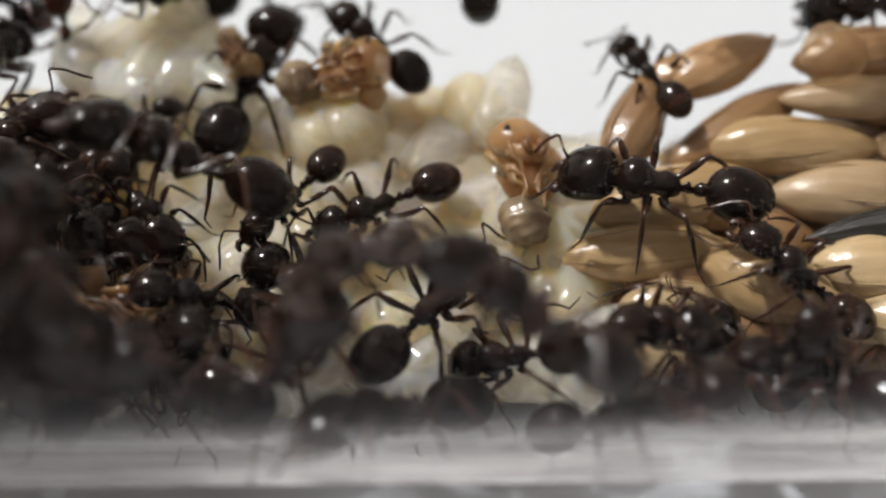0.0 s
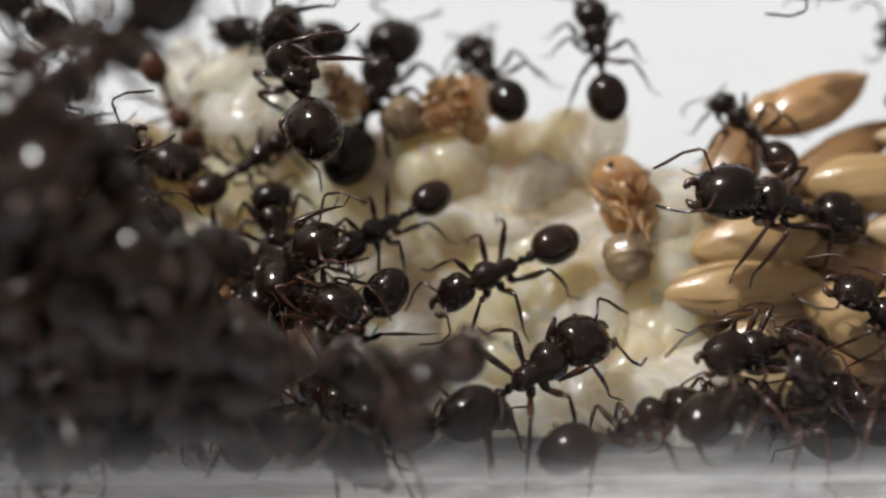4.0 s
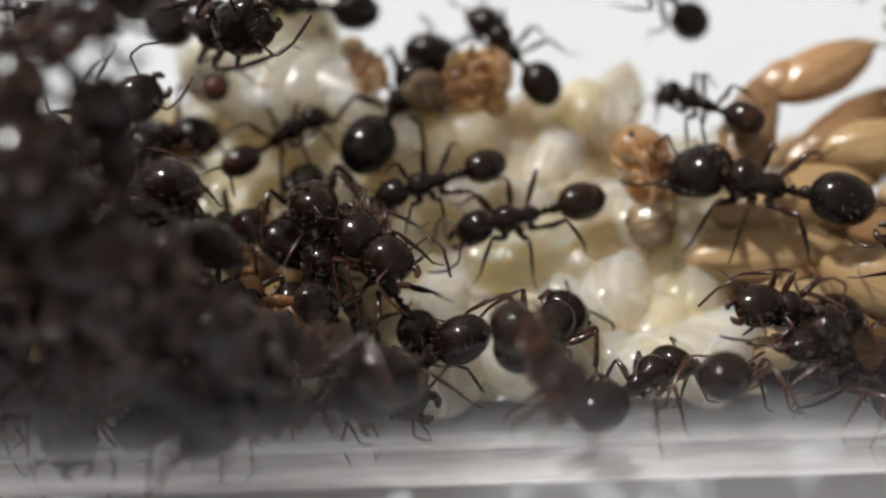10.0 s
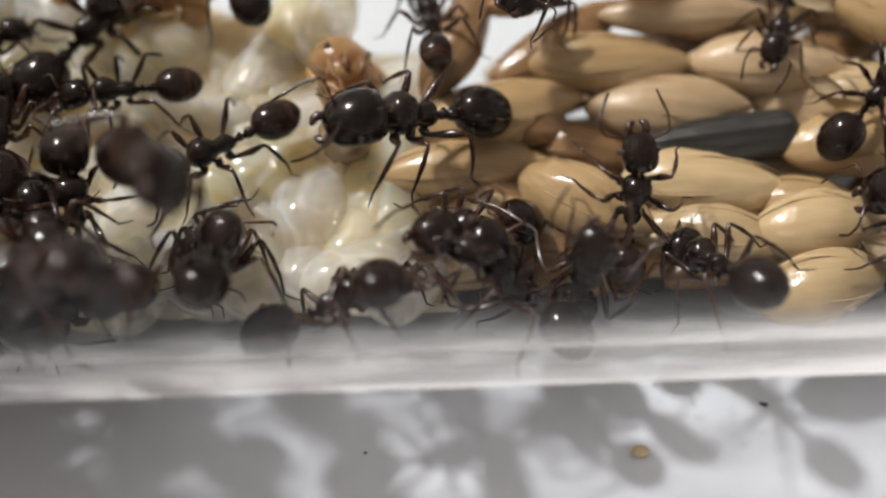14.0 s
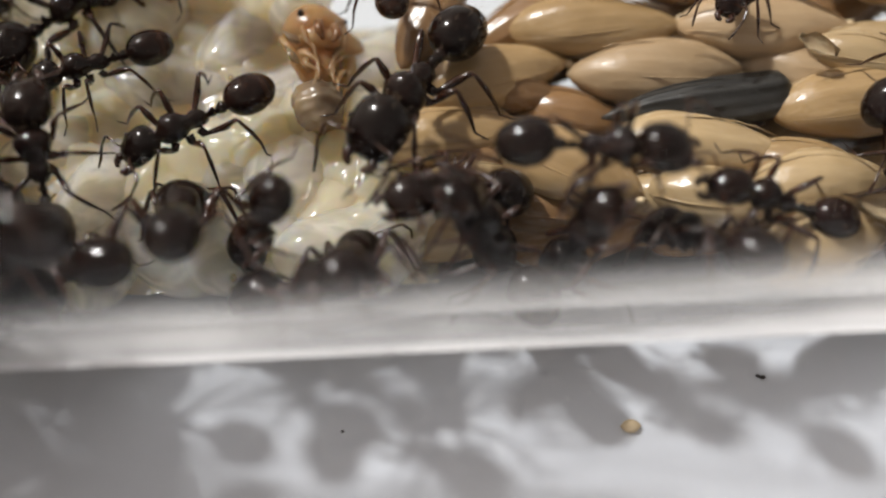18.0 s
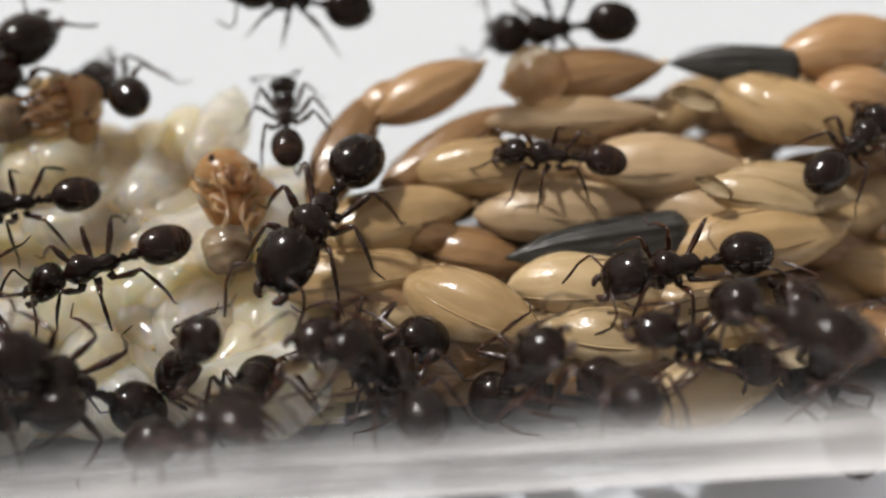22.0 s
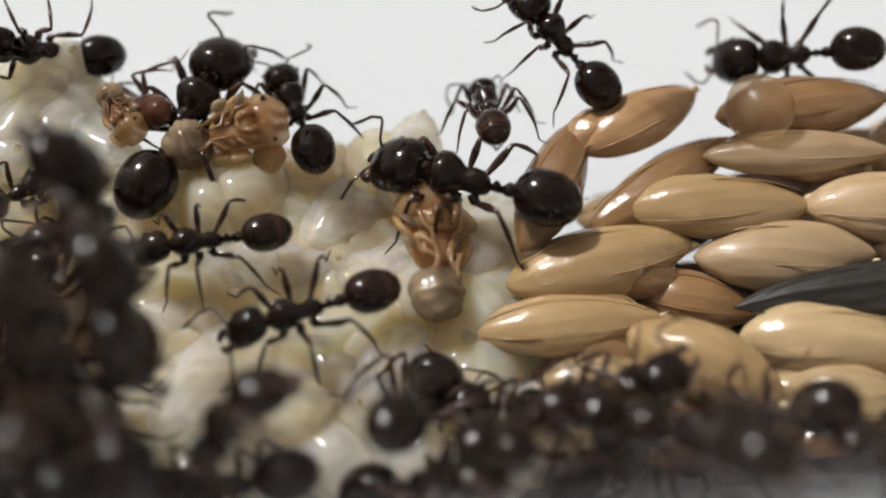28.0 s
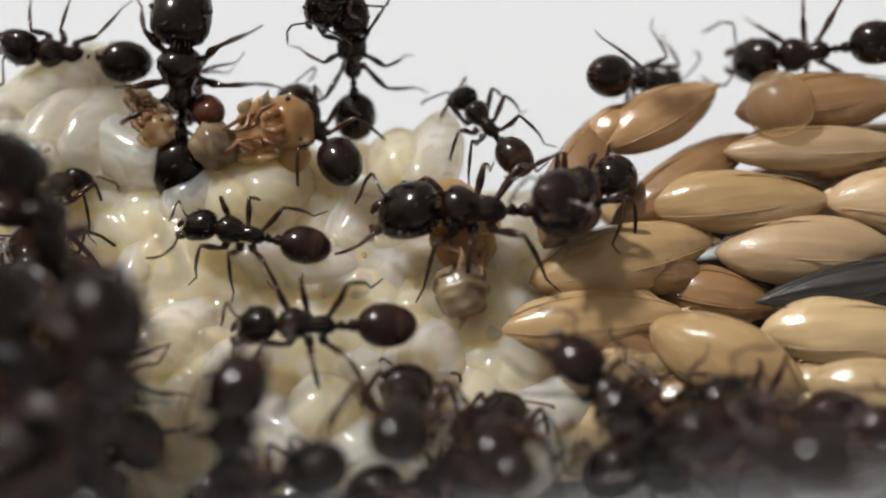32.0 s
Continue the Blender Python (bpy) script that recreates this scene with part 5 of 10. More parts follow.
def caste_meshes(c):
    """Head, trunk, waist knots and abdomen of one caste."""
    d = {}
    hl, hw, hh = c["hl"], c["hw"], c["hh"]
    head = [(-hl, hw * 0.20, hh * 0.22, 0), (-hl * 0.96, hw * 0.52, hh * 0.5, 0), (-hl * 0.84, hw * 0.80, hh * 0.78, 0.01), (-hl * 0.55, hw * 0.98, hh * 0.97, 0.02),
            (-hl * 0.15, hw * 1.03, hh * 1.0, 0.01), (hl * 0.25, hw * 1.0, hh * 0.93, -0.01), (hl * 0.58, hw * 0.90, hh * 0.76, -0.04), (hl * 0.82, hw * 0.74, hh * 0.55, -0.07),
            (hl * 0.95, hw * 0.52, hh * 0.36, -0.09), (hl * 1.0, hw * 0.3, hh * 0.2, -0.10)]
    bm = along_x(head, 20)
    for v in bm.verts:  # shallow cleft at the back of the head
        if v.co.x < -hl * 2.2 * MM:
            v.co.x += 0.16 * hl * MM * math.exp(-(v.co.y / (0.25 * hw * MM)) ** 2) * min(1, (-hl * 2.2 * MM - v.co.x) / (0.3 * hl * MM))
    d["head"] = hairy("head", bm, CHITIN, 34, hl * 10)
    t = c["th"]
    trunk = [(-0.40, 0.07, 0.07, -0.12), (-0.33, 0.17, 0.17, -0.09), (-0.20, 0.24, 0.27, -0.03), (-0.02, 0.25, 0.29, 0.0), (0.12, 0.22, 0.23, -0.02), (0.20, 0.235, 0.24, 0.0),
             (0.34, 0.34, 0.35, 0.05), (0.54, 0.43, 0.42, 0.08), (0.72, 0.43, 0.41, 0.07), (0.88, 0.33, 0.32, 0.03), (0.99, 0.18, 0.18, -0.01), (1.06, 0.11, 0.12, -0.02), (1.16, 0.09, 0.09, -0.02)]
    d["mesosoma"] = finish("mesosoma", along_x([(x, w * t, h * t, z) for x, w, h, z in trunk], 16), CHITIN_DULL)
    d["petiole"] = finish("petiole", along_x([(-0.62, 0.07, 0.07, -0.12), (-0.56, 0.11, 0.16, -0.05), (-0.50, 0.11, 0.19, -0.02), (-0.44, 0.08, 0.11, -0.08), (-0.34, 0.055, 0.055, -0.11)], 12), CHITIN_DULL)
    d["postpetiole"] = finish("postpetiole", along_x([(-0.96, 0.09, 0.09, -0.06), (-0.86, 0.15, 0.15, -0.05), (-0.77, 0.16, 0.17, -0.04), (-0.68, 0.11, 0.11, -0.08), (-0.60, 0.06, 0.06, -0.11)], 12), CHITIN_DULL)
    gl, gw = c["gl"], c["gw"]
    rows = []
    for i in range(31):
        s = (1 - math.cos(math.pi * i / 30)) / 2
        a = max(0.06, (1 - abs(2 * s - 1) ** 2.15) ** 0.5 * (1 + 0.05 * (2 * s - 1)))
        for groove in (0.30, 0.19, 0.10):
            a *= 1 - 0.035 * math.exp(-((s - groove) / 0.012) ** 2)
        rows.append((-gl + 2 * gl * s, gw * a, gw * 0.93 * a, 0.02))
    d["gaster"] = hairy("gaster", along_x(rows, 24), CHITIN_BANDED if gw < 0.6 and gl < 0.73 else CHITIN, 48, gl * 10)
    return d


CASTE_MESHES = {k: caste_meshes(c) for k, c in CASTES.items()}
ANTS = {}


def ant(key, caste, size, variant, label, droop=0.0, young=False):
    """A harvester ant: head with jaws, feelers and eyes, trunk, two waist knots, abdomen and six legs. It heads along +x."""
    c, ms = CASTES[caste], CASTE_MESHES[caste]
    root = empty("ant", label, "ant", "ants of the colony")
    root.scale = (size, size, size)
    head = part("head", ms["head"], None, root)
    head.matrix_basis = at_m(HEAD_X - 0.02 + (0.1 if caste == "major" else 0), 0, -0.05, 0, 14 + 6 * (variant % 3), 5 * (variant - 1.5))
    part("mesosoma", ms["mesosoma"], None, root)
    part("petiole", ms["petiole"], None, root)
    part("postpetiole", ms["postpetiole"], None, root)
    gas = part("gaster", ms["gaster"], None, root, "large glossy black abdomen")
    gas.matrix_basis = at_m(GASTER_X, 0, -0.06 - 0.2 * droop, 0, -8 - 40 * droop, 4 * (variant - 1.5))
    legs, feelers = [], []
    for k in range(3):
        for s in (-1, 1):
            leg = part("leg", LEGS[k, s, variant % 4], None, root, "slender dark brown leg")
            x, y, z = HIPS[k]
            leg.location = (x * MM, s * y * MM, z * MM)
            legs.append((leg, k, s))
    for s in (-1, 1):
        jaw = part("mandible", JAWS[s], None, head, "dark reddish toothed jaw")
        jaw.location = (c["hl"] * 0.86 * MM, s * c["hw"] * 0.42 * MM, -0.10 * MM)
        fe = part("antenna", ANTENNAE[s, variant % 4], None, head, "thin elbowed feeler")
        fe.location = (c["hl"] * 0.55 * MM, s * c["hw"] * 0.36 * MM, c["hh"] * 0.5 * MM)
        feelers.append((fe, s))
        eye = part("eye", EYES, None, head)
        eye.location = (c["hl"] * 0.10 * MM, s * c["hw"] * 0.97 * MM, c["hh"] * 0.25 * MM)
    if young:
        for ob in root.children_recursive:
            ob.material_slots[0].link = "OBJECT"
            ob.material_slots[0].material = CHITIN_YOUNG
    ANTS[key] = (root, legs, feelers)
    return root


pupa(PALE_CALLOW, PALE_CALLOW, 1.15, "pale orange ant pupa with folded legs lying on brood").matrix_basis = at_m(-0.11, 1.28, 5.16, 29, -11, 95) @ Matrix.Diagonal((1.15, 1.15, 1.15, 1))
pupa(PALE_CALLOW, CALLOW, 1.0, "orange-brown ant pupa being carried over the brood").matrix_basis = at_m(-5.95, 4.81, 6.66, 34, -3, 16) @ Matrix.Diagonal((1.0, 1.0, 1.0, 1))
pupa(CALLOW, CALLOW, 0.62, "small brown callow pupa beside a worker ant").matrix_basis = at_m(-8.96, 5.75, 6.85, 36, 9, -57) @ Matrix.Diagonal((0.62, 0.62, 0.62, 1))
pupa(CALLOW, CALLOW, 1.1, "reddish callow pupa held in the crowd of ants").matrix_basis = at_m(-11.12, -3.60, 5.17, -40, -0, 179) @ Matrix.Diagonal((1.1, 1.1, 1.1, 1))
pupa(CALLOW, CALLOW, 0.9, "reddish-orange pupa lying on the brood heap").matrix_basis = at_m(-10.29, -2.47, 4.63, -41, -0, 173) @ Matrix.Diagonal((0.9, 0.9, 0.9, 1))
pupa(PALE_CALLOW, CALLOW, 1.0, "orange ant pupa among dark workers at the glass").matrix_basis = at_m(-11.37, -1.02, 4.81, -42, -2, 162) @ Matrix.Diagonal((1.0, 1.0, 1.0, 1))
hull_flake(at_m(2.21, -5.28, 6.00, 20, 30, 40), 0.45, "torn white scrap of seed hull among ants")
hull_flake(at_m(2.78, -5.36, 5.80, 60, 10, 100), 0.35, "torn white scrap of seed hull among ants")
hull_flake(at_m(14.21, 3.42, 6.78, 10, 10, -20), 0.8, "pale split seed hull on the heap")
hull_flake(at_m(15.49, -4.46, 4.53, 30, 0, -25), 0.9, "pale curled seed hull on the heap")
hull_flake(at_m(14.41, 0.66, 5.83, 20, 10, -30), 0.6, "small curled hull flake between seeds")
tagged(new("crumb", finish("crumb", along_x(oval(-0.10, 0.10, 0.07, 0.05, 0, 6), 9), EYE)), "tiny dark crumb lying on the white paper", "crumb").matrix_basis = at_m(12.34, -6.74, 0.04)
tagged(new("crumb", finish("crumb", along_x(oval(-0.30, 0.30, 0.21, 0.15, 0, 6), 9), HUSK)), "pale crumb lying on the white paper", "crumb").matrix_basis = at_m(8.37, -8.19, 0.12)
tagged(new("crumb", finish("crumb", along_x(oval(-0.07, 0.07, 0.05, 0.04, 0, 6), 9), EYE)), "tiny dark crumb lying on the white paper", "crumb").matrix_basis = at_m(12.22, -6.68, 0.03)
tagged(new("crumb", finish("crumb", along_x(oval(-0.06, 0.06, 0.04, 0.03, 0, 6), 9), EYE)), "tiny dark crumb lying on the white paper", "crumb").matrix_basis = at_m(0.32, -7.88, 0.02)
larva(6, at_m(9.58, 5.17, 6.73, 30, 25, 70), "pale round translucent larva carried by a worker ant", 1.15)


ant("A1", "major", 1.348, 1, "large black ant with broad glossy head on brood and seeds")
ant("B1", "minor", 1.120, 2, "small slim black-brown ant on brood and seeds")
ant("C1", "minor", 1.002, 3, "small slim black-brown ant on brood and seeds")
ant("D1", "major", 1.250, 0, "large black ant with broad glossy head on brood and seeds")
ant("E1", "media", 1.120, 1, "shiny black ant on slender legs on brood and seeds")
ant("E2", "media", 1.120, 2, "shiny black ant on slender legs on brood and seeds")
ant("F1", "media", 1.120, 3, "shiny black ant on slender legs on brood and seeds")
ant("F2", "media", 1.120, 0, "shiny black ant on slender legs on brood and seeds")
ant("F3", "media", 1.120, 1, "shiny black ant on slender legs on brood and seeds")
ant("F4", "media", 1.120, 2, "shiny black ant on slender legs on brood and seeds")
ant("F5", "minor", 1.120, 3, "small slim black-brown ant on brood and seeds")
ant("G1", "media", 1.000, 0, "shiny black ant on slender legs on brood and seeds")
ant("G2", "major", 1.420, 1, "large black ant with broad glossy head on brood and seeds")
ant("G3", "minor", 0.935, 2, "small slim black-brown ant on brood and seeds")
ant("G4", "media", 1.000, 3, "shiny black ant on slender legs on brood and seeds")
ant("G6", "major", 1.100, 0, "large black ant with broad glossy head on brood and seeds")
ant("G7", "minor", 0.900, 1, "small slim black-brown ant on brood and seeds")
ant("H1", "major", 1.100, 2, "large black ant with broad glossy head on brood and seeds")
ant("H2", "major", 1.100, 3, "large black ant with broad glossy head on brood and seeds")
ant("I1", "minor", 0.934, 0, "small slim black-brown ant on brood and seeds")
ant("J1", "major", 1.100, 1, "large black ant with broad glossy head on brood and seeds")
ant("L1", "media", 1.170, 2, "shiny black ant on slender legs on brood and seeds")
ant("O1", "media", 1.000, 3, "shiny black ant on slender legs on the inner glass wall")
ant("Q1", "minor", 0.900, 0, "small reddish-brown young ant on the brood", young=True)
ant("N1", "major", 1.400, 1, "large black ant with broad glossy head close to the near glass")
ant("N2", "major", 1.150, 2, "large black ant with broad glossy head close to the near glass")
ant("N3", "major", 1.400, 3, "large black ant with broad glossy head close to the near glass")
ant("N4", "major", 1.400, 0, "large black ant with broad glossy head close to the near glass")
ant("N5", "major", 1.400, 1, "large black ant with broad glossy head close to the near glass")
ant("T1", "media", 1.000, 2, "shiny black ant on slender legs on the inner glass wall")
ant("P1", "major", 1.100, 3, "large black ant with broad glossy head on brood and seeds")
ant("T2", "media", 1.000, 0, "shiny black ant on slender legs on the inner glass wall")
ant("S9", "media", 1.000, 1, "shiny black ant on slender legs on brood and seeds")
ant("M1", "major", 1.100, 2, "large black ant with broad glossy head close to the near glass")
ant("M2", "major", 1.100, 3, "large black ant with broad glossy head close to the near glass")
ant("M3", "major", 1.100, 0, "large black ant with broad glossy head close to the near glass")
ant("M4", "major", 1.100, 1, "large black ant with broad glossy head close to the near glass")
ant("M5", "major", 1.100, 2, "large black ant with broad glossy head close to the near glass")
ant("M6", "major", 1.100, 3, "large black ant with broad glossy head close to the near glass")
ant("M7", "media", 1.000, 0, "shiny black ant on slender legs on brood and seeds")
ant("M8", "media", 1.000, 1, "shiny black ant on slender legs on brood and seeds")
ant("M9", "major", 1.100, 2, "large black ant with broad glossy head on brood and seeds")
ant("M10", "major", 1.100, 3, "large black ant with broad glossy head close to the near glass")
ant("M11", "major", 1.100, 0, "large black ant with broad glossy head close to the near glass")
ant("M12", "major", 1.100, 1, "large black ant with broad glossy head on the inner glass wall")
ant("K2", "media", 1.000, 2, "shiny black ant on slender legs on brood and seeds")
ant("R1", "major", 1.050, 1, "large black ant in the row along the milky glass")
ant("R2", "media", 1.120, 2, "shiny black ant in the row along the milky glass")
ant("R4", "media", 1.100, 0, "shiny black ant in the row along the milky glass")
ant("R9", "media", 1.120, 1, "shiny black ant in the row along the milky glass")
ant("R10", "media", 1.160, 2, "shiny black ant climbing over other ants on the brood")
ant("X1", "major", 1.361, 1, "large black ant crowding with others against the glass")
ant("X2", "major", 1.154, 2, "large black ant crowding with others against the glass")
ant("X3", "major", 1.324, 3, "large black ant crowding with others against the glass")
ant("X4", "major", 1.309, 0, "large black ant crowding with others against the glass")
ant("X5", "major", 1.367, 1, "large black ant crowding with others against the glass")
ant("X6", "major", 1.354, 2, "large black ant crowding with others against the glass")
ant("X7", "major", 1.363, 3, "large black ant crowding with others against the glass")
ant("X8", "major", 1.404, 0, "large black ant crowding with others against the glass")
ant("X9", "major", 1.199, 1, "large black ant crowding with others against the glass")
ant("X10", "major", 1.302, 2, "large black ant crowding with others against the glass")
ant("X11", "major", 1.162, 3, "large black ant crowding with others against the glass")
ant("X12", "major", 1.156, 0, "large black ant crowding with others against the glass")
ant("X13", "major", 1.158, 1, "large black ant crowding with others against the glass")
ant("X14", "major", 1.220, 2, "large black ant crowding with others against the glass")
ant("X15", "major", 1.352, 3, "large black ant crowding with others against the glass")
ant("X16", "major", 1.377, 0, "large black ant crowding with others against the glass")
ant("X17", "major", 1.204, 1, "large black ant crowding with others against the glass")
ant("X18", "major", 1.177, 2, "large black ant crowding with others against the glass")
ant("X19", "major", 1.295, 3, "large black ant crowding with others against the glass")
ant("X20", "major", 1.191, 0, "large black ant crowding with others against the glass")
ant("X21", "major", 1.320, 1, "large black ant crowding with others against the glass")
ant("X22", "major", 1.207, 2, "large black ant crowding with others against the glass")
ant("X23", "major", 1.368, 3, "large black ant crowding with others against the glass")
ant("X24", "major", 1.217, 0, "large black ant crowding with others against the glass")
ant("X25", "major", 1.193, 1, "large black ant crowding with others against the glass")
ant("X26", "major", 1.300, 2, "large black ant crowding with others against the glass")
ant("X27", "major", 1.332, 3, "large black ant crowding with others against the glass")
ant("X28", "major", 1.365, 0, "large black ant crowding with others against the glass")
ant("X29", "major", 1.195, 1, "large black ant crowding with others against the glass")
ant("X30", "major", 1.308, 2, "large black ant crowding with others against the glass")
ant("X31", "major", 1.337, 3, "large black ant crowding with others against the glass")
ant("X32", "major", 1.369, 0, "large black ant crowding with others against the glass")
ant("X33", "major", 1.177, 1, "large black ant crowding with others against the glass")
ant("X34", "major", 1.335, 2, "large black ant crowding with others against the glass")
ant("X35", "major", 1.356, 3, "large black ant crowding with others against the glass")
ant("X36", "major", 1.313, 0, "large black ant crowding with others against the glass")
ant("X37", "major", 1.377, 1, "large black ant crowding with others against the glass")
ant("X38", "major", 1.208, 2, "large black ant crowding with others against the glass")
ant("X39", "major", 1.396, 3, "large black ant crowding with others against the glass")
ant("X40", "major", 1.267, 0, "large black ant crowding with others against the glass")
ant("X41", "major", 1.223, 1, "large black ant crowding with others against the glass")
ant("X42", "major", 1.411, 2, "large black ant crowding with others against the glass")
ant("X43", "major", 1.301, 3, "large black ant crowding with others against the glass")
ant("X44", "major", 1.200, 0, "large black ant crowding with others against the glass")
ant("X45", "major", 1.275, 1, "large black ant crowding with others against the glass")
ant("X46", "major", 1.420, 2, "large black ant crowding with others against the glass")
ant("X47", "major", 1.272, 3, "large black ant crowding with others against the glass")
ant("X48", "major", 1.437, 0, "large black ant crowding with others against the glass")
ant("X49", "major", 1.328, 1, "large black ant crowding with others against the glass")
ant("X50", "major", 1.203, 2, "large black ant crowding with others against the glass")
ant("X51", "major", 1.395, 3, "large black ant crowding with others against the glass")
ant("X52", "major", 1.240, 0, "large black ant crowding with others against the glass")
ant("X53", "major", 1.248, 1, "large black ant crowding with others against the glass")
ant("X54", "major", 1.318, 2, "large black ant crowding with others against the glass")
ant("X55", "major", 1.357, 3, "large black ant crowding with others against the glass")
ant("X56", "major", 1.246, 0, "large black ant crowding with others against the glass")
# Crowd carried on unseen beyond the view, added to shade the ants beside it.
ant("Z1", "major", 1.404, 1, "large black ant crowding with others against the glass")
ant("Z2", "major", 1.184, 2, "large black ant crowding with others against the glass")
ant("Z3", "major", 1.313, 3, "large black ant crowding with others against the glass")
ant("Z4", "major", 1.408, 0, "large black ant crowding with others against the glass")
ant("Z5", "major", 1.234, 1, "large black ant crowding with others against the glass")
ant("Z6", "major", 1.185, 2, "large black ant crowding with others against the glass")
ant("Z7", "major", 1.417, 3, "large black ant crowding with others against the glass")
ant("Z8", "major", 1.405, 0, "large black ant crowding with others against the glass")
ant("Z9", "major", 1.293, 1, "large black ant crowding with others against the glass")
ant("Z10", "major", 1.335, 2, "large black ant crowding with others against the glass")
ant("Z11", "major", 1.374, 3, "large black ant crowding with others against the glass")
ant("Z12", "major", 1.150, 0, "large black ant crowding with others against the glass")
ant("Z13", "major", 1.283, 1, "large black ant crowding with others against the glass")
ant("Z14", "major", 1.313, 2, "large black ant crowding with others against the glass")
ant("Z15", "major", 1.305, 3, "large black ant crowding with others against the glass")
ant("Z16", "major", 1.239, 0, "large black ant crowding with others against the glass")
ant("Z17", "major", 1.398, 1, "large black ant crowding with others against the glass")
ant("Z18", "major", 1.338, 2, "large black ant crowding with others against the glass")
ant("Z19", "major", 1.184, 3, "large black ant crowding with others against the glass")
ant("Z20", "major", 1.240, 0, "large black ant crowding with others against the glass")
ant("Z21", "major", 1.150, 1, "large black ant crowding with others against the glass")
ant("Z22", "major", 1.403, 2, "large black ant crowding with others against the glass")
ant("Z23", "major", 1.344, 3, "large black ant crowding with others against the glass")
ant("Z24", "major", 1.165, 0, "large black ant crowding with others against the glass")
ant("Z25", "major", 1.208, 1, "large black ant crowding with others against the glass")
ant("Z26", "major", 1.173, 2, "large black ant crowding with others against the glass")
ant("Y1", "media", 1.32, 1, "shiny black ant crowding along the near glass")
ant("Y2", "media", 1.38, 2, "shiny black ant crowding along the near glass")
ant("Y3", "media", 1.32, 3, "shiny black ant crowding along the near glass")


# ---------------------------------------------------------------- what moves
def stride(key, rows, restless=5.0):
    """Keys the ant's way, and swings its legs and feelers with the distance that it goes."""
    root, legs, feelers = ANTS[key]
    walk(root, rows)
    rnd = random.Random(len(key) * 31 + ord(key[-1]))
    phase, steps, size = rnd.uniform(0, 6), [], root.scale[0]
    times = [0.5 * i for i in range(65)]
    def where(t):
        for (a, ma), (b, mb) in zip(rows, rows[1:]):
            if a <= t <= b:
                return ma.translation.lerp(mb.translation, (t - a) / (b - a))
        return rows[-1][1].translation
    last = where(0)
    for t in times:
        here = where(t)
        d = (here - last).length / MM / size
        phase += min(2 * math.pi * d / 2.2, 2.0)
        steps.append((t, phase, min(1.0, d / 0.5)))
        last = here
    for leg, k, s in legs:
        base, off, lazy = leg.location.copy(), (0 if (k + (s > 0)) % 2 else math.pi), rnd.uniform(0, 6)
        keys = []
        for t, ph, go in steps:
            a = (4 + 15 * go) * math.sin(ph + off) + restless * (1 - go) * math.sin(t * rnd.uniform(0.9, 1.1) + lazy)
            lift = s * max(0.0, math.cos(ph + off)) * 12 * go
            keys.append((t, pose(*base, lift, 0, s * a)))
        walk(leg, keys)
    for fe, s in feelers:
        base, lazy = fe.location.copy(), rnd.uniform(0, 6)
        walk(fe, [(t, pose(*base, 8 * math.sin(1.7 * t + lazy), 14 * math.sin(2.3 * t + lazy * 2), s * 12 * math.sin(1.9 * t + lazy * 3))) for t in times])


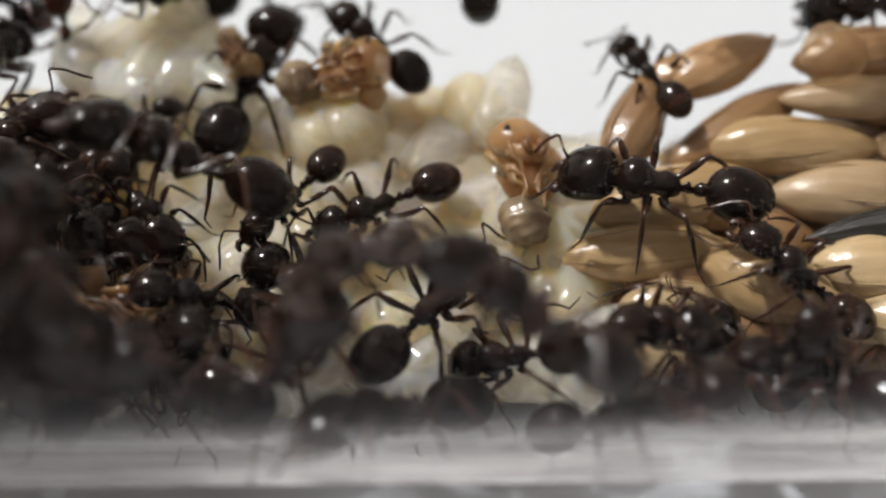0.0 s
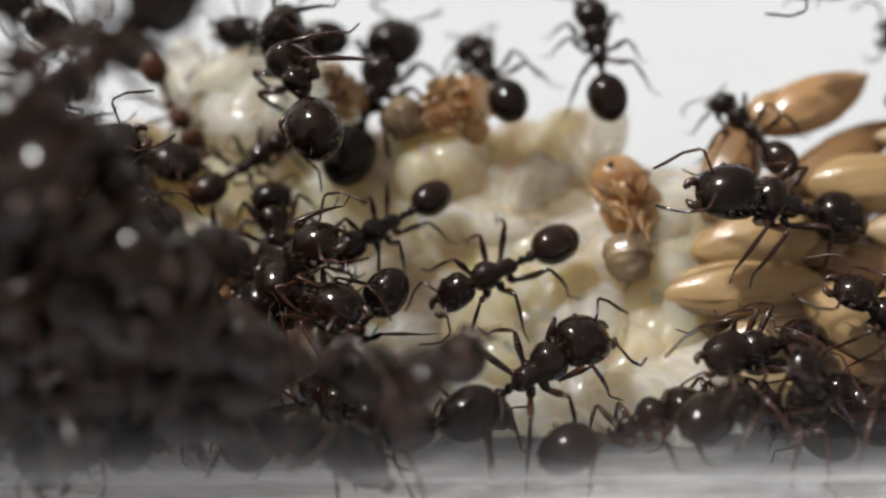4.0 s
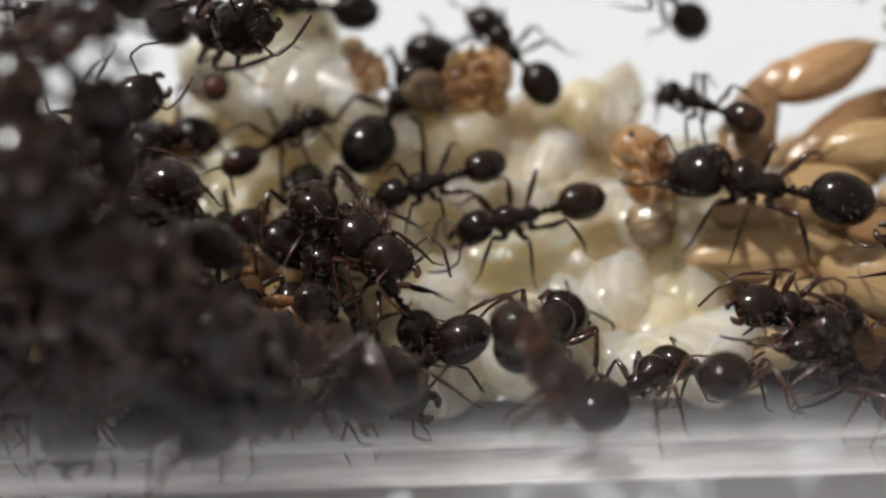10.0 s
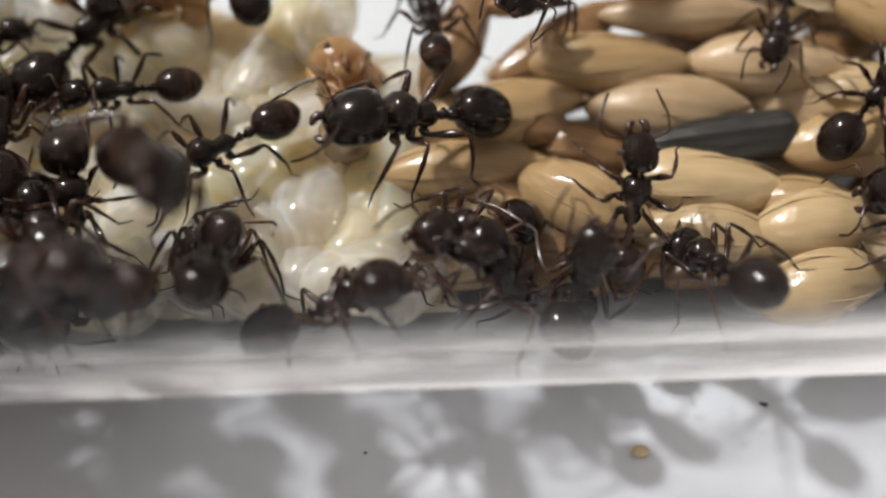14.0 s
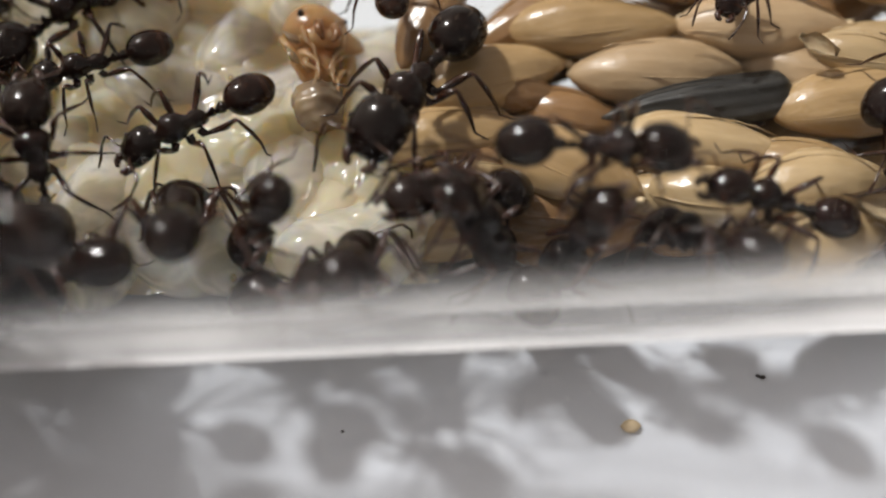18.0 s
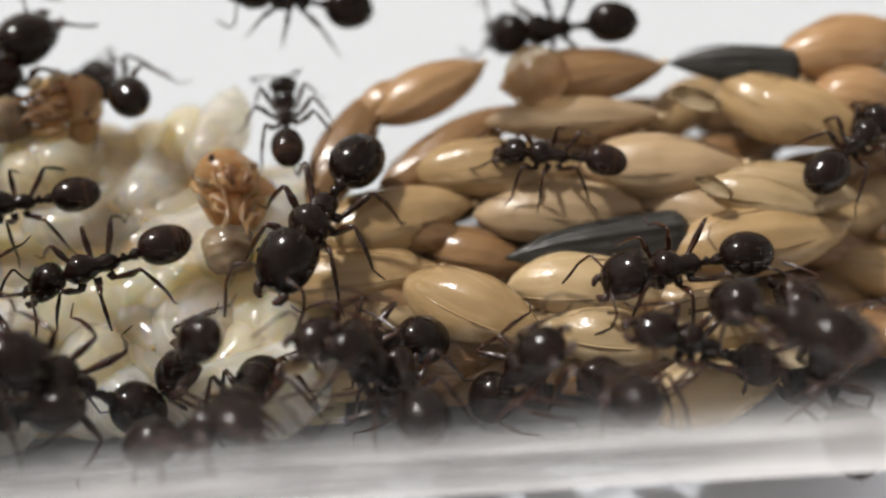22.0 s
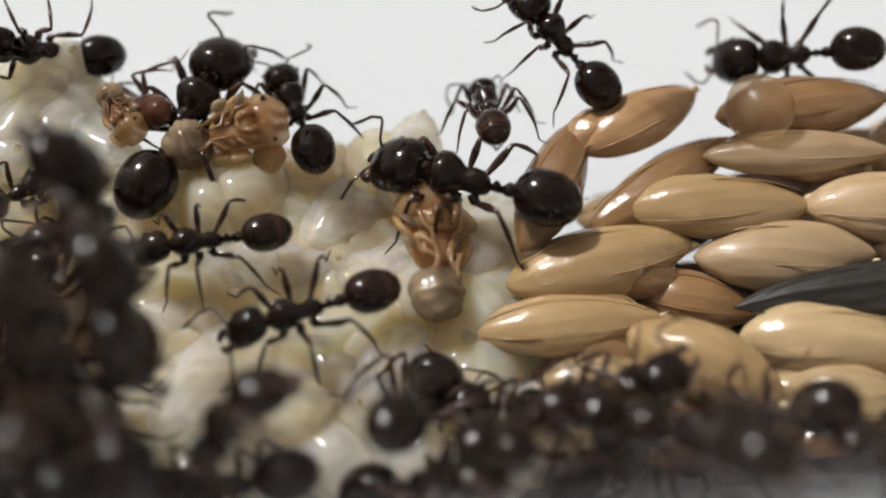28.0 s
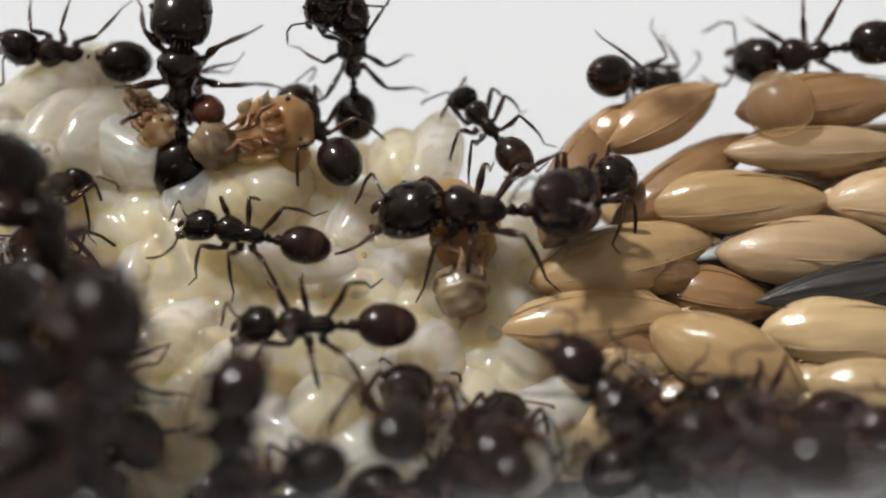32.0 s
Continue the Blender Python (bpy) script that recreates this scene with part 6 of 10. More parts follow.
def motions():
    stride("A1", [(0, at_m(3.86, 0.04, 6.50, -14, -0, 167)), (1, at_m(3.52, -0.02, 6.50, -14, -0, -178)), (2, at_m(4.39, 1.65, 6.50, -10, 0, 136)), (3, at_m(4.24, 1.94, 6.50, -10, -0, 135)), (4, at_m(4.49, 0.54, 6.73, -14, -29, -168)), (7, at_m(4.95, -0.10, 6.70, -13, -25, -176)), (8, at_m(4.70, 0.52, 6.68, -12, -22, 173)), (9, at_m(4.57, 1.24, 6.50, -10, -0, 135)), (10, at_m(3.33, 0.19, 6.50, -13, -0, 163)), (11, at_m(2.95, 0.59, 6.50, -12, -0, 152)), (12, at_m(3.01, 0.69, 6.50, -11, -0, 143)), (13, at_m(2.95, -0.20, 6.50, -14, -0, 178)), (13.5, at_m(2.59, -0.66, 6.70, -14, -25, -166)), (17, at_m(1.86, -0.34, 6.50, -7, -0, -118)), (18, at_m(2.96, -0.53, 6.50, -8, -0, -122)), (19, at_m(2.95, -0.41, 6.50, -6, -0, -116)), (20, at_m(2.85, -0.11, 6.50, -6, -0, -117)), (21, at_m(2.86, -0.07, 6.50, -6, -0, -117)), (22, at_m(2.94, 0.13, 6.50, -7, -0, -117)), (23, at_m(3.12, 0.42, 6.50, -5, -0, -111)), (24, at_m(2.93, 0.21, 6.50, -4, -0, -108)), (26.5, at_m(2.45, 1.27, 6.50, -8, -0, -122)), (27, at_m(1.81, 2.56, 6.50, -14, 0, 172)), (28, at_m(1.07, 2.84, 6.50, -13, -0, 160)), (29, at_m(0.59, 2.83, 6.50, -13, -0, 154)), (30, at_m(1.16, 2.33, 6.50, -14, -0, 175)), (31, at_m(0.86, 1.26, 6.68, -15, -23, -162)), (32, at_m(0.76, 1.69, 6.50, -14, -0, 177))])
    stride("B1", [(0, at_m(-4.22, 0.31, 5.60, -12, -0, -152)), (1, at_m(-3.78, -0.31, 5.60, -11, -0, -141)), (2, at_m(-4.00, -0.25, 5.60, -12, -0, -151)), (3, at_m(-3.87, -0.33, 5.60, -13, -0, -155)), (4, at_m(-3.81, -0.81, 5.60, -12, -0, -149)), (7, at_m(-4.06, -0.44, 5.60, -13, -0, -155)), (8, at_m(-3.97, -0.38, 5.60, -12, -0, -148)), (9, at_m(-4.11, -0.50, 5.60, -12, -0, -145)), (10, at_m(-3.92, 0.09, 5.60, -13, 0, -164)), (11, at_m(-3.87, -0.43, 5.60, -12, -0, -147)), (12, at_m(-4.21, -0.78, 5.60, -12, -0, -146)), (13, at_m(-3.61, -0.52, 5.60, -12, -0, -149)), (16, at_m(-3.55, -0.79, 5.60, -12, -0, -146)), (17, at_m(-3.56, -0.80, 5.60, -12, -0, -149)), (18, at_m(-3.47, -0.88, 5.60, -12, -0, -147)), (19, at_m(-3.42, -0.89, 5.60, -12, -0, -145)), (20, at_m(-3.51, -0.76, 5.60, -12, 0, -152)), (21, at_m(-3.58, -0.73, 5.60, -13, 0, -156)), (22, at_m(-3.46, -0.78, 5.60, -13, -0, -159)), (23, at_m(-3.37, -0.76, 5.60, -13, -0, -162)), (24, at_m(-3.34, -0.80, 5.60, -13, -0, -160)), (27, at_m(-3.48, -0.75, 5.60, -14, -0, -167)), (28, at_m(-3.49, -0.77, 5.60, -13, 0, -162)), (29, at_m(-3.57, -0.85, 5.60, -13, 0, -162)), (30, at_m(-3.37, -1.26, 5.60, -14, 0, -179)), (31, at_m(-3.48, -1.62, 5.60, -14, -0, -172)), (32, at_m(-3.90, -1.36, 5.60, -14, -0, 177))])
    stride("C1", [(0, at_m(-6.86, 0.32, 6.00, -8, -0, -126)), (1, at_m(-6.87, 0.60, 6.00, -10, 0, -134)), (2, at_m(-6.99, 0.36, 6.00, -9, -0, -131)), (3, at_m(-7.09, 0.64, 6.00, -11, -0, -143)), (4, at_m(-7.26, 0.67, 6.00, -11, -0, -141)), (7, at_m(-6.80, 1.34, 6.00, -14, -0, -172)), (8, at_m(-6.82, 1.33, 6.00, -14, -0, -168)), (9, at_m(-6.60, 1.05, 6.00, -14, 0, -166)), (10, at_m(-6.62, 1.26, 6.00, -13, -0, -160)), (11, at_m(-6.52, 1.45, 6.00, -14, -0, -167)), (12, at_m(-6.44, 1.52, 6.13, -14, -22, -151)), (13, at_m(-6.59, 1.42, 6.00, -14, -0, -176)), (16, at_m(-6.42, 1.33, 6.00, -14, 0, -165)), (17, at_m(-6.38, 1.25, 6.00, -13, -0, -160)), (18, at_m(-6.45, 1.27, 6.00, -13, -0, -160)), (19, at_m(-6.52, 1.83, 6.00, -14, -0, -180)), (20, at_m(-6.37, 1.60, 6.00, -14, -0, -176)), (21, at_m(-6.33, 1.46, 6.00, -14, -0, -170)), (22, at_m(-6.15, 1.50, 6.00, -14, -0, -172)), (23, at_m(-6.01, 1.43, 6.00, -14, 0, -170)), (24, at_m(-5.82, 1.23, 6.12, -14, -20, -148)), (27, at_m(-6.22, 1.51, 6.00, -14, -0, -174)), (28, at_m(-6.23, 1.43, 6.00, -14, -0, -172)), (29, at_m(-6.18, 1.40, 6.00, -14, 0, -177)), (30, at_m(-6.01, 1.52, 6.00, -14, -0, 168)), (31, at_m(-6.07, 1.64, 6.00, -14, -0, 167)), (32, at_m(-5.83, 1.58, 6.00, -13, -0, 163))])
    stride("D1", [(0, at_m(-2.79, -3.46, 5.40, 9, -0, 50)), (1, at_m(-2.26, -4.19, 5.40, 11, -0, 39)), (2, at_m(-2.53, -3.96, 5.40, 11, -0, 36)), (3, at_m(-2.53, -4.05, 5.40, 12, -0, 35)), (4, at_m(-3.23, -4.51, 5.40, 11, -0, 37)), (7, at_m(-2.97, -3.48, 5.40, 11, -0, 40)), (8, at_m(-3.04, -3.13, 5.40, 12, -0, 35)), (9, at_m(-2.69, -3.86, 5.59, 14, 30, 44)), (10, at_m(-3.65, -4.16, 5.63, 13, 37, 61)), (11, at_m(-3.72, -4.08, 5.63, 13, 36, 62)), (12, at_m(-4.04, -3.83, 5.61, 16, 34, 10)), (12.5, at_m(-3.77, -4.27, 5.62, 11, 35, 47)), (13, at_m(-3.49, -4.70, 5.63, 7, 38, 85)), (16, at_m(-3.83, -4.49, 5.63, 5, 36, 94)), (17, at_m(-4.05, -4.06, 5.59, 12, 30, 66)), (18, at_m(-3.55, -4.48, 5.63, 4, 37, 99)), (19, at_m(-3.02, -4.35, 5.66, -9, 42, 114)), (19.5, at_m(-3.23, -4.46, 5.49, -2, -15, 142)), (20, at_m(-3.43, -4.58, 5.33, -56, -68, -144)), (21, at_m(-3.40, -5.22, 5.33, -51, -66, -145)), (22, at_m(-3.55, -4.95, 5.35, -32, -52, -168)), (23, at_m(-3.18, -4.63, 5.33, -58, -67, -125)), (24, at_m(-3.22, -4.35, 5.36, -32, -56, -123)), (24.3125, at_m(-2.85, -4.32, 5.42, 8, -41, -179)), (24.625, at_m(-2.47, -4.28, 5.48, 17, -12, 150)), (25.25, at_m(-1.71, -4.20, 5.61, -1, 43, 97)), (26.5, at_m(-0.18, -3.75, 5.61, 14, 33, 52)), (27, at_m(-0.44, -3.87, 5.62, 14, 34, 57)), (28, at_m(-0.67, -3.71, 5.64, 11, 38, 70)), (29, at_m(-0.56, -3.54, 5.63, 12, 37, 66)), (30, at_m(-0.45, -3.69, 5.63, 13, 37, 65)), (31, at_m(-0.85, -3.78, 5.64, 12, 38, 69)), (32, at_m(-1.72, -4.07, 5.65, 4, 41, 86))])
    stride("E1", [(0, at_m(1.85, -7.18, 5.70, -34, -38, -16)), (1, at_m(2.08, -7.16, 5.68, -35, -35, -23)), (2, at_m(2.27, -7.08, 5.80, -35, -37, -18)), (3, at_m(2.79, -7.02, 5.92, -36, -36, -21)), (4, at_m(-0.55, -6.14, 5.41, -35, -4, 20)), (7, at_m(-1.07, -6.12, 5.36, -32, -5, 28)), (8, at_m(-1.36, -6.02, 5.20, -25, 23, 41)), (9, at_m(-1.13, -5.91, 5.30, -29, -8, 33)), (10, at_m(-1.16, -5.81, 5.23, -24, 22, 42)), (11, at_m(-0.96, -5.80, 5.28, -22, 25, 47)), (12, at_m(-0.74, -5.57, 5.23, -29, -16, 26)), (13, at_m(-0.38, -5.76, 5.29, -29, -10, 27)), (16, at_m(-0.31, -6.65, 5.25, -30, -35, -23)), (17, at_m(-0.22, -6.09, 4.98, -32, -18, 7)), (18, at_m(-0.22, -6.61, 5.22, -29, -35, -20)), (19, at_m(0.03, -6.64, 5.29, -27, -37, -16)), (20, at_m(-0.15, -6.74, 5.66, -32, -35, -24)), (21, at_m(-0.23, -6.67, 5.65, -33, -34, -26)), (22, at_m(-0.34, -6.80, 5.67, -32, -36, -19)), (23, at_m(-0.28, -6.86, 5.67, -32, -36, -20)), (24, at_m(-0.22, -6.46, 5.38, -39, -7, 8)), (27, at_m(-0.53, -6.26, 5.25, -37, -25, -14)), (28, at_m(-0.69, -5.66, 4.83, -29, -36, -21)), (29, at_m(-0.48, -6.19, 5.23, -40, -10, 2)), (30, at_m(-0.53, -6.43, 5.55, -44, 1, 9)), (31, at_m(-0.70, -5.90, 4.93, -33, -28, -9)), (32, at_m(-1.21, -5.71, 4.83, -29, -36, -15))])
    stride("E2", [(0, at_m(-0.53, -4.68, 4.81, -16, 33, 162)), (0.5, at_m(-0.05, -4.90, 4.82, -14, 52, 104)), (1, at_m(0.43, -5.12, 4.82, -25, 34, 45)), (2, at_m(-0.79, -6.42, 5.28, -6, 55, 78)), (3, at_m(-0.64, -6.45, 5.32, -6, 56, 78)), (4, at_m(-5.32, -5.50, 4.82, -28, 35, 38)), (5.5, at_m(-7.20, -5.16, 4.83, -6, 40, 10)), (7, at_m(-9.07, -4.83, 4.84, 13, 37, -20)), (8, at_m(-9.15, -4.47, 4.84, 13, 37, -18)), (8.5, at_m(-8.20, -4.62, 4.84, 1, 64, -86)), (9, at_m(-7.26, -4.77, 4.84, -12, 37, -156)), (10, at_m(-7.49, -4.96, 4.83, 23, 36, -166)), (11, at_m(-6.93, -5.05, 4.84, 19, 38, -146)), (12, at_m(-7.24, -4.96, 4.82, 23, 34, -177)), (13, at_m(-7.13, -5.19, 4.81, 25, 33, 165)), (16, at_m(-7.12, -5.36, 4.80, 25, 30, 164)), (17, at_m(-7.18, -5.61, 4.81, 27, 33, 142)), (18, at_m(-6.80, -5.49, 4.80, 25, 30, 163)), (20, at_m(-5.67, -4.94, 4.81, 25, 33, 149)), (24, at_m(-5.33, -5.51, 4.81, 26, 32, 165)), (32, at_m(-5.34, -5.49, 4.83, 28, 35, 168))])
    stride("F1", [(0, at_m(3.85, -4.12, 5.41, -16, -32, -150)), (1, at_m(3.56, -3.58, 5.39, -15, -28, -170)), (2, at_m(3.54, -3.88, 5.40, -16, -31, -151)), (3, at_m(3.36, -3.73, 5.39, -15, -29, -155)), (4, at_m(3.49, -3.59, 5.39, -15, -29, -149)), (7, at_m(3.57, -3.61, 5.41, -16, -33, -155)), (8, at_m(3.72, -3.47, 5.41, -16, -33, -151)), (9, at_m(3.78, -3.40, 5.41, -16, -32, -155)), (10, at_m(3.71, -3.69, 5.41, -15, -32, -163)), (11, at_m(3.54, -3.86, 5.41, -16, -33, -165)), (12, at_m(3.56, -3.86, 5.41, -15, -33, -172)), (13, at_m(3.67, -3.78, 5.41, -16, -33, -139)), (16, at_m(3.94, -3.76, 5.40, -15, -30, -162)), (17, at_m(3.87, -4.13, 5.40, -15, -30, -162)), (18, at_m(3.91, -3.94, 5.40, -15, -30, -150)), (19, at_m(4.18, -4.37, 5.40, -15, -31, -144)), (20, at_m(4.31, -3.91, 5.41, -15, -32, -145)), (21, at_m(4.20, -4.14, 5.41, -15, -32, -160)), (22, at_m(4.26, -3.93, 5.41, -16, -32, -155)), (23, at_m(4.29, -3.68, 5.41, -15, -32, -157)), (24, at_m(4.14, -3.84, 5.41, -15, -33, -170)), (27, at_m(4.23, -3.76, 5.42, -16, -34, -146)), (28, at_m(3.98, -3.80, 5.42, -16, -35, -143)), (29, at_m(4.04, -3.74, 5.41, -16, -33, -161)), (30, at_m(3.99, -3.88, 5.42, -16, -33, -156)), (31, at_m(4.32, -3.77, 5.41, -15, -33, -170)), (32, at_m(3.72, -4.38, 5.44, -8, -37, 139))])
    stride("F2", [(0, at_m(4.55, -5.88, 5.38, 2, 50, 83)), (1, at_m(4.76, -5.86, 5.37, 3, 50, 84)), (2, at_m(4.96, -5.50, 5.14, 16, 40, 104)), (3, at_m(5.01, -5.47, 5.09, 19, 37, 107)), (4, at_m(2.21, -5.26, 5.04, -27, 38, 52)), (7, at_m(1.28, -5.73, 5.32, -22, 18, 48)), (8, at_m(1.08, -5.88, 5.30, -22, 18, 48)), (9, at_m(1.31, -5.70, 5.44, -20, 48, 60)), (10, at_m(1.18, -5.82, 5.52, -16, 55, 67)), (11, at_m(1.10, -5.79, 5.58, -11, 59, 77)), (12, at_m(0.96, -5.63, 5.46, -11, 50, 77)), (13, at_m(0.93, -5.45, 5.45, -6, 55, 89)), (16, at_m(1.39, -5.56, 5.15, -14, 42, 84)), (17, at_m(1.14, -5.56, 5.08, -16, 40, 83)), (18, at_m(0.99, -5.74, 5.11, -15, 41, 84)), (19, at_m(1.09, -5.64, 5.16, -10, 42, 92)), (20, at_m(1.09, -5.56, 5.35, -1, 51, 99)), (21, at_m(1.04, -5.52, 5.34, -2, 50, 98)), (22, at_m(0.88, -5.14, 5.03, -16, 36, 83)), (23, at_m(1.00, -5.34, 5.38, -1, 52, 100)), (24, at_m(0.94, -5.12, 5.04, -17, 37, 80)), (27, at_m(1.97, -4.64, 5.02, 16, 35, 42)), (28, at_m(1.71, -4.23, 5.04, 15, 37, 54)), (29, at_m(1.40, -4.68, 5.04, 13, 39, 61)), (30, at_m(0.89, -4.49, 5.06, 7, 41, 77)), (31, at_m(0.81, -4.70, 5.06, 8, 41, 75)), (32, at_m(0.71, -4.40, 5.06, 5, 42, 79))])
    stride("F3", [(0, at_m(7.16, -5.58, 5.01, 25, -32, 178)), (3, at_m(7.68, -5.22, 5.01, 24, -32, -177)), (4, at_m(3.64, -5.69, 5.02, 27, -34, -178)), (7, at_m(3.90, -4.89, 5.01, -10, -33, 160)), (9, at_m(4.51, -4.84, 5.00, -12, -31, 172)), (10, at_m(4.89, -5.57, 5.01, 22, -33, 165)), (11, at_m(4.73, -5.51, 5.56, 13, -8, 116)), (12, at_m(4.35, -5.77, 5.48, 23, -14, 134)), (13, at_m(4.50, -5.81, 5.40, 26, -17, 143)), (16, at_m(5.00, -5.74, 5.11, 19, -34, 140)), (17, at_m(4.80, -5.69, 5.06, 19, -35, 143)), (18, at_m(4.81, -5.38, 5.14, 16, -35, 130)), (19, at_m(5.13, -5.19, 5.03, 21, -36, 156)), (19.5, at_m(5.16, -5.14, 5.05, 13, -5, 133)), (20, at_m(5.19, -5.09, 5.07, -6, 20, 105)), (22, at_m(5.07, -5.04, 5.07, -6, 19, 105)), (23, at_m(4.57, -5.89, 5.36, 29, -18, 151)), (24, at_m(4.15, -6.13, 5.43, 34, -10, 155)), (25, at_m(4.60, -5.84, 5.30, 25, -32, 133)), (25.5, at_m(4.82, -5.70, 5.23, -12, -32, 96)), (26, at_m(5.05, -5.55, 5.17, -46, -51, 63)), (27, at_m(5.50, -5.26, 5.05, -25, -39, 23)), (28, at_m(4.31, -4.47, 5.05, 13, -40, 33)), (29, at_m(4.85, -4.70, 5.06, 4, -42, 81)), (30, at_m(4.61, -4.69, 5.05, -2, -40, 111)), (31, at_m(4.84, -4.57, 5.05, -2, -40, 109)), (31.5, at_m(4.85, -4.73, 5.05, 6, -51, 60)), (32, at_m(4.86, -4.89, 5.04, 15, -38, 13))])
    stride("F4", [(0, at_m(8.13, -5.54, 5.21, 23, 32, 111)), (4, at_m(6.08, -5.63, 5.21, 23, 33, 112)), (11, at_m(8.56, -5.60, 5.21, 20, 33, 102)), (12, at_m(9.59, -5.26, 5.21, -14, 32, 125)), (13, at_m(10.29, -5.29, 5.21, -14, 32, 123)), (16, at_m(10.13, -4.76, 5.20, -11, 31, 107)), (17, at_m(10.28, -4.91, 5.20, -11, 31, 106)), (18, at_m(10.18, -5.66, 5.20, 26, 31, 125)), (19, at_m(9.77, -5.21, 5.22, -10, 34, 104)), (20, at_m(9.77, -5.31, 5.23, 21, 35, 108)), (21, at_m(9.63, -5.49, 5.22, 24, 34, 116)), (22, at_m(10.63, -5.96, 5.42, 15, 43, 100)), (23, at_m(11.07, -5.82, 5.45, 13, 44, 99)), (24, at_m(8.57, -5.95, 5.56, -12, 58, 79)), (25.5, at_m(8.65, -5.39, 5.40, 1, 55, 135)), (27, at_m(8.73, -4.83, 5.23, -16, 35, 167)), (28, at_m(7.67, -4.56, 5.23, -17, 36, 167)), (29, at_m(6.42, -4.63, 5.23, -16, 36, 175)), (29.3333, at_m(6.67, -4.59, 5.23, -30, 66, 168)), (29.6667, at_m(6.92, -4.56, 5.22, 27, 62, 8)), (30, at_m(7.16, -4.52, 5.21, 14, 33, 2)), (30.5, at_m(7.22, -4.20, 5.21, 1, 54, 64)), (31, at_m(7.28, -3.88, 5.21, -14, 32, 126)), (32, at_m(7.46, -4.29, 5.00, -14, -0, 172))])
    stride("F5", [(0, at_m(7.61, -2.59, 5.41, -9, -33, 154)), (1, at_m(7.80, -2.53, 5.42, -8, -33, 147)), (2, at_m(7.89, -2.67, 5.40, -11, -31, 166)), (3, at_m(7.93, -2.50, 5.40, -12, -31, 170)), (4, at_m(7.36, -2.93, 5.41, -10, -32, 159)), (10, at_m(7.88, -3.13, 5.42, -5, -33, 135)), (11, at_m(7.98, -3.47, 5.46, 8, -42, 71)), (12, at_m(7.91, -3.72, 5.46, 9, -42, 62)), (13, at_m(7.84, -3.57, 5.46, 10, -41, 48)), (14.5, at_m(8.33, -3.39, 5.42, -14, -64, 130)), (16, at_m(8.83, -3.21, 5.39, -14, -29, -171)), (17, at_m(10.17, -3.87, 5.38, -14, -27, -171)), (18, at_m(12.39, -4.74, 5.38, -13, -28, -178)), (19, at_m(12.74, -4.87, 5.39, -15, -29, -162)), (20, at_m(13.94, -4.43, 5.39, -13, -29, 173)), (21, at_m(14.85, -4.18, 5.41, -16, -33, -144)), (22, at_m(13.26, -4.82, 5.41, -14, -32, -179)), (22.5, at_m(13.16, -4.67, 5.41, 0, -62, -108)), (23, at_m(13.07, -4.53, 5.41, 15, -32, -37)), (24, at_m(14.55, -4.67, 5.41, 15, -32, -38)), (25.25, at_m(14.74, -4.30, 5.41, -1, -49, -93)), (26.5, at_m(14.92, -3.94, 5.42, -16, -33, -150)), (28, at_m(11.12, -5.57, 5.41, 28, -33, -172)), (29, at_m(10.34, -6.06, 5.42, 31, -34, -164)), (30, at_m(9.95, -5.64, 5.42, 29, -34, -162)), (31, at_m(10.59, -5.72, 5.41, 28, -33, -171)), (32, at_m(11.18, -5.47, 5.41, -15, -33, -170))])
    stride("G1", [(0, at_m(-4.61, 6.17, 6.82, -10, -11, 135)), (1, at_m(-4.47, 6.22, 6.84, -9, -12, 133)), (2, at_m(-4.47, 6.33, 6.83, -10, -13, 133)), (3, at_m(-4.56, 6.38, 6.81, -10, -13, 134)), (4, at_m(-4.22, 6.26, 6.99, -5, 4, 112)), (7, at_m(-4.34, 6.27, 6.93, -6, 5, 118)), (8, at_m(-4.31, 6.37, 6.89, -9, -16, 129)), (9, at_m(-4.18, 6.13, 6.74, -8, -9, 126)), (10, at_m(-4.09, 6.15, 6.81, -8, -12, 126)), (11, at_m(-3.98, 6.24, 6.86, -8, -14, 127)), (12, at_m(-3.91, 6.18, 6.80, -9, -11, 128)), (13, at_m(-3.78, 5.85, 6.58, -8, -3, 125)), (18, at_m(-3.63, 5.09, 6.62, -8, 20, 114)), (19, at_m(-3.98, 6.22, 6.71, -9, 15, 121)), (20, at_m(-3.85, 6.11, 6.60, -12, 17, 133)), (21, at_m(-3.77, 5.91, 6.60, -13, 16, 136)), (22, at_m(-3.98, 6.01, 6.61, -11, 18, 125)), (23, at_m(-3.72, 5.43, 6.58, -14, 14, 160)), (24, at_m(-3.28, 4.52, 6.59, -14, 15, 153)), (27, at_m(-3.89, 6.06, 6.64, -8, 20, 113)), (28, at_m(-3.90, 5.83, 6.58, -4, -3, 109)), (29, at_m(-3.85, 5.37, 6.62, -6, 21, 106)), (30, at_m(-3.97, 4.95, 6.50, -6, 0, 113)), (31, at_m(-4.06, 5.21, 6.50, -5, -0, 110)), (32, at_m(-4.05, 5.21, 6.50, -6, -0, 117))])
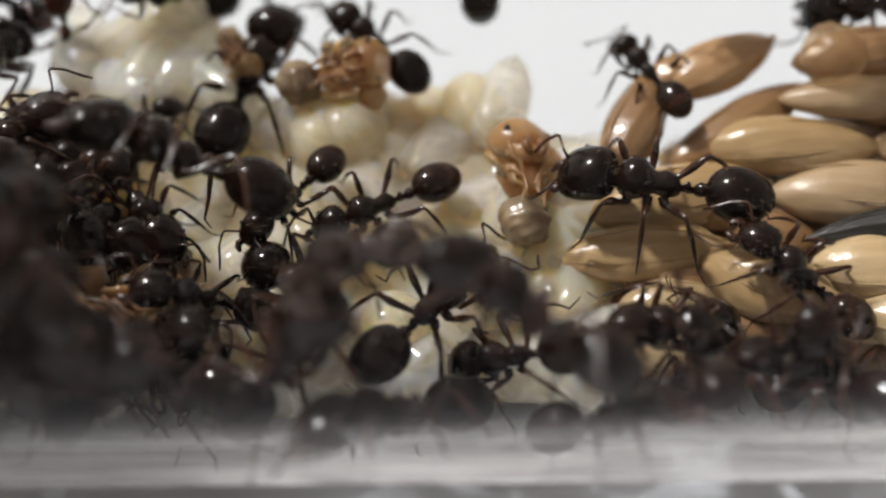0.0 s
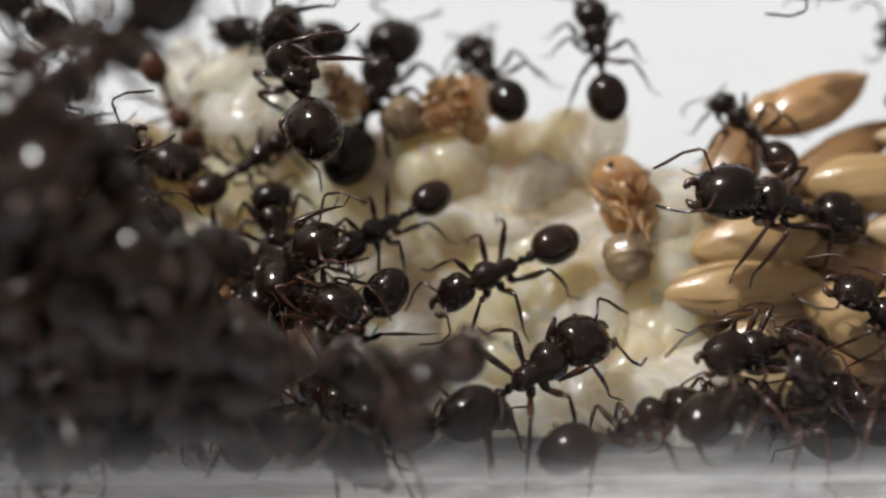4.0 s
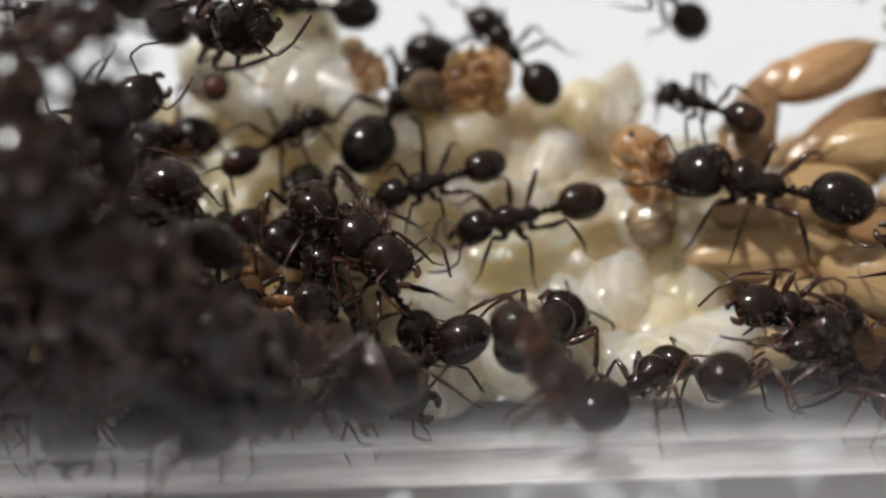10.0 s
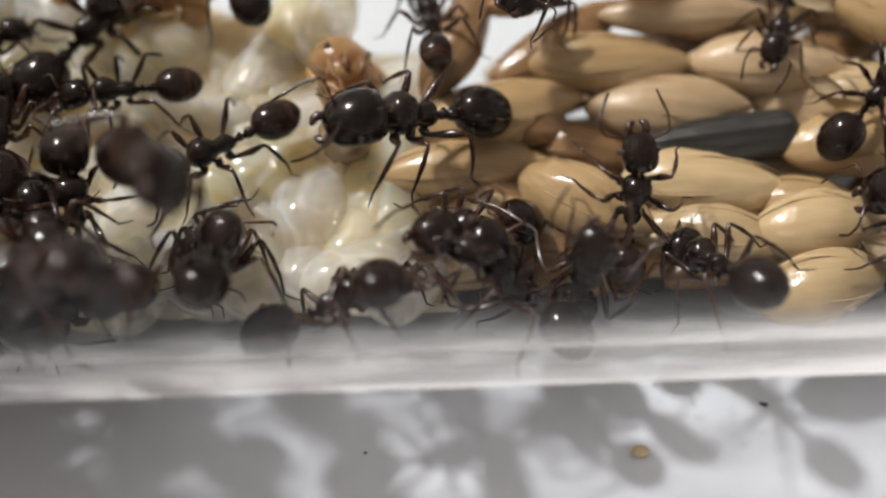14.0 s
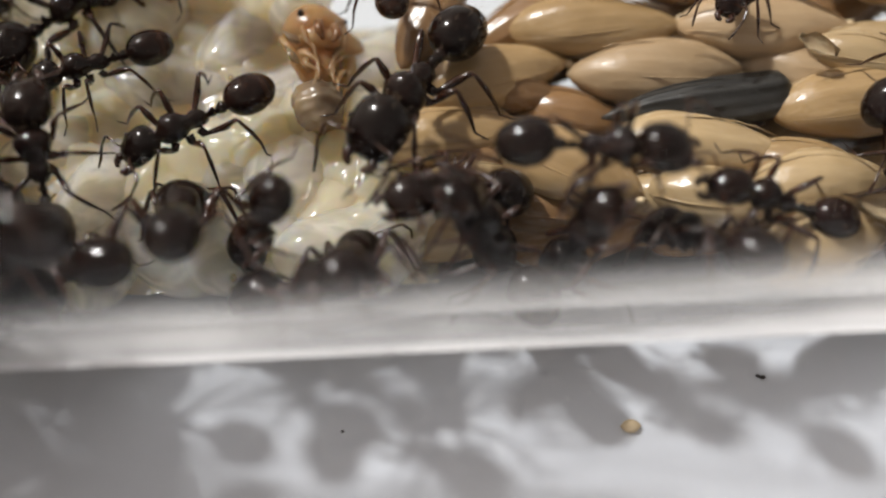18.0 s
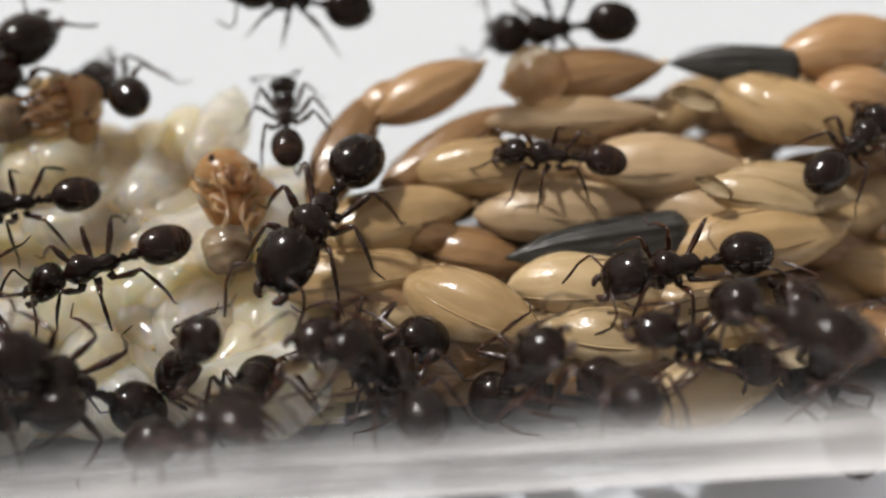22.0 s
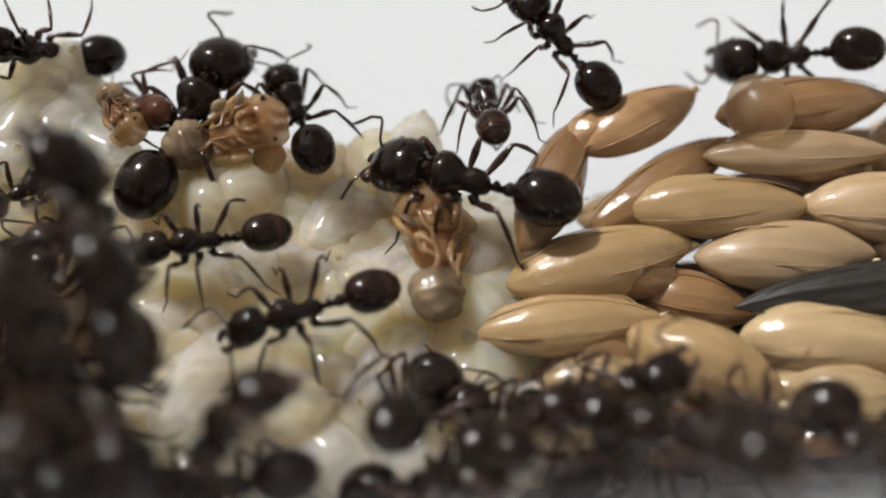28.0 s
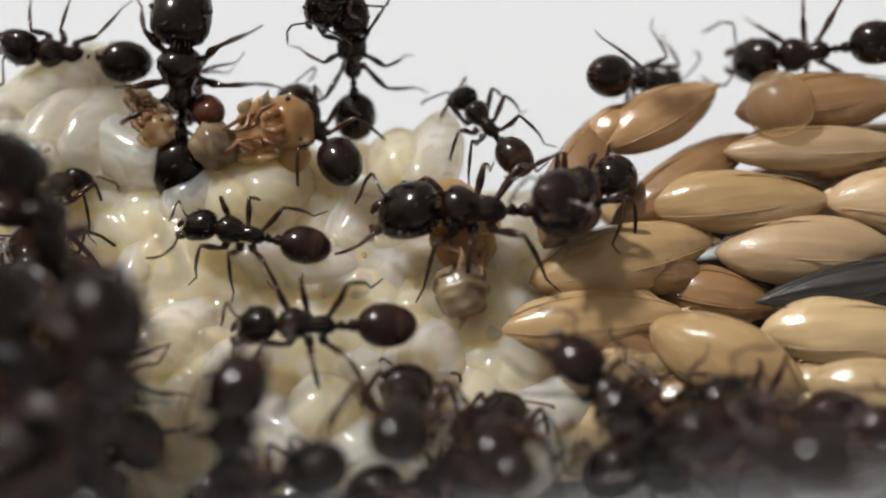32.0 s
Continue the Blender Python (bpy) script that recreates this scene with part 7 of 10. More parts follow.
    stride("G2", [(0, at_m(-8.54, 4.96, 6.52, 4, -8, 73)), (1, at_m(-8.63, 5.07, 6.54, 4, -8, 73)), (2, at_m(-8.49, 5.23, 6.67, 4, -12, 75)), (3, at_m(-8.46, 5.41, 6.67, 4, -13, 72)), (4, at_m(-8.01, 5.49, 6.71, 4, -14, 72)), (7, at_m(-8.47, 5.05, 6.51, 4, -8, 73)), (8, at_m(-8.31, 4.84, 6.44, 6, -5, 66)), (9, at_m(-7.99, 4.56, 6.27, 6, -2, 66)), (10, at_m(-7.75, 4.72, 6.24, 6, -1, 63)), (11, at_m(-7.67, 4.72, 6.34, 5, -3, 69)), (12, at_m(-7.62, 4.62, 6.20, 5, -0, 68)), (13, at_m(-7.91, 3.93, 6.35, 5, -18, 57)), (18, at_m(-7.61, 3.45, 6.32, 9, -14, 36)), (19, at_m(-8.63, 4.21, 6.20, 2, 0, 82)), (20, at_m(-7.94, 5.52, 6.77, 9, -29, 51)), (21, at_m(-7.91, 5.51, 6.75, 9, -29, 52)), (22, at_m(-7.62, 5.39, 6.75, 8, -29, 56)), (24, at_m(-6.38, 4.20, 6.35, 3, -18, 64)), (27, at_m(-7.52, 5.16, 6.64, 5, -11, 71)), (28, at_m(-7.09, 5.38, 6.74, 6, -13, 63)), (29, at_m(-7.37, 5.30, 6.87, 5, -16, 69)), (30, at_m(-7.22, 5.41, 6.68, 6, -12, 63)), (31, at_m(-7.46, 5.93, 7.14, 6, -26, 63)), (32, at_m(-7.90, 5.88, 7.39, 4, -52, 82))])
    stride("G3", [(0, at_m(3.90, 4.89, 6.50, -6, 0, 117)), (1, at_m(4.02, 4.98, 6.50, -7, -0, 118)), (2, at_m(3.96, 4.49, 6.50, -8, -0, 124)), (3, at_m(4.38, 4.79, 6.59, -9, 16, 114)), (4, at_m(3.90, 3.92, 6.50, -7, -0, 120)), (7, at_m(2.80, 4.00, 6.50, -9, 0, 130)), (8, at_m(2.49, 4.50, 6.59, -9, 16, 111)), (9, at_m(1.57, 4.25, 6.58, -12, 15, 129)), (10, at_m(1.89, 3.59, 6.59, -13, 15, 136)), (11, at_m(1.92, 3.61, 6.59, -12, 16, 129)), (12, at_m(2.26, 3.95, 6.50, -8, 0, 125)), (13, at_m(2.64, 3.44, 6.50, -2, -0, 98)), (18, at_m(2.19, 3.36, 6.62, -1, 22, 92)), (19, at_m(1.88, 4.00, 6.50, -1, -0, 94)), (20, at_m(1.52, 4.39, 6.50, -3, -0, 101)), (21, at_m(1.41, 4.32, 6.50, -3, -0, 103)), (22, at_m(1.67, 4.24, 6.50, -1, 0, 95)), (23, at_m(1.77, 4.73, 6.50, -1, -0, 93)), (24, at_m(1.83, 3.93, 6.50, -0, -0, 91)), (27, at_m(1.45, 5.83, 6.62, -3, 21, 95)), (28, at_m(1.70, 5.70, 6.62, -2, 21, 92)), (29, at_m(1.40, 5.71, 6.62, -2, 21, 92)), (30, at_m(1.23, 5.39, 6.61, -4, 20, 98)), (31, at_m(1.03, 5.39, 6.61, -5, 20, 101)), (32, at_m(0.98, 5.01, 6.50, -7, 0, 118))])
    stride("G4", [(0, at_m(-1.16, 7.51, 8.44, 156, -79, -69)), (1, at_m(-0.56, 7.58, 8.76, 154, -76, -69)), (2, at_m(-0.55, 7.32, 8.33, -87, -86, 180)), (3, at_m(-0.79, 6.54, 7.81, -3, -46, 100)), (4, at_m(-0.71, 6.24, 7.71, -2, -19, 98)), (7, at_m(-0.50, 6.69, 7.82, -13, -46, 128)), (8, at_m(0.09, 7.12, 8.02, -56, -51, 170)), (9, at_m(0.56, 7.42, 8.02, -71, -49, -168)), (10, at_m(1.11, 7.32, 8.04, -68, -56, -178)), (11, at_m(0.97, 7.17, 7.96, -55, -57, 165)), (12, at_m(0.78, 7.42, 8.01, -77, -59, -169)), (13, at_m(0.90, 7.15, 7.75, -50, -50, 162)), (19, at_m(1.10, 7.66, 8.21, -53, -22, 175)), (20, at_m(1.73, 7.67, 8.28, -54, -21, 175)), (21, at_m(2.03, 7.79, 8.74, -56, -9, 179)), (22, at_m(2.22, 7.69, 8.27, -54, -14, 177)), (23, at_m(2.63, 7.79, 8.77, -56, -14, 178)), (24.75, at_m(4.39, 6.86, 8.23, -25, -18, 139)), (26.5, at_m(6.15, 5.93, 7.69, -2, -15, 100)), (27, at_m(5.92, 6.36, 7.71, -4, -20, 106)), (28, at_m(3.95, 6.77, 8.01, -10, -29, 135)), (29, at_m(2.69, 7.74, 9.24, -65, -57, 171)), (30, at_m(1.28, 7.65, 9.33, -107, -62, -143)), (31, at_m(1.14, 7.66, 9.28, -148, -72, -115)), (31.5, at_m(-0.87, 7.68, 9.86, -94, -9, -136)), (32, at_m(-2.88, 7.70, 10.44, -51, 54, -148))])
    stride("G6", [(0, at_m(11.36, 7.11, 7.15, -49, 20, 169)), (4, at_m(11.01, 7.36, 7.51, -53, 21, 165)), (7, at_m(11.66, 7.26, 7.24, -51, 21, 166)), (11, at_m(11.16, 7.17, 7.02, -45, 4, -174)), (12, at_m(11.37, 6.98, 6.90, -44, -0, -172)), (13, at_m(10.46, 6.66, 6.90, -42, -0, -167)), (18, at_m(9.93, 6.87, 6.98, -46, 13, 169)), (20, at_m(10.41, 7.02, 7.07, -48, 17, 170)), (21, at_m(10.38, 7.10, 7.04, -48, 15, 166)), (22, at_m(10.50, 7.13, 7.06, -48, 16, 165)), (23, at_m(10.49, 6.97, 6.99, -46, 13, 167)), (24, at_m(9.95, 5.84, 6.99, -14, 14, 171)), (27, at_m(10.81, 6.99, 7.07, -48, 17, 172)), (28, at_m(11.08, 7.09, 7.03, -48, 16, 167)), (29, at_m(11.03, 7.10, 7.03, -48, 16, 166)), (30, at_m(10.96, 7.02, 7.01, -47, 15, 169)), (31, at_m(11.01, 7.06, 7.07, -48, 18, 170)), (32, at_m(11.07, 7.02, 7.05, -48, 17, 170))])
    stride("G7", [(0, at_m(13.25, 2.66, 6.52, -8, -22, -119)), (4, at_m(12.92, 2.48, 6.52, -8, -22, -122)), (11, at_m(13.30, 1.29, 6.52, -8, -22, -123)), (12, at_m(13.25, 1.46, 6.52, -7, -22, -119)), (13, at_m(13.61, 3.21, 6.40, -5, -0, -112)), (18, at_m(12.26, 2.63, 6.52, -5, -22, -109)), (19, at_m(13.10, 3.68, 6.52, -5, -22, -107)), (19.3333, at_m(13.52, 4.05, 6.49, -1, -40, -120)), (19.6667, at_m(13.94, 4.42, 6.47, 6, -20, 95)), (20, at_m(14.36, 4.79, 6.44, 1, -1, 85)), (21, at_m(13.45, 3.48, 6.40, -8, 0, 124)), (22, at_m(9.91, 1.88, 6.40, -14, -0, 168)), (23, at_m(7.79, 3.42, 6.40, -10, -0, 134)), (24, at_m(5.54, 4.23, 6.48, -14, -14, -176)), (26.5, at_m(5.85, 7.88, 9.47, -60, -10, 179)), (28, at_m(5.63, 7.62, 11.73, -82, -24, -157)), (32, at_m(5.07, 7.44, 12.38, -78, 6, -168))])
    stride("H1", [(0, at_m(15.40, -4.84, 5.90, -14, -0, -168)), (12, at_m(16.68, -3.16, 5.90, -14, 0, -176)), (18, at_m(17.60, -3.53, 6.09, -15, 30, 155)), (19, at_m(17.27, -3.32, 6.09, -15, 30, 149)), (20, at_m(15.58, -2.75, 6.05, -14, 23, 143)), (21, at_m(13.88, -1.53, 5.90, -14, -0, 174)), (22, at_m(13.11, -2.26, 5.90, -14, -0, -171)), (23, at_m(11.49, -2.29, 5.90, -14, -0, 179)), (24, at_m(11.92, -2.98, 5.90, -13, -0, -158)), (26.5, at_m(13.40, -4.29, 6.12, -15, 35, -165)), (28, at_m(12.68, -5.05, 6.10, -16, 32, -179)), (32, at_m(12.64, -5.27, 6.10, -16, 32, -179))])
    stride("H2", [(0, at_m(6.92, 7.68, 9.91, -64, -10, -146)), (11, at_m(7.19, 7.53, 11.71, -78, -8, -152)), (12, at_m(6.71, 7.47, 11.92, -77, -3, -152)), (13, at_m(7.21, 6.19, 7.54, -13, -21, -136)), (14, at_m(5.81, 3.55, 7.49, -19, -36, -115)), (15, at_m(4.40, 0.92, 7.45, 9, -17, 7)), (16, at_m(2.99, -1.72, 7.40, 13, -0, 23)), (17, at_m(4.45, -3.10, 7.40, 14, -0, -11)), (18, at_m(7.35, -4.26, 7.40, 14, -0, -7)), (19, at_m(9.39, -4.53, 7.40, 14, -0, -1)), (20, at_m(11.20, -5.38, 7.60, 15, -31, -43)), (21, at_m(13.34, -5.48, 7.58, 15, -28, -31)), (22, at_m(14.67, -5.63, 7.59, 13, -30, -58)), (22.5, at_m(14.65, -5.89, 7.60, -1, -43, -108)), (23, at_m(14.63, -6.16, 7.60, -15, -31, -158)), (23.5, at_m(11.80, -6.59, 7.61, -19, -46, -106)), (24, at_m(8.97, -7.02, 7.61, -38, -33, -53)), (26.5, at_m(10.21, -6.99, 7.61, -39, -33, -41)), (28, at_m(5.51, -6.41, 7.61, 15, -34, -45)), (32, at_m(6.06, -6.76, 7.62, 16, -34, -43))])
    stride("I1", [(0, at_m(-12.01, 3.13, 6.00, 9, -0, 51)), (2, at_m(-12.19, 3.32, 6.00, 10, -0, 44)), (4, at_m(-11.95, 3.19, 6.00, 10, -0, 44)), (7, at_m(-11.87, 2.97, 6.00, 10, 0, 43)), (8, at_m(-12.02, 3.18, 6.00, 11, -0, 39)), (9, at_m(-11.81, 2.57, 6.00, 11, -0, 40)), (10, at_m(-11.65, 3.28, 6.00, 11, -0, 39)), (11, at_m(-11.90, 3.15, 6.00, 12, 0, 34)), (12, at_m(-11.47, 3.55, 6.00, 9, 0, 53)), (13, at_m(-11.42, 3.34, 6.00, 11, -0, 40)), (20, at_m(-10.76, 2.97, 6.00, 8, -0, 58)), (27, at_m(-11.60, 2.81, 6.13, 11, 24, 66)), (28, at_m(-11.56, 3.36, 6.15, 12, 27, 66)), (29, at_m(-11.57, 3.46, 6.15, 12, 27, 65)), (30, at_m(-11.64, 3.50, 6.14, 12, 26, 64)), (31, at_m(-11.59, 3.34, 6.14, 12, 26, 64)), (32, at_m(-11.65, 3.39, 6.15, 12, 27, 64))])
    stride("J1", [(0, at_m(-11.49, 0.45, 5.70, 8, -0, -57)), (1, at_m(-11.31, 0.49, 5.70, 7, 0, -59)), (2, at_m(-11.21, 0.73, 5.70, 7, -0, -60)), (2.33333, at_m(-10.97, 0.70, 5.70, 6, -0, -49)), (2.66667, at_m(-10.73, 0.67, 5.70, -5, -0, 98)), (3, at_m(-10.49, 0.64, 5.70, -5, -0, 109)), (3.5, at_m(-10.05, -0.75, 5.81, -23, -49, 53)), (4, at_m(-9.60, -2.13, 5.91, 15, -34, -43)), (5.5, at_m(-8.89, -2.64, 5.91, -1, -76, 42)), (7, at_m(-8.18, -3.15, 5.90, -6, -32, 119)), (8, at_m(-8.32, -2.96, 5.95, -5, -40, 118)), (9, at_m(-7.92, -2.83, 5.96, -3, -42, 107)), (10, at_m(-8.08, -2.69, 5.95, -8, -40, 129)), (11, at_m(-7.88, -2.49, 5.90, -3, -31, 102)), (12, at_m(-8.15, -1.95, 5.70, -6, -0, 113)), (13, at_m(-7.48, -3.02, 5.96, -6, -42, 105)), (16, at_m(-7.35, -3.43, 5.95, -4, -41, 93)), (17, at_m(-7.56, -2.76, 5.95, -11, -40, 140)), (18, at_m(-7.42, -2.81, 5.95, -6, -41, 100)), (19, at_m(-7.11, -3.24, 5.95, -6, -41, 101)), (24, at_m(-6.60, -2.15, 5.95, -6, -41, 100)), (27, at_m(-9.22, -3.07, 5.96, -10, -42, 120)), (32, at_m(-9.24, -3.08, 5.96, -10, -42, 124))])
    stride("L1", [(0, at_m(-13.32, 0.66, 5.90, -5, 0, 110)), (2, at_m(-12.20, 1.62, 5.90, -4, -0, 106)), (3, at_m(-10.64, 0.46, 5.90, -4, -0, 105)), (4, at_m(-10.71, 0.14, 5.90, -2, 0, 100)), (7, at_m(-10.73, 0.06, 5.90, -1, -0, 93)), (8, at_m(-10.96, 0.38, 5.90, -2, 0, 99)), (9, at_m(-10.93, 0.13, 6.11, -5, 31, 101)), (10, at_m(-10.57, 0.82, 6.15, -5, 37, 102)), (11, at_m(-10.61, 0.01, 5.90, -3, -0, 103)), (12, at_m(-10.52, 0.51, 5.90, -4, -0, 104)), (13, at_m(-10.28, 0.27, 5.90, -3, 0, 102)), (18, at_m(-9.76, -0.67, 5.90, -4, -0, 104)), (27, at_m(-9.90, -0.41, 5.90, -3, -0, 103)), (28, at_m(-10.55, -0.01, 5.90, -1, 0, 94)), (32, at_m(-11.76, 0.74, 6.09, -1, 28, 105))])
    stride("O1", [(0, at_m(-11.04, 7.58, 7.80, -90, -31, -151)), (1, at_m(-11.14, 7.57, 7.76, -73, -5, 179)), (2, at_m(-11.04, 7.63, 7.95, -87, -28, -157)), (3, at_m(-11.32, 7.51, 7.55, -72, -8, 177)), (4, at_m(-11.20, 7.51, 7.56, -72, -5, 178)), (7, at_m(-11.21, 7.48, 7.45, -71, -3, 179)), (8, at_m(-11.23, 7.54, 7.66, -73, -9, 177)), (9, at_m(-11.03, 7.41, 7.26, -70, -7, 178)), (10, at_m(-10.74, 7.58, 7.78, -73, -10, 177)), (11, at_m(-11.37, 7.61, 7.89, -85, -20, -145)), (12, at_m(-10.79, 7.54, 7.65, -73, -8, 177)), (13, at_m(-11.00, 7.30, 7.00, -79, -28, -158)), (20, at_m(-11.30, 7.54, 7.67, -83, -25, -158)), (27, at_m(-11.49, 7.49, 7.48, -80, -23, -158)), (28, at_m(-11.11, 7.55, 7.69, -84, -27, -158)), (29, at_m(-10.87, 7.57, 7.75, -94, -35, -149)), (30, at_m(-11.26, 7.55, 7.69, -73, -9, 177)), (31, at_m(-11.26, 7.53, 7.62, -72, -7, 178)), (32, at_m(-11.27, 7.54, 7.66, -72, -11, 177))])
    stride("Q1", [(0, at_m(-14.61, 6.70, 6.85, -5, 81, -96)), (1, at_m(-14.55, 6.83, 6.78, 75, 68, 9)), (2, at_m(-14.62, 6.79, 6.84, 71, 69, 2)), (3, at_m(-14.75, 6.18, 6.72, -6, 56, -105)), (4, at_m(-14.61, 5.61, 6.38, 8, 35, -56)), (7, at_m(-14.84, 5.16, 6.36, 3, 30, -82)), (8, at_m(-14.76, 6.22, 6.72, -10, 59, -115)), (9, at_m(-14.75, 6.16, 6.69, 0, 58, -89)), (9.5, at_m(-14.45, 5.89, 6.53, -52, 74, 147)), (10, at_m(-14.15, 5.62, 6.38, -13, 34, 114)), (11, at_m(-13.10, 5.83, 6.33, -14, 24, 158)), (12, at_m(-11.79, 6.65, 6.20, -40, -0, -171)), (13, at_m(-11.68, 6.19, 6.20, -38, -0, -176)), (20, at_m(-12.05, 5.75, 6.32, -14, 23, 151)), (27, at_m(-9.31, 6.33, 6.39, -42, 33, 119)), (28, at_m(-8.71, 6.49, 6.35, -46, 29, 129)), (29, at_m(-8.88, 6.48, 6.40, -42, 29, 123)), (30, at_m(-9.16, 6.71, 6.37, -48, 28, 152)), (31, at_m(-8.44, 6.35, 6.35, -45, 28, 135)), (32, at_m(-7.90, 6.50, 6.36, -45, 30, 126))])
    stride("N1", [(0, at_m(-0.13, -6.68, 9.40, 69, -35, 163)), (1, at_m(-3.51, -7.27, 9.40, 70, -32, -142)), (2, at_m(-5.68, -6.74, 9.40, 71, -36, 175)), (3, at_m(-6.86, -6.83, 9.40, 69, -33, -119)), (4, at_m(-9.04, -6.64, 9.40, 70, -35, -169)), (7, at_m(-10.42, -7.73, 8.41, 73, -15, -161)), (8, at_m(-10.95, -7.75, 8.89, 81, -5, -156)), (9, at_m(-10.37, -7.79, 8.71, 54, -49, -142)), (10, at_m(-9.84, -7.22, 9.40, 71, -35, -178)), (11, at_m(-9.79, -6.92, 9.40, 70, -33, -142)), (12, at_m(-9.45, -7.07, 9.40, 72, -36, -177)), (13, at_m(-9.42, -7.72, 9.40, 70, -33, -155)), (20, at_m(-7.61, -7.75, 9.40, 70, -33, -156)), (28, at_m(-9.91, -6.98, 9.40, 70, -33, -142)), (32, at_m(-10.72, -7.00, 9.40, 70, -33, -142))])
    stride("N2", [(0, at_m(-4.21, -4.79, 9.40, 51, -40, -117)), (0.5, at_m(-4.87, -4.31, 9.40, 63, -34, 174)), (1, at_m(-5.53, -3.83, 9.40, 76, -0, 128)), (1.5, at_m(-5.51, -5.50, 8.70, 75, -52, 152)), (2, at_m(-5.49, -7.18, 8.00, -6, -63, -90)), (3, at_m(-5.80, -7.44, 8.85, -2, -66, -107)), (4, at_m(-5.44, -6.92, 9.40, 55, -46, -109)), (7, at_m(-5.78, -7.56, 9.23, 66, -39, -129)), (8, at_m(-6.27, -7.24, 9.40, 57, -47, -118)), (9, at_m(-5.89, -7.54, 9.25, 67, -38, -124)), (9.5, at_m(-5.04, -7.50, 9.22, -11, -38, -98)), (10, at_m(-4.19, -7.46, 9.20, -87, -31, -73)), (11, at_m(-3.30, -7.50, 9.27, -67, -40, -60)), (12, at_m(-3.49, -7.84, 9.04, -69, -27, -30)), (13, at_m(-3.84, -7.03, 8.69, -38, -72, -70)), (16, at_m(-10.12, -7.44, 7.38, -21, -52, -69)), (20, at_m(-8.65, -6.52, 9.40, 56, -47, -157)), (24, at_m(-5.57, -7.68, 9.19, 34, -66, -139)), (26.5, at_m(-5.23, -5.00, 6.60, -42, -50, -61)), (27, at_m(-5.67, -7.35, 6.19, -4, -65, -35)), (28, at_m(-5.63, -5.45, 6.60, -40, -40, 27)), (29, at_m(-5.59, -6.30, 6.60, -40, -47, 7)), (30, at_m(-6.03, -6.02, 6.60, -35, -50, 29)), (31, at_m(-5.76, -6.38, 6.60, -5, -56, 71)), (32, at_m(-5.83, -5.94, 6.60, -5, -56, 70))])
    stride("N3", [(0, at_m(-9.10, -1.36, 9.40, 53, -33, -180)), (1, at_m(-7.90, -1.24, 9.40, 50, -36, 163)), (2, at_m(-10.63, 0.32, 9.40, -31, -30, -163)), (3, at_m(-10.03, 1.35, 9.40, -73, -37, 157)), (4, at_m(-9.94, 3.40, 9.40, -60, -0, 108)), (5.5, at_m(-13.36, 4.43, 9.40, -7, -35, 45)), (7, at_m(-16.79, 5.46, 9.40, 100, -25, -36)), (9, at_m(-17.86, 5.31, 9.40, 100, -26, -42)), (10, at_m(-13.65, 4.88, 9.40, 99, -27, -43)), (10.5, at_m(-11.60, 3.96, 9.40, 32, -29, 28)), (11, at_m(-9.55, 3.03, 9.40, 23, -0, 85)), (11.3333, at_m(-9.15, 1.93, 9.40, 17, -26, 72)), (11.6667, at_m(-8.76, 0.83, 9.40, -42, -61, -38)), (12, at_m(-8.37, -0.27, 9.40, -16, -41, -72)), (13, at_m(-6.22, -3.17, 9.40, -69, -33, -64)), (13.5, at_m(-4.28, -3.96, 9.40, -67, -37, -63)), (16, at_m(-9.29, -6.07, 9.40, -71, -37, -54)), (18, at_m(-10.63, -4.28, 9.40, -70, -38, -56)), (24, at_m(-7.73, -3.57, 9.40, -67, -35, -49)), (27, at_m(-8.67, -2.83, 9.40, -68, -41, -63)), (27.5, at_m(-8.34, -2.39, 9.40, -178, -86, 19)), (28, at_m(-8.01, -1.94, 9.40, 57, -42, 111)), (29, at_m(-8.86, -1.57, 9.40, 53, -42, 115)), (30, at_m(-9.23, -1.55, 9.40, 52, -42, 110)), (31, at_m(-10.17, -1.70, 9.40, 60, -42, 125)), (32, at_m(-9.88, -1.64, 9.40, 58, -42, 119))])
    stride("N4", [(0, at_m(-6.34, -6.74, 7.49, -78, -58, -1)), (1, at_m(-6.96, -6.71, 7.48, -20, -57, -68)), (2, at_m(-7.61, -6.84, 8.44, -58, -78, -38)), (3, at_m(-10.04, -7.16, 9.19, -69, -44, 12)), (4, at_m(-13.19, -6.76, 9.31, -69, -39, 38)), (7, at_m(-15.60, -7.09, 8.20, -23, -56, -58)), (9, at_m(-15.30, -7.19, 7.56, -63, -54, -21)), (11, at_m(-15.17, -7.53, 9.13, -61, -45, -19)), (13, at_m(-13.24, -7.71, 9.14, -58, -43, -32)), (19.75, at_m(-9.61, -7.14, 9.27, -174, -60, 30)), (26.5, at_m(-5.99, -6.57, 9.40, 81, -40, 88)), (27, at_m(-6.81, -6.14, 9.40, 78, -41, 91)), (28, at_m(-7.20, -5.25, 9.40, 68, -41, 92)), (29, at_m(-7.35, -5.92, 9.40, 77, -42, 102)), (29.5, at_m(-7.51, -6.22, 9.40, 14, -42, 84)), (30, at_m(-7.66, -6.51, 9.40, -49, -39, 66)), (30.5, at_m(-7.76, -6.52, 9.40, 3, -40, 74)), (31, at_m(-7.85, -6.53, 9.40, 54, -40, 82)), (32, at_m(-8.02, -6.49, 9.40, 54, -40, 82))])
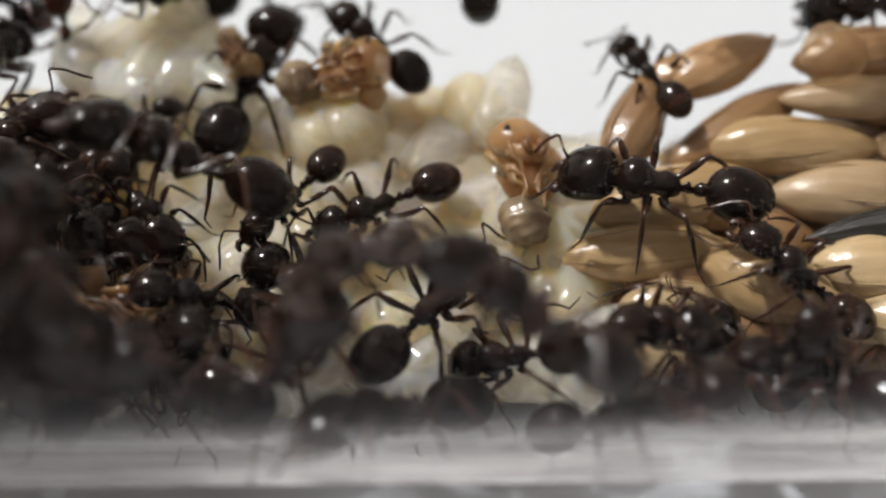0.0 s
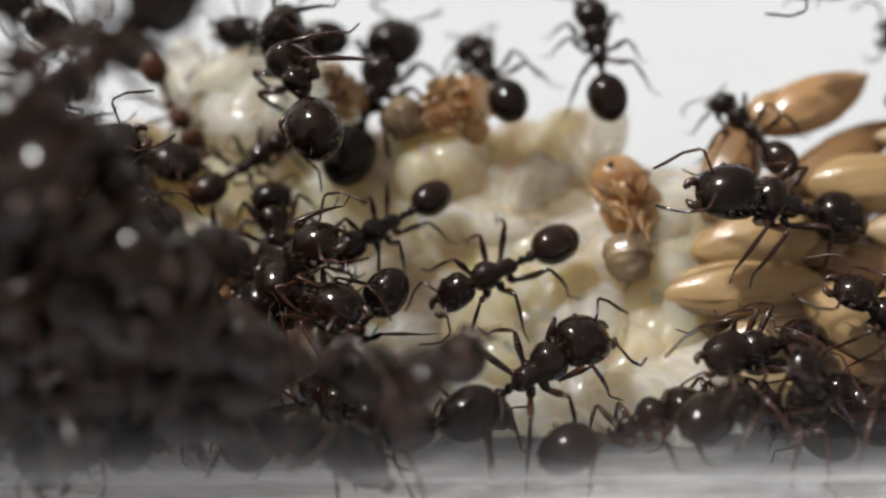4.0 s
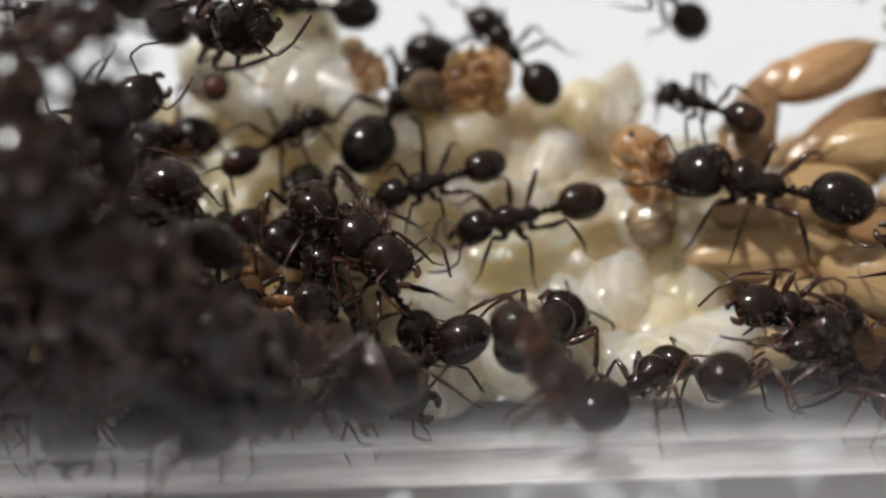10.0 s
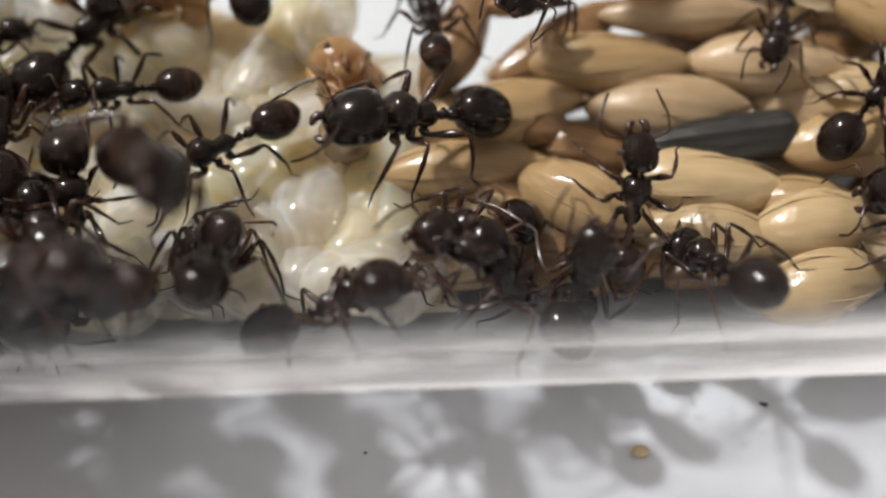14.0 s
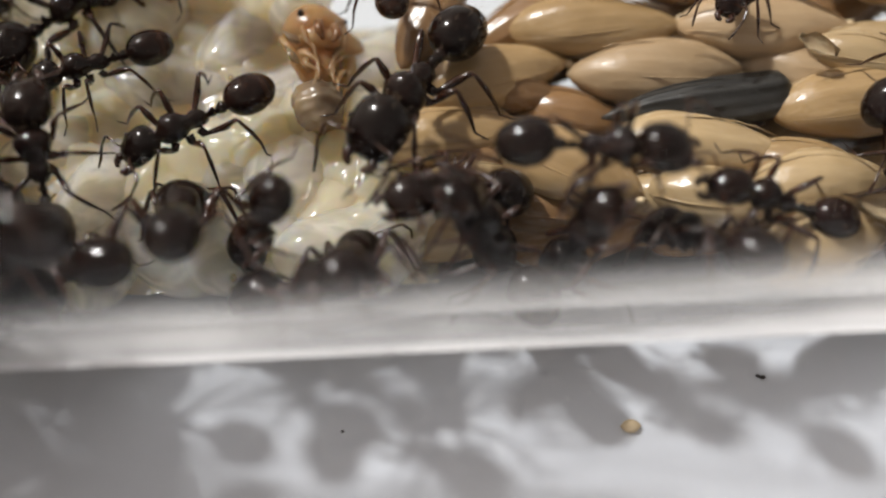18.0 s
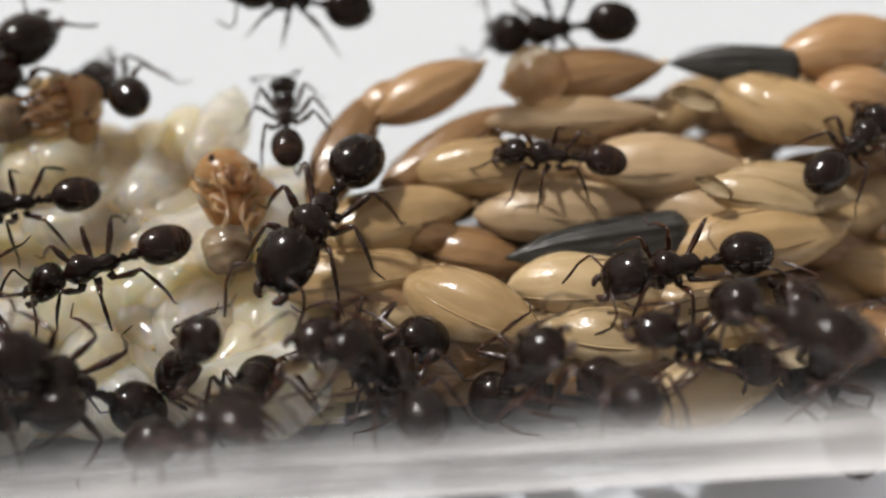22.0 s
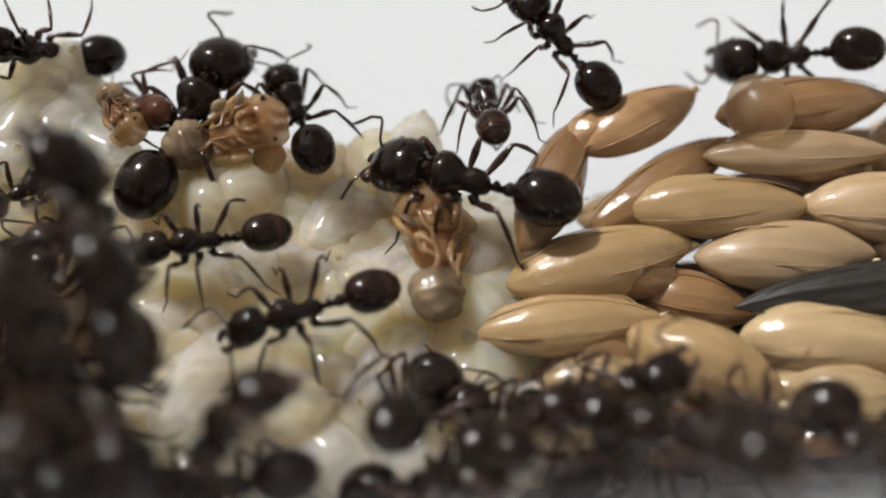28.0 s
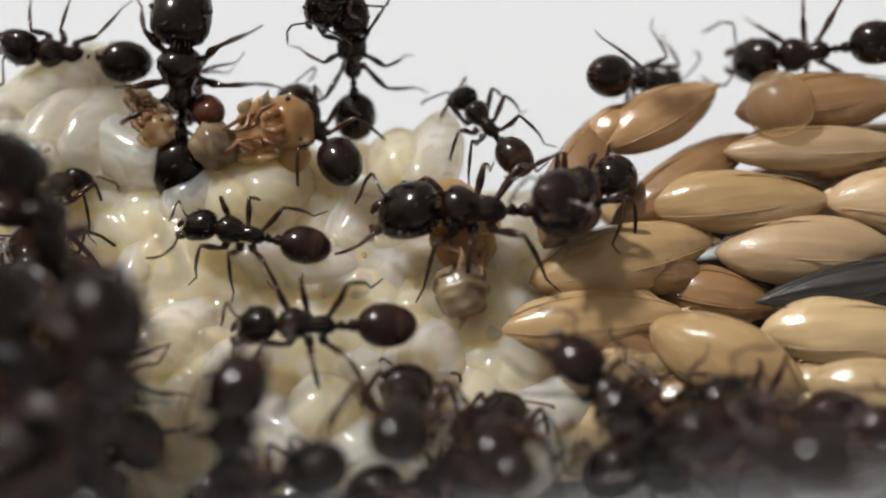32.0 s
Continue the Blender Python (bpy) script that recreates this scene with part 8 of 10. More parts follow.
    stride("N5", [(0, at_m(-3.58, -6.90, 5.52, 50, -31, -146)), (1, at_m(-3.89, -7.07, 6.18, 19, -58, -118)), (2, at_m(-5.89, -7.22, 6.49, -6, -60, -89)), (2.5, at_m(-6.20, -7.16, 6.54, 48, -37, -146)), (3, at_m(-6.51, -7.10, 6.58, 64, -2, -170)), (3.33333, at_m(-7.62, -7.15, 6.72, 71, 15, -159)), (3.66667, at_m(-8.73, -7.20, 6.86, -82, 38, -18)), (4, at_m(-9.84, -7.26, 7.00, -71, 22, -4)), (5, at_m(-10.35, -7.23, 6.76, -84, 32, -27)), (6, at_m(-10.85, -7.19, 6.52, 68, 7, -141)), (7, at_m(-11.35, -7.16, 6.28, 66, -7, -160)), (9, at_m(-11.06, -6.89, 5.66, 52, -30, -141)), (11, at_m(-10.02, -7.57, 7.78, 71, -9, -164)), (13, at_m(-9.50, -6.92, 6.19, 32, -52, -128)), (20, at_m(-8.08, -7.20, 6.76, 43, -47, -139)), (23.5, at_m(-7.30, -7.31, 7.65, 82, -10, -131)), (27, at_m(-6.53, -7.41, 8.54, 117, 26, -125)), (27.5, at_m(-7.59, -6.66, 8.97, 101, -18, -180)), (28, at_m(-8.66, -5.91, 9.40, 81, -42, 103)), (30, at_m(-9.70, -6.11, 9.40, 51, -39, 79)), (32, at_m(-9.86, -5.90, 9.40, 81, -41, 97))])
    stride("T1", [(0, at_m(-7.41, 6.72, 13.95, 136, 22, 40)), (27, at_m(-1.34, 7.74, 10.99, 115, 24, 37)), (29, at_m(-2.93, 7.74, 10.90, 128, 37, 47)), (30, at_m(-1.53, 7.79, 9.70, 105, 25, 37)), (30.3, at_m(-0.05, 7.18, 7.01, 101, 48, 36)), (30.6, at_m(2.71, 6.39, 5.53, 55, -1, 1)), (31, at_m(5.21, 6.69, 6.00, 76, 34, 30)), (32, at_m(5.84, 6.85, 6.28, 80, 34, 32))])
    stride("P1", [(0, at_m(8.34, 7.04, 13.25, -98, -22, -140)), (28, at_m(7.42, 7.62, 11.23, -80, -20, -145)), (30, at_m(5.96, 7.68, 9.73, -64, -13, -147)), (30.5, at_m(4.36, 6.54, 7.14, -33, -20, -118)), (31, at_m(3.28, 3.31, 6.73, -14, -20, -171)), (31.5, at_m(3.34, 2.69, 6.79, -15, -30, -137)), (32, at_m(3.63, 2.20, 6.80, -14, -31, -131))])
    stride("T2", [(0, at_m(-13.45, 6.12, 14.51, 141, 22, 41)), (28, at_m(-6.04, 7.27, 12.16, 154, 43, 65)), (29, at_m(-5.61, 7.55, 10.57, 149, 48, 64)), (30, at_m(-4.59, 7.43, 8.89, 163, 60, 76)), (30.5, at_m(-3.58, 7.00, 7.58, 97, 27, 64)), (31, at_m(-2.56, 6.56, 6.26, 38, -8, 58)), (32, at_m(-2.91, 6.92, 7.27, 3, -68, 87))])
    stride("S9", [(0, at_m(15.89, 0.66, 6.39, 11, -32, 43)), (12, at_m(15.54, 0.22, 6.38, 11, -31, 42)), (18, at_m(17.04, -0.69, 6.36, 11, -27, 35)), (19, at_m(18.61, 0.89, 6.20, 9, -0, 49)), (20, at_m(19.01, 1.52, 6.20, 10, 0, 48)), (21, at_m(18.36, 0.71, 6.39, 14, -33, 10)), (22, at_m(18.91, 1.92, 6.20, 10, -0, 45)), (23, at_m(19.27, 1.87, 6.20, 10, -0, 46)), (24, at_m(19.31, 2.03, 6.20, 9, 0, 50)), (27, at_m(19.97, 2.11, 6.20, 11, -0, 41)), (32, at_m(18.72, 1.37, 6.20, 11, 0, 40))])
    stride("M1", [(0, at_m(-16.22, 4.87, 7.80, 61, 25, 89)), (2, at_m(-16.50, 5.68, 7.80, 63, 26, 93)), (4, at_m(-18.18, 4.47, 7.80, 68, 26, 74)), (7, at_m(-18.51, 4.81, 7.80, 70, 26, 74)), (8, at_m(-18.92, 5.19, 7.80, 71, 26, 73)), (9, at_m(-19.09, 4.69, 7.80, 69, 26, 77)), (10, at_m(-20.00, 5.69, 7.80, 74, 23, 70)), (12, at_m(-19.08, 5.85, 7.80, 75, 24, 76)), (20, at_m(-22.48, 4.75, 7.80, 59, 21, 89)), (32, at_m(-20.59, 7.04, 7.89, 71, 18, 77))])
    stride("M2", [(0, at_m(-14.95, 0.44, 8.00, 7, -27, 22)), (4, at_m(-16.69, 1.19, 8.00, 27, -27, 4)), (7, at_m(-17.06, 1.01, 8.00, 28, -27, -13)), (9, at_m(-16.91, 0.93, 8.00, 22, -27, 6)), (10, at_m(-17.06, 2.43, 8.00, 54, -27, -2)), (11, at_m(-16.70, 2.28, 8.00, 55, -27, -13)), (12, at_m(-16.24, 2.18, 8.00, 52, -26, -12)), (20, at_m(-19.88, 1.99, 8.00, 45, -23, -11)), (32, at_m(-17.97, 3.30, 8.00, 66, -25, -9))])
    stride("M3", [(0, at_m(-14.09, -2.46, 8.20, -40, 27, 64)), (4, at_m(-15.34, -1.01, 8.20, -23, 28, 60)), (7, at_m(-15.13, -0.64, 8.20, -13, 31, 78)), (9, at_m(-14.77, -0.79, 8.20, -13, 32, 85)), (10, at_m(-14.81, -1.33, 8.20, -26, 30, 70)), (11, at_m(-14.31, -1.45, 8.20, -31, 29, 56)), (12, at_m(-13.99, -1.67, 8.20, -34, 28, 54)), (20, at_m(-17.11, -2.03, 8.20, -36, 25, 61)), (32, at_m(-15.72, -0.24, 8.20, -6, 27, 62))])
    stride("M4", [(0, at_m(-13.71, -4.35, 7.90, -50, -29, -8)), (4, at_m(-15.14, -2.81, 7.90, -40, -30, 2)), (7, at_m(-15.29, -3.38, 7.90, -45, -31, 0)), (9, at_m(-14.54, -3.89, 7.90, -49, -31, -8)), (10, at_m(-15.01, -3.81, 7.90, -49, -31, -14)), (11, at_m(-14.57, -4.09, 7.90, -50, -31, -12)), (12, at_m(-13.24, -3.85, 7.90, -49, -30, -12)), (20, at_m(-11.47, -4.62, 7.90, -51, -27, -11)), (32, at_m(-14.94, -2.54, 7.90, -39, -29, -9))])
    stride("M5", [(0, at_m(-12.22, -6.88, 8.40, -61, 30, 58)), (4, at_m(-13.99, -4.92, 8.40, -58, 31, 48)), (7, at_m(-14.16, -5.64, 8.40, -60, 32, 40)), (9, at_m(-14.15, -6.10, 8.40, -61, 32, 48)), (10, at_m(-14.35, -6.21, 8.40, -62, 33, 34)), (11, at_m(-13.41, -5.23, 8.40, -59, 32, 46)), (12, at_m(-12.46, -5.45, 8.40, -59, 31, 43)), (20, at_m(-10.31, -6.34, 8.40, -61, 30, 38)), (32, at_m(-14.01, -4.11, 8.40, -56, 32, 37))])
    stride("M6", [(0, at_m(-11.03, -7.19, 7.75, -57, -34, -3)), (4, at_m(-13.16, -6.20, 7.80, -58, -33, -15)), (7, at_m(-13.63, -6.55, 7.80, -58, -33, -2)), (9, at_m(-12.88, -6.77, 7.80, -58, -33, -2)), (10, at_m(-12.42, -6.92, 7.80, -60, -34, -19)), (11, at_m(-11.88, -6.48, 7.80, -57, -33, 1)), (12, at_m(-11.29, -6.40, 7.80, -57, -32, -11)), (20, at_m(-9.31, -7.32, 7.54, -48, -42, -32)), (32, at_m(-13.00, -5.16, 7.80, -54, -32, -9))])
    stride("M7", [(0, at_m(-11.59, -6.54, 5.53, -9, 44, 91)), (4, at_m(-13.46, -6.63, 5.68, -6, 51, 86)), (7, at_m(-13.29, -6.87, 5.63, -17, 47, 73)), (9, at_m(-13.53, -7.32, 5.76, -38, 31, 38)), (10, at_m(-13.67, -6.75, 5.66, -26, 42, 50)), (11, at_m(-13.67, -6.38, 5.76, -16, 48, 64)), (12, at_m(-12.54, -6.04, 5.39, -30, 33, 36)), (20, at_m(-11.73, -7.48, 5.37, -36, 26, 45)), (32, at_m(-15.26, -5.14, 5.39, 15, 32, 48))])
    stride("M8", [(0, at_m(-8.86, -3.48, 5.99, -16, -33, -168)), (2, at_m(-7.70, -2.96, 5.99, -15, -33, -169)), (4, at_m(-11.87, -2.46, 6.00, -16, -34, -173)), (7, at_m(-12.87, -2.72, 5.99, -16, -33, -167)), (8, at_m(-12.97, -2.74, 5.99, -16, -32, -153)), (9, at_m(-12.37, -3.42, 5.99, -16, -33, -159)), (10, at_m(-12.12, -2.99, 5.99, -16, -33, -163)), (11, at_m(-12.48, -2.58, 6.00, -16, -35, -174)), (12, at_m(-12.42, -2.52, 5.99, -16, -33, -164)), (20, at_m(-9.62, -3.71, 5.99, -16, -34, -165)), (32, at_m(-14.58, -1.66, 6.01, -16, -36, -176))])
    stride("M9", [(0, at_m(-18.22, -1.72, 7.83, -15, 36, 131)), (4, at_m(-18.22, -1.72, 7.83, -15, 36, 132)), (7, at_m(-18.28, -2.41, 7.83, -15, 37, 128)), (9, at_m(-17.74, -2.81, 7.83, -15, 36, 127)), (10, at_m(-17.73, -2.57, 7.83, -15, 37, 128)), (12, at_m(-16.13, -2.17, 7.84, -15, 38, 129)), (20, at_m(-19.13, -2.45, 7.82, -15, 35, 135)), (32, at_m(-18.11, -1.32, 7.85, -15, 40, 132))])
    stride("M10", [(0, at_m(-14.40, -4.90, 7.20, 50, -32, -152)), (4, at_m(-15.51, -4.96, 7.20, 52, -35, -166)), (5.5, at_m(-16.39, -5.59, 7.20, -10, -83, -70)), (7, at_m(-17.26, -6.21, 7.20, -51, -32, 5)), (9, at_m(-16.96, -6.66, 7.20, -54, -32, -4)), (10, at_m(-17.29, -6.71, 7.20, -56, -33, -18)), (12, at_m(-15.68, -6.50, 7.20, -53, -31, -9)), (20, at_m(-18.86, -6.88, 6.33, -60, -30, -12)), (32, at_m(-18.08, -5.72, 7.20, -50, -30, -5))])
    stride("M11", [(0, at_m(-15.94, -0.25, 7.00, 5, 34, 132)), (4, at_m(-17.10, 2.14, 7.00, -41, 29, 147)), (5.5, at_m(-18.13, 1.14, 7.00, -15, 39, 99)), (7, at_m(-19.15, 0.14, 7.00, 2, 28, 51)), (9, at_m(-18.75, -0.72, 7.00, -11, 28, 58)), (10, at_m(-19.13, 0.88, 7.00, 15, 28, 57)), (12, at_m(-18.52, 1.38, 7.00, 24, 26, 59)), (20, at_m(-22.48, 0.83, 7.00, 13, 23, 61)), (32, at_m(-20.70, 1.47, 7.00, 23, 25, 65))])
    stride("M12", [(0, at_m(-16.70, 7.26, 8.22, -124, -58, -134)), (4, at_m(-17.12, 7.15, 7.77, -101, -44, -146)), (7, at_m(-18.43, 7.24, 8.05, -87, -21, -145)), (7.5, at_m(-19.26, 7.29, 8.26, 178, -31, -88)), (8, at_m(-20.08, 7.34, 8.46, 87, -16, -34)), (8.33333, at_m(-19.58, 7.28, 8.24, 108, -23, -63)), (8.66667, at_m(-19.09, 7.22, 8.02, -102, -22, -113)), (9, at_m(-18.60, 7.17, 7.80, -79, -14, -143)), (12, at_m(-17.56, 7.45, 9.16, -94, -16, -144)), (20, at_m(-21.18, 7.39, 8.75, -90, -16, -143)), (32, at_m(-19.99, 7.46, 9.19, -94, -16, -144))])
    stride("K2", [(0, at_m(-9.48, -3.48, 5.23, -4, 42, 110)), (1, at_m(-8.86, -3.26, 5.21, -5, 38, 109)), (2, at_m(-8.74, -2.95, 5.00, -1, 0, 94)), (3, at_m(-8.16, -2.36, 5.19, -16, 33, 141)), (4, at_m(-8.23, -2.95, 5.21, -8, 37, -140)), (5.5, at_m(-10.18, -2.31, 5.22, 0, 59, 163)), (7, at_m(-12.13, -1.66, 5.23, -1, 42, 99)), (8, at_m(-10.81, -1.16, 5.23, -1, 42, 95)), (9, at_m(-11.39, -0.75, 5.19, -14, 34, 125)), (10, at_m(-10.07, -0.62, 5.22, 4, 40, 92)), (11, at_m(-10.15, -2.58, 5.20, -5, 34, 106)), (12, at_m(-10.32, -4.56, 5.22, -1, 40, 107)), (13, at_m(-9.25, -3.94, 5.22, -8, 39, 116)), (16, at_m(-8.79, -5.09, 5.25, -6, 37, 117)), (17, at_m(-8.38, -5.67, 5.18, -1, 35, 109)), (20, at_m(-8.18, -3.11, 5.23, -7, 41, 122)), (32, at_m(-14.97, -2.54, 5.23, -6, 41, 123))])
    stride("R1", [(0, at_m(-9.84, -5.22, 5.15, 99, 75, 58)), (4, at_m(-11.58, -4.08, 5.15, 106, 82, 39)), (8, at_m(-10.35, -3.28, 5.16, 49, 69, 9)), (10, at_m(-9.51, -3.56, 5.17, 57, 68, 34)), (12, at_m(-7.06, -3.47, 5.14, 128, 80, 63)), (12.5, at_m(-5.45, -3.87, 5.16, -87, 78, 160)), (13, at_m(-3.85, -4.26, 5.17, -44, 62, 154)), (16, at_m(-4.14, -3.40, 5.19, -31, 52, 140)), (18, at_m(-1.52, -4.52, 5.17, -51, 65, 141)), (20, at_m(-0.45, -4.65, 5.17, -46, 64, 152)), (22, at_m(-0.89, -4.09, 5.17, -43, 61, 142)), (24, at_m(-0.44, -3.56, 5.19, -33, 54, 142)), (28, at_m(0.99, -4.30, 5.24, -10, 37, 107)), (32, at_m(0.36, -5.07, 5.24, -9, 39, 105))])
    stride("R2", [(0, at_m(6.98, -5.12, 4.90, 154, -79, -71)), (13, at_m(6.73, -5.22, 4.90, 154, -79, -79)), (16, at_m(6.19, -5.82, 4.91, 80, -74, -44)), (18, at_m(7.01, -5.29, 4.92, 70, -70, -55)), (20, at_m(7.28, -5.04, 4.92, 59, -68, -39)), (22, at_m(8.03, -5.05, 4.93, 50, -65, -35)), (24, at_m(9.09, -5.48, 4.92, 78, -71, -64)), (26, at_m(7.81, -5.12, 4.93, 53, -69, -76)), (28, at_m(6.54, -4.76, 4.94, 29, -69, -88)), (32, at_m(6.34, -4.66, 4.94, 29, -69, -95))])
    stride("R4", [(0, at_m(4.62, -4.59, 4.92, -60, -68, -127)), (20, at_m(4.37, -4.69, 4.92, -60, -68, -135)), (32, at_m(4.17, -4.59, 4.92, -60, -68, -142))])
    stride("R9", [(0, at_m(16.58, -5.08, 4.93, 64, -69, -68)), (20, at_m(16.33, -5.18, 4.93, 64, -69, -76)), (32, at_m(16.13, -5.08, 4.93, 64, -69, -83))])
    stride("R10", [(0, at_m(-6.58, -3.02, 6.28, 16, -31, -54)), (4, at_m(-9.98, -1.05, 6.24, 38, -57, -34)), (8, at_m(-10.12, -1.64, 6.28, 14, -32, -62)), (10, at_m(-8.90, -1.30, 6.28, 14, -28, -57)), (12, at_m(-8.06, -1.97, 6.29, 10, -14, -64)), (13, at_m(-7.52, -3.07, 6.29, 9, -25, -68)), (16, at_m(-10.02, -4.29, 6.29, 13, -26, -59)), (32, at_m(-10.22, -4.19, 6.29, 13, -26, -66))])
    stride("X1", [(0, at_m(-18.19, -4.80, 10.19, -94, -52, 3)), (4, at_m(-17.23, -4.80, 10.19, -93, -42, 2)), (8, at_m(-19.22, -4.80, 10.19, -93, -32, 1)), (12, at_m(-18.30, -4.80, 10.19, -92, -8, 0)), (16, at_m(-22.38, -4.80, 10.19, -93, -25, 1)), (20, at_m(-22.39, -4.80, 10.19, -92, -14, 1)), (24, at_m(-22.36, -4.80, 10.19, -93, -29, 1)), (28, at_m(-19.14, -4.80, 10.19, -94, -50, 3)), (32, at_m(-19.31, -4.80, 10.19, -98, -73, 8))])
    stride("X2", [(0, at_m(-18.20, -6.69, 12.92, 127, 49, -150)), (4, at_m(-17.51, -6.69, 12.92, 138, 57, -137)), (8, at_m(-19.68, -6.69, 12.92, 136, 56, -139)), (12, at_m(-18.71, -6.69, 12.92, 127, 49, -150)), (16, at_m(-22.31, -6.69, 12.92, 125, 46, -153)), (20, at_m(-22.33, -6.69, 12.92, 143, 60, -131)), (24, at_m(-22.35, -6.69, 12.92, 132, 53, -145)), (28, at_m(-19.05, -6.69, 12.92, 121, 39, -160)), (32, at_m(-19.01, -6.69, 12.92, 132, 54, -144))])
    stride("X3", [(0, at_m(-21.51, -7.30, 9.85, 89, 1, 180)), (4, at_m(-20.81, -7.30, 9.85, 89, -13, -180)), (8, at_m(-22.61, -7.30, 9.85, 89, -8, -180)), (12, at_m(-21.91, -7.30, 9.85, 89, -28, -179)), (16, at_m(-22.64, -7.30, 9.85, 88, -49, -179)), (20, at_m(-22.48, -7.30, 9.85, 88, -49, -179)), (24, at_m(-22.61, -7.30, 9.85, 89, -25, -179)), (28, at_m(-22.72, -7.30, 9.85, 89, -17, -180)), (32, at_m(-22.55, -7.30, 9.85, 89, -17, -180))])
    stride("X4", [(0, at_m(-22.63, -7.01, 7.97, 58, 58, 152)), (4, at_m(-21.92, -7.01, 7.97, 64, 51, 159)), (8, at_m(-24.10, -7.01, 7.97, 61, 56, 155)), (12, at_m(-23.37, -7.01, 7.97, 42, 68, 134)), (16, at_m(-24.35, -7.01, 7.97, 50, 64, 143)), (20, at_m(-24.23, -7.01, 7.97, 65, 49, 161)), (24, at_m(-24.04, -7.01, 7.97, 69, 39, 166)), (28, at_m(-23.98, -7.01, 7.97, 73, 21, 174)), (32, at_m(-23.85, -7.01, 7.97, 70, 36, 168))])
    stride("X5", [(0, at_m(-16.42, -4.73, 9.21, -80, 21, 4)), (4, at_m(-15.51, -4.73, 9.21, -79, 30, 6)), (8, at_m(-17.57, -4.73, 9.21, -80, 11, 2)), (12, at_m(-16.81, -4.73, 9.21, -80, -8, -1)), (16, at_m(-22.13, -4.73, 9.21, -80, -8, -1)), (20, at_m(-22.05, -4.73, 9.21, -80, 4, 1)), (24, at_m(-22.21, -4.73, 9.21, -80, 19, 3)), (28, at_m(-17.67, -4.73, 9.21, -78, 36, 7)), (32, at_m(-17.66, -4.73, 9.21, -80, 20, 3))])
    stride("X6", [(0, at_m(-15.69, -7.26, 10.80, -97, -14, 2)), (4, at_m(-14.72, -7.26, 10.80, -97, -20, 2)), (8, at_m(-16.74, -7.26, 10.80, -97, -20, 2)), (12, at_m(-16.09, -7.26, 10.80, -96, -4, 0)), (16, at_m(-21.43, -7.26, 10.80, -97, -18, 2)), (20, at_m(-21.57, -7.26, 10.80, -96, -2, 0)), (24, at_m(-21.70, -7.26, 10.80, -97, 20, -2)), (28, at_m(-17.40, -7.26, 10.80, -96, 10, -1)), (32, at_m(-17.37, -7.26, 10.80, -98, 33, -4))])
    stride("X7", [(0, at_m(-16.07, -6.77, 12.72, 179, 68, -91)), (4, at_m(-15.08, -6.77, 12.72, 140, 61, -134)), (8, at_m(-17.03, -6.77, 12.72, 121, 43, -158)), (12, at_m(-16.10, -6.77, 12.72, 120, 41, -160)), (16, at_m(-21.28, -6.77, 12.72, 115, 27, -168)), (20, at_m(-21.14, -6.77, 12.72, 116, 32, -165)), (24, at_m(-21.30, -6.77, 12.72, 116, 31, -166)), (28, at_m(-16.77, -6.77, 12.72, 115, 26, -169)), (32, at_m(-16.65, -6.77, 12.72, 113, 15, -174))])
    stride("X8", [(0, at_m(-18.13, -6.94, 7.75, -69, 30, 11)), (4, at_m(-17.22, -6.94, 7.75, -69, 32, 12)), (8, at_m(-19.17, -6.94, 7.75, -66, 42, 17)), (12, at_m(-18.33, -6.94, 7.75, -69, 32, 12)), (16, at_m(-22.36, -6.94, 7.75, -66, 42, 17)), (20, at_m(-22.36, -6.94, 7.75, -60, 52, 25)), (24, at_m(-22.37, -6.94, 7.75, -68, 35, 13)), (28, at_m(-18.96, -6.94, 7.75, -71, 19, 7)), (32, at_m(-19.02, -6.94, 7.75, -71, 17, 6))])
    stride("X9", [(0, at_m(-15.02, -7.04, 8.07, 75, 3, 179)), (4, at_m(-14.26, -7.04, 8.07, 74, -18, -175)), (8, at_m(-16.08, -7.04, 8.07, 75, -1, -180)), (12, at_m(-15.24, -7.04, 8.07, 75, -3, -179)), (16, at_m(-20.54, -7.04, 8.07, 73, -22, -174)), (20, at_m(-20.38, -7.04, 8.07, 75, -6, -178)), (24, at_m(-20.49, -7.04, 8.07, 75, 1, 180)), (28, at_m(-15.95, -7.04, 8.07, 75, 1, 180)), (32, at_m(-16.02, -7.04, 8.07, 75, -0, -180))])
    stride("X10", [(0, at_m(-17.44, -5.92, 5.72, 54, 4, 177)), (4, at_m(-16.61, -5.92, 5.72, 50, 24, 161)), (8, at_m(-18.53, -5.92, 5.72, 53, 13, 171)), (12, at_m(-17.67, -5.92, 5.72, 54, 9, 174)), (16, at_m(-22.45, -5.92, 5.72, 54, 5, 176)), (20, at_m(-22.46, -5.92, 5.72, 54, 9, 173)), (24, at_m(-22.44, -5.92, 5.72, 54, 6, 176)), (28, at_m(-18.65, -5.92, 5.72, 53, -14, -170)), (32, at_m(-18.46, -5.92, 5.72, 53, -13, -171))])
    stride("X11", [(0, at_m(-22.97, -5.85, 5.63, 53, 1, 180)), (4, at_m(-22.30, -5.85, 5.63, 53, -9, -173)), (8, at_m(-24.36, -5.85, 5.63, 51, -20, -165)), (12, at_m(-23.48, -5.85, 5.63, 43, -35, -148)), (16, at_m(-24.09, -5.85, 5.63, 46, -30, -154)), (20, at_m(-23.91, -5.85, 5.63, 40, -39, -143)), (24, at_m(-24.08, -5.85, 5.63, 38, -40, -141)), (28, at_m(-24.14, -5.85, 5.63, 46, -30, -154)), (32, at_m(-24.28, -5.85, 5.63, 42, -36, -147))])
